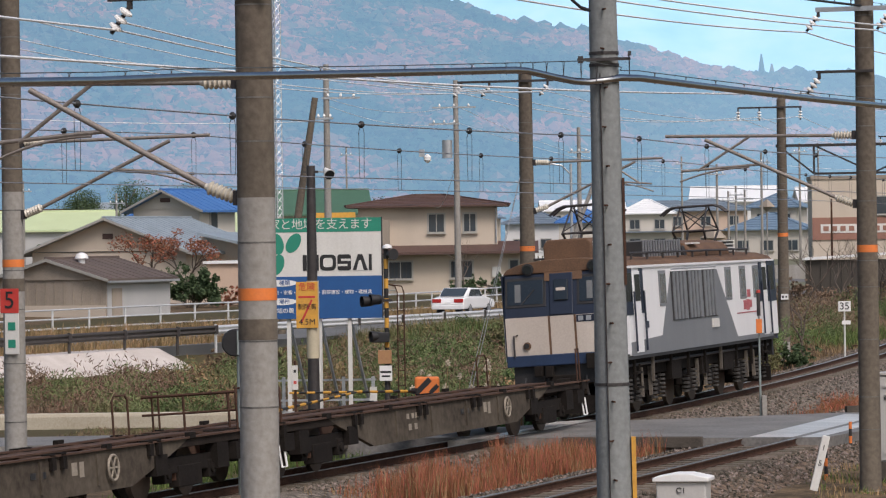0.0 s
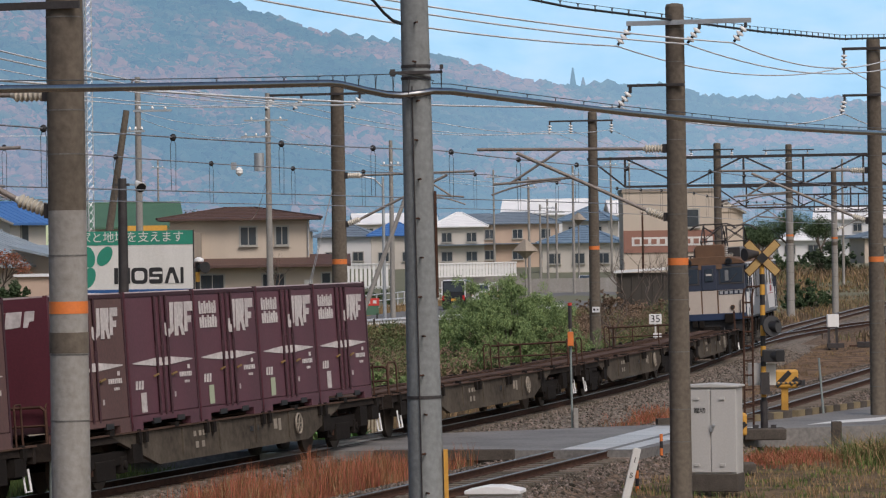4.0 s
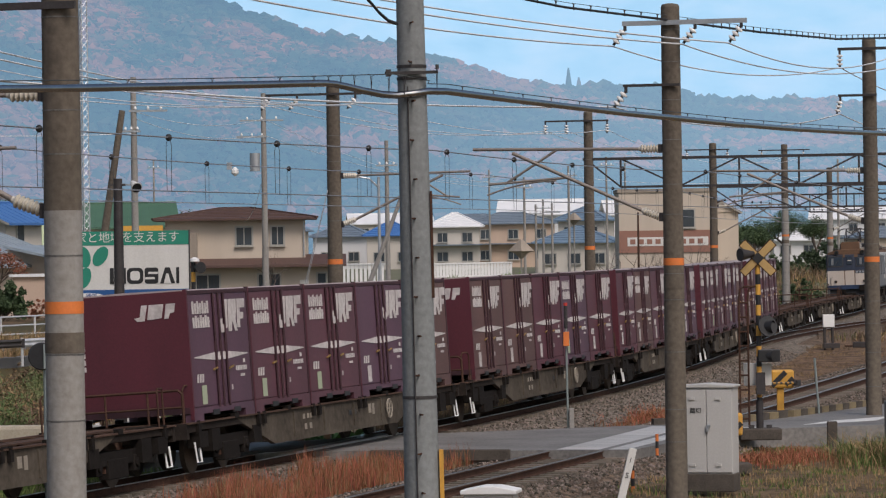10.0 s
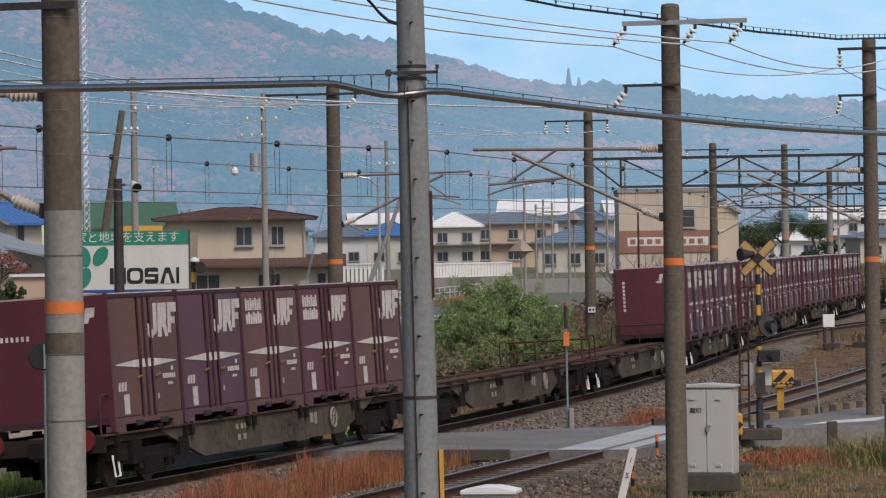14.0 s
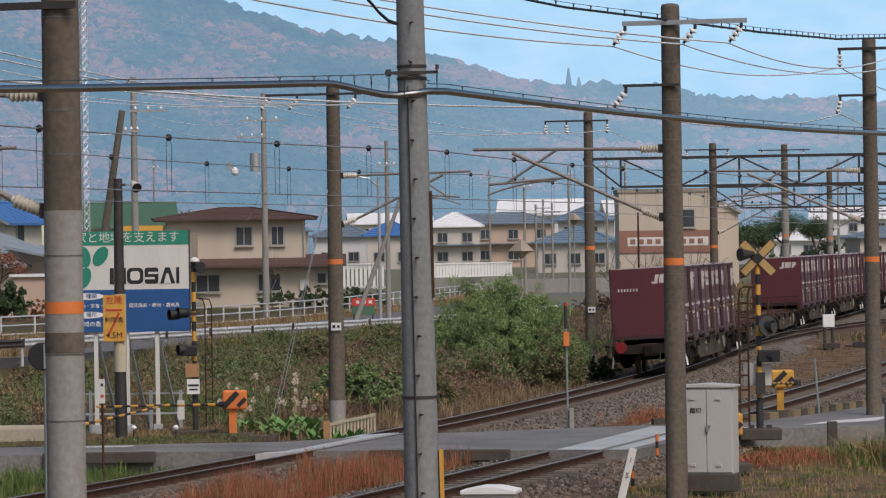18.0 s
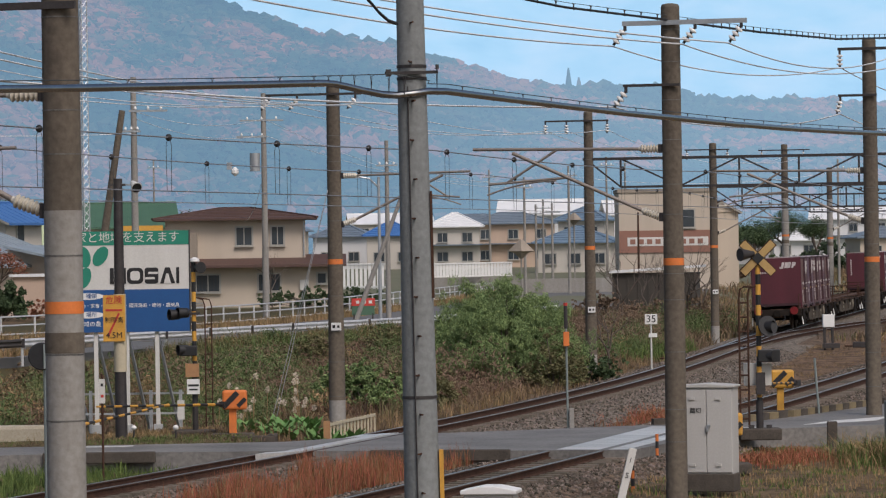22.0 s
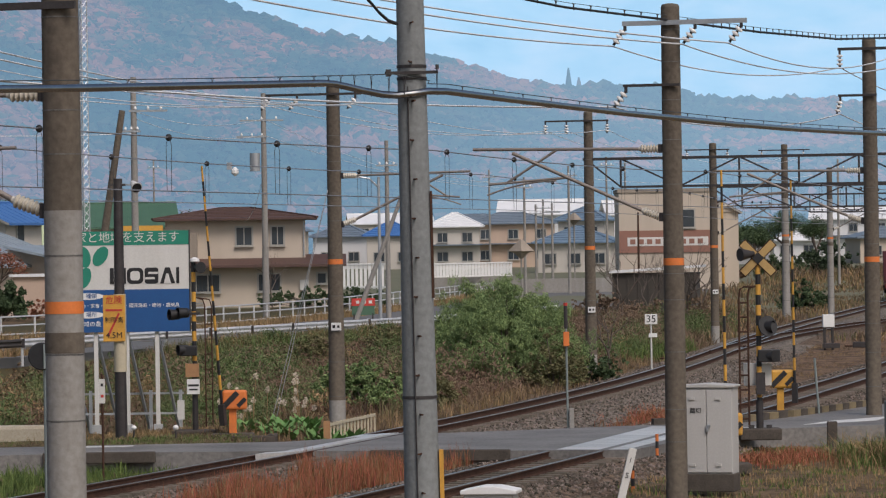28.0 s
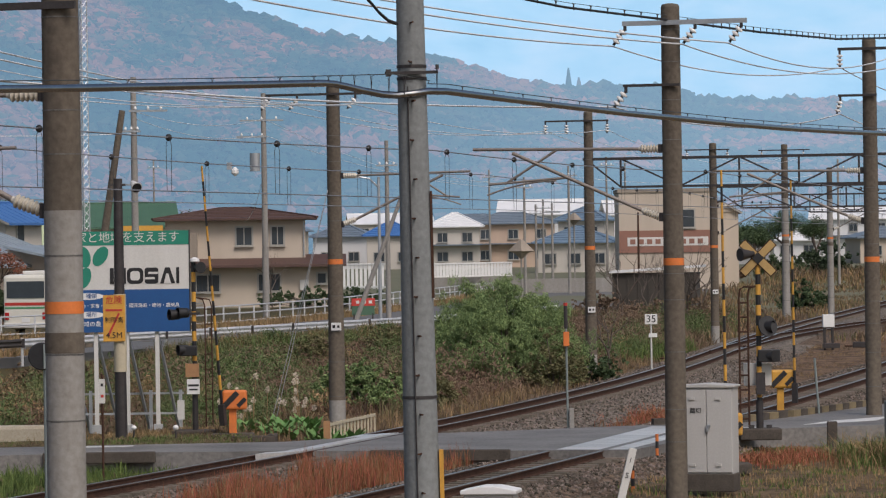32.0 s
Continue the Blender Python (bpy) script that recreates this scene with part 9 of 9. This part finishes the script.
def point_box():
    t = thing("relay_box", "white relay box on dark legs beside the track", "relay box", pose(16.6, 166, -0.4, 0, 0, 0))
    part("box", Build().box((0, 0, 1.25), (0.5, 0.4, 0.55)), M["white"], t, bevel=0.02)
    for x in (-0.17, 0.17):
        part("leg", Build().box((x, 0, 0.5), (0.09, 0.3, 1.0)), M["steel_dark"], t)
    part("base", Build().box((0.1, -0.1, 0.18), (0.7, 0.5, 0.2)), M["steel_dark"], t)
    m = thing("point_machine", "dark point machine lying by the rails", "point machine", pose(18.0, 166, -0.35, 0, 0, -10))
    part("case", Build().box((0, 0, 0.15), (0.7, 0.35, 0.25)), M["steel_dark"], m, bevel=0.03)
    part("rod", Build().cyl((-0.7, 0, 0.1), (0.7, 0, 0.1), 0.03), M["rust"], m)
    m2 = copy_thing(m, pose(9.2, 152, -0.35, 0, 0, -10))


point_box()


def post(x, y, z, h, w, material, label, lean=0.0, category="post", round_=False, group="trackside posts"):
    b = Build()
    if round_:
        b.cyl((0, 0, -0.2), (0, 0, h), w / 2, w / 2, 10)
    else:
        b.box((0, 0, h / 2 - 0.1), (w, w * 0.8, h + 0.2))
    return solid("trackside_post", b, material, label, category, group, m=pose(x, y, z, 0, lean, 0), bevel=0.0 if round_ else 0.012)


post(9.35, 96.0, -0.2, 1.6, 0.06, M["pole_green"], "thin grey leaning post by the kerb", -4, round_=True)
post(8.6, 85.5, -0.25, 0.55, 0.22, M["kerb_dark"], "short brown wooden post in the verge")
post(10.15, 86.5, -0.3, 1.0, 0.5, M["concrete"], "weathered stone post at the roadside")
km = solid("distance_post", Build().box((0, 0, 0.5), (0.14, 0.12, 1.0)), M["offwhite"], "white leaning distance post with a figure", "post", m=pose(3.1, 68.6, -0.3, 0, 14, 0), bevel=0.01)
words("figure", "5", 0.14, M["black"], km, pose(0, -0.065, 0.5, 90, 0, 0))
words("figure_top", "1", 0.14, M["black"], km, pose(0, -0.065, 0.78, 90, 0, 0))
for x, y in ((4.45, 81.0), (3.55, 73.2)):
    t = thing("bollard", "small orange and black striped bollard", "bollard", pose(x, y, -0.35, 0, 0, 0), "bollards")
    for i in range(5):
        part("bollard_band", Build().cyl((0, 0, 0.15 * i - 0.1), (0, 0, 0.15 * i + 0.05), 0.035, 0.035, 10), M["orange"] if i % 2 == 0 else M["black"], t, smooth=True)
sp = thing("marker_sign", "narrow white marker plate on a brown post", "sign", pose(-7.05, 79.0, -0.4, 0, 0, 0))
part("post", Build().cyl((0, 0, -0.2), (0, 0, 2.2), 0.025, 0.025, 8), M["rust"], sp)
part("plate", Build().box((0, -0.03, 1.85), (0.12, 0.02, 0.5)), M["offwhite"], sp)
part("plate_marks", Build().box((0, -0.043, 1.98), (0.05, 0.006, 0.06)), M["black"], sp)
part("plate_dot", Build().box((0, -0.043, 1.75), (0.06, 0.006, 0.06)), M["red"], sp)


def near_box():
    t = thing("signal_box", "white steel box with a domed lid near the track", "cabinet", pose(0.66, 57.0, -0.4, 0, 0, -10))
    part("body", Build().box((0, 0, 0.5), (0.74, 0.5, 1.1)), M["cab_grey"], t, bevel=0.02)
    part("lid", Build().prism([(-0.42, 1.05), (0.42, 1.05), (0.42, 1.11), (0.12, 1.17), (-0.12, 1.17), (-0.42, 1.11)], -0.3, 0.3), M["white"], t, "white lid", bevel=0.015)
    words("caption", "C1", 0.12, M["black"], t, pose(0, -0.262, 0.92, 90, 0, 0))


near_box()


def small_fence():
    t = thing("picket_fence", "small yellowed picket fence by the vegetable plot", "fence")
    a, b = Vector((-2.85, 92.2, -0.35)), Vector((-1.8, 97.5, -0.35))
    n = 14
    for i in range(n + 1):
        p = a.lerp(b, i / n)
        part("picket", Build().box((p.x, p.y, p.z + 0.22), (0.05, 0.05, 0.5)), M["yellow_pale"], t)
    part("fence_rail", Build().beam(a + Vector((0, -0.04, 0.42)), b + Vector((0, -0.04, 0.42)), 0.04, 0.06), M["yellow_pale"], t)
    part("corner_post", Build().box((a.x, a.y, a.z + 0.24), (0.16, 0.12, 0.56)), M["box_orange"], t)


small_fence()
# concrete planter round the left barrier, stay wires of the mast, lying rail and planks
solid("barrier_kerb", Build().box((-4.75, 90.4, -0.22), (1.5, 0.22, 0.3)), M["kerb_dark"], "dark concrete kerb round the barrier", "kerb", "small kerbs", bevel=0.02)
solid("barrier_kerb", Build().box((-4.1, 91.0, -0.22), (0.22, 1.4, 0.3)), M["kerb_dark"], "dark concrete kerb round the barrier", "kerb", "small kerbs", bevel=0.02)
for dx in (0.0, 0.1):
    wire([Vector((-4.45 + dx, 97.6, -0.2)), Vector((-2.85, 99, 6.2))], 0.008, M["wire_mid"], "steel stay wire of a mast", "stay_wire", "stay wires")
solid("spare_rail", Build().beam((2.1, 93.6, -0.25), (5.0, 95.2, -0.25), 0.07, 0.12), M["rust"], "rusty spare rail lying between the tracks", "rail", "loose rails")
solid("spare_rail", Build().beam((1.6, 92.6, -0.25), (3.8, 94.0, -0.25), 0.07, 0.12), M["rust"], "rusty spare rail lying between the tracks", "rail", "loose rails")
for x, y, L in ((1.5, 90.4, 0.7), (-0.2, 97.4, 0.6), (3.4, 91.6, 0.9)):
    solid("plank", Build().box((0, 0, 0), (L, 0.3, 0.06)), M["offwhite"], "pale concrete plank lying by the track", "plank", "loose planks", m=pose(x, y, -0.2, 0, 0, -10))
for x, y, r in ((-7.35, 90.6, 0.065), (-6.35, 90.4, 0.07)):
    rm_ = thing("round_marker", "white round marker on a short dark stem", "marker", pose(x, y, -0.15), "round markers")
    part("ball", Build().lathe((0, 0, 0.3), [(r * 0.3, -r * 0.9), (r * 0.85, -r * 0.5), (r, 0), (r * 0.85, r * 0.5), (r * 0.3, r * 0.9)], 14), M["white"], rm_, smooth=True)
    part("stem", Build().cyl((0, 0, -0.2), (0, 0, 0.25), 0.025), M["steel_dark"], rm_)
rb = thing("roadside_sign", "red and green shop sign among the reeds", "sign", pose(-4.3, 205, ROAD_Z - 0.1, 0, 0, 6))
part("board", Build().box((0, 0, 0.75), (1.2, 0.08, 0.5)), M["roof_green"], rb)
part("top_board", Build().box((0, -0.01, 1.2), (1.25, 0.1, 0.4)), M["red"], rb)
part("board_marks", Build().box((-0.3, -0.07, 1.2), (0.18, 0.01, 0.16)).box((0.05, -0.07, 1.2), (0.18, 0.01, 0.16)).box((0.38, -0.07, 1.2), (0.18, 0.01, 0.16)), M["offwhite"], rb)
for x in (-0.5, 0.5):
    part("leg", Build().box((x, 0, 0.2), (0.08, 0.08, 0.8)), M["steel_dark"], rb)


def roof_sign(x, y, z, w, label):
    """A pointed wayside shelter board on a post."""
    t = thing("pointed_shelter", label, "sign", pose(x, y, 0.4 + town_rise(y), 0, 0, 0), "pointed shelters")
    part("post", Build().cyl((0, 0, -0.3), (0, 0, z + 0.2), 0.07, 0.07, 8), M["concrete"], t)
    part("cap", Build().lathe((0, 0, z), [(0.05, -w * 0.3), (w * 0.28, -w * 0.05), (w * 0.5, 0.02), (w * 0.06, w * 0.45)], 4), M["wall_brown"], t)


roof_sign(5.9, 290, 3.3, 2.0, "brown pointed wooden shelter on a post")
roof_sign(11.8, 345, 5.6, 1.5, "grey pointed cowl on a tall post")


# ---------------------------------------------------------------- motion
def tail_at(t):
    """How far along the main line the rear of the last container is."""
    return float(np.interp(t, [0, 3, 11, 13, 14, 17, 20, 23, 25, 28, 32], [-219.5, -174.5, -56.3, -28.1, -14.2, 30.6, 75.8, 121.9, 153.2, 201.5, 267.5]))


def ride(s, base, ahead, up):
    """Pose of something on a vehicle whose middle is at s: both bogies on the line."""
    a, b = MAIN.stand(s - 7.1).translation, MAIN.stand(s + 7.1).translation
    c, d = (a + b) / 2, b - a
    m = pose(c.x, c.y, 0, 0, 0, math.degrees(math.atan2(d.y, d.x)) - 90) @ pose(0, 0, 0, 0, -cant(s), 0)
    return m @ Matrix.Translation((0, ahead, up))


def motions():
    times = [i * 1.0 for i in range(33)]
    for ob, mid, ahead, up in MOVERS:
        walk(ob, [(t, ride(tail_at(t) + mid, mid, ahead, up)) for t in times])
    # road traffic, by distance along its lane
    u, x, y, th = road_edge(10.5, 1.0)

    def on_lane(d):
        i = [float(np.interp(d, u, q)) for q in (x, y, th)]
        return pose(i[0], i[1], ROAD_Z + 0.03, 0, 0, -math.degrees(i[2]))
    lanes = ((CAR_A, [(0, 139.2), (1, 153.4), (2, 172.5), (3, 190), (5, 222), (9, 286), (14, 366), (20, 418), (32, 420)]),
             (VAN, [(0, 124.5), (1, 138.7), (2, 153.5), (3, 173.5), (5, 208), (9, 272), (14, 352), (20, 403), (32, 405)]),
             (CAR_B, [(0, 205), (1, 221), (2, 238), (3, 254.5), (4, 271), (6, 303), (9, 352), (14, 425), (32, 430)]))
    for ob, rows in lanes:
        walk(ob, [(t, on_lane(d)) for t, d in rows])
    walk(BUS, [(t, pose(-19.45 + 3.52 * (t - 31.8), 184.6 + 13.2 * (t - 31.8), ROAD_Z + 0.04, 0, 0, -14.9)) for t in (0.0, 16.0, 28.0, 30.0, 31.0, 32.0)])
    # barrier arms: lowered until the train has gone, then raised
    lift = [(0, 0.0), (23.0, 0.0), (23.2, 0.5), (23.6, 5), (24.0, 13), (24.4, 22), (24.8, 30.5), (25.2, 39), (25.6, 47.5), (26.2, 61), (26.8, 75), (27.4, 86), (32, 86)]
    lift_near = [(0, 0.0), (23.0, 0.0), (23.2, 2), (23.6, 9), (24.0, 17.5), (24.4, 26), (24.8, 34), (25.2, 42), (25.6, 50), (26.2, 63), (26.8, 76), (27.4, 86), (32, 86)]
    for i, ((t, arm, length), sx) in enumerate(zip(BARRIERS, (-0.25, -0.25, 0.35, 0.0))):
        top = 80 / 86 if i == 0 else 1.0
        walk(arm, [(tt, pose(sx, -0.2, 0.8, 0, 0, ARM_DOWN[i]) @ pose(0, 0, 0, 0, 88 - a * top, 0)) for tt, a in (lift_near if i == 1 else lift)])


ARM_DOWN = (244, 254.5, 255, 95)
motions()
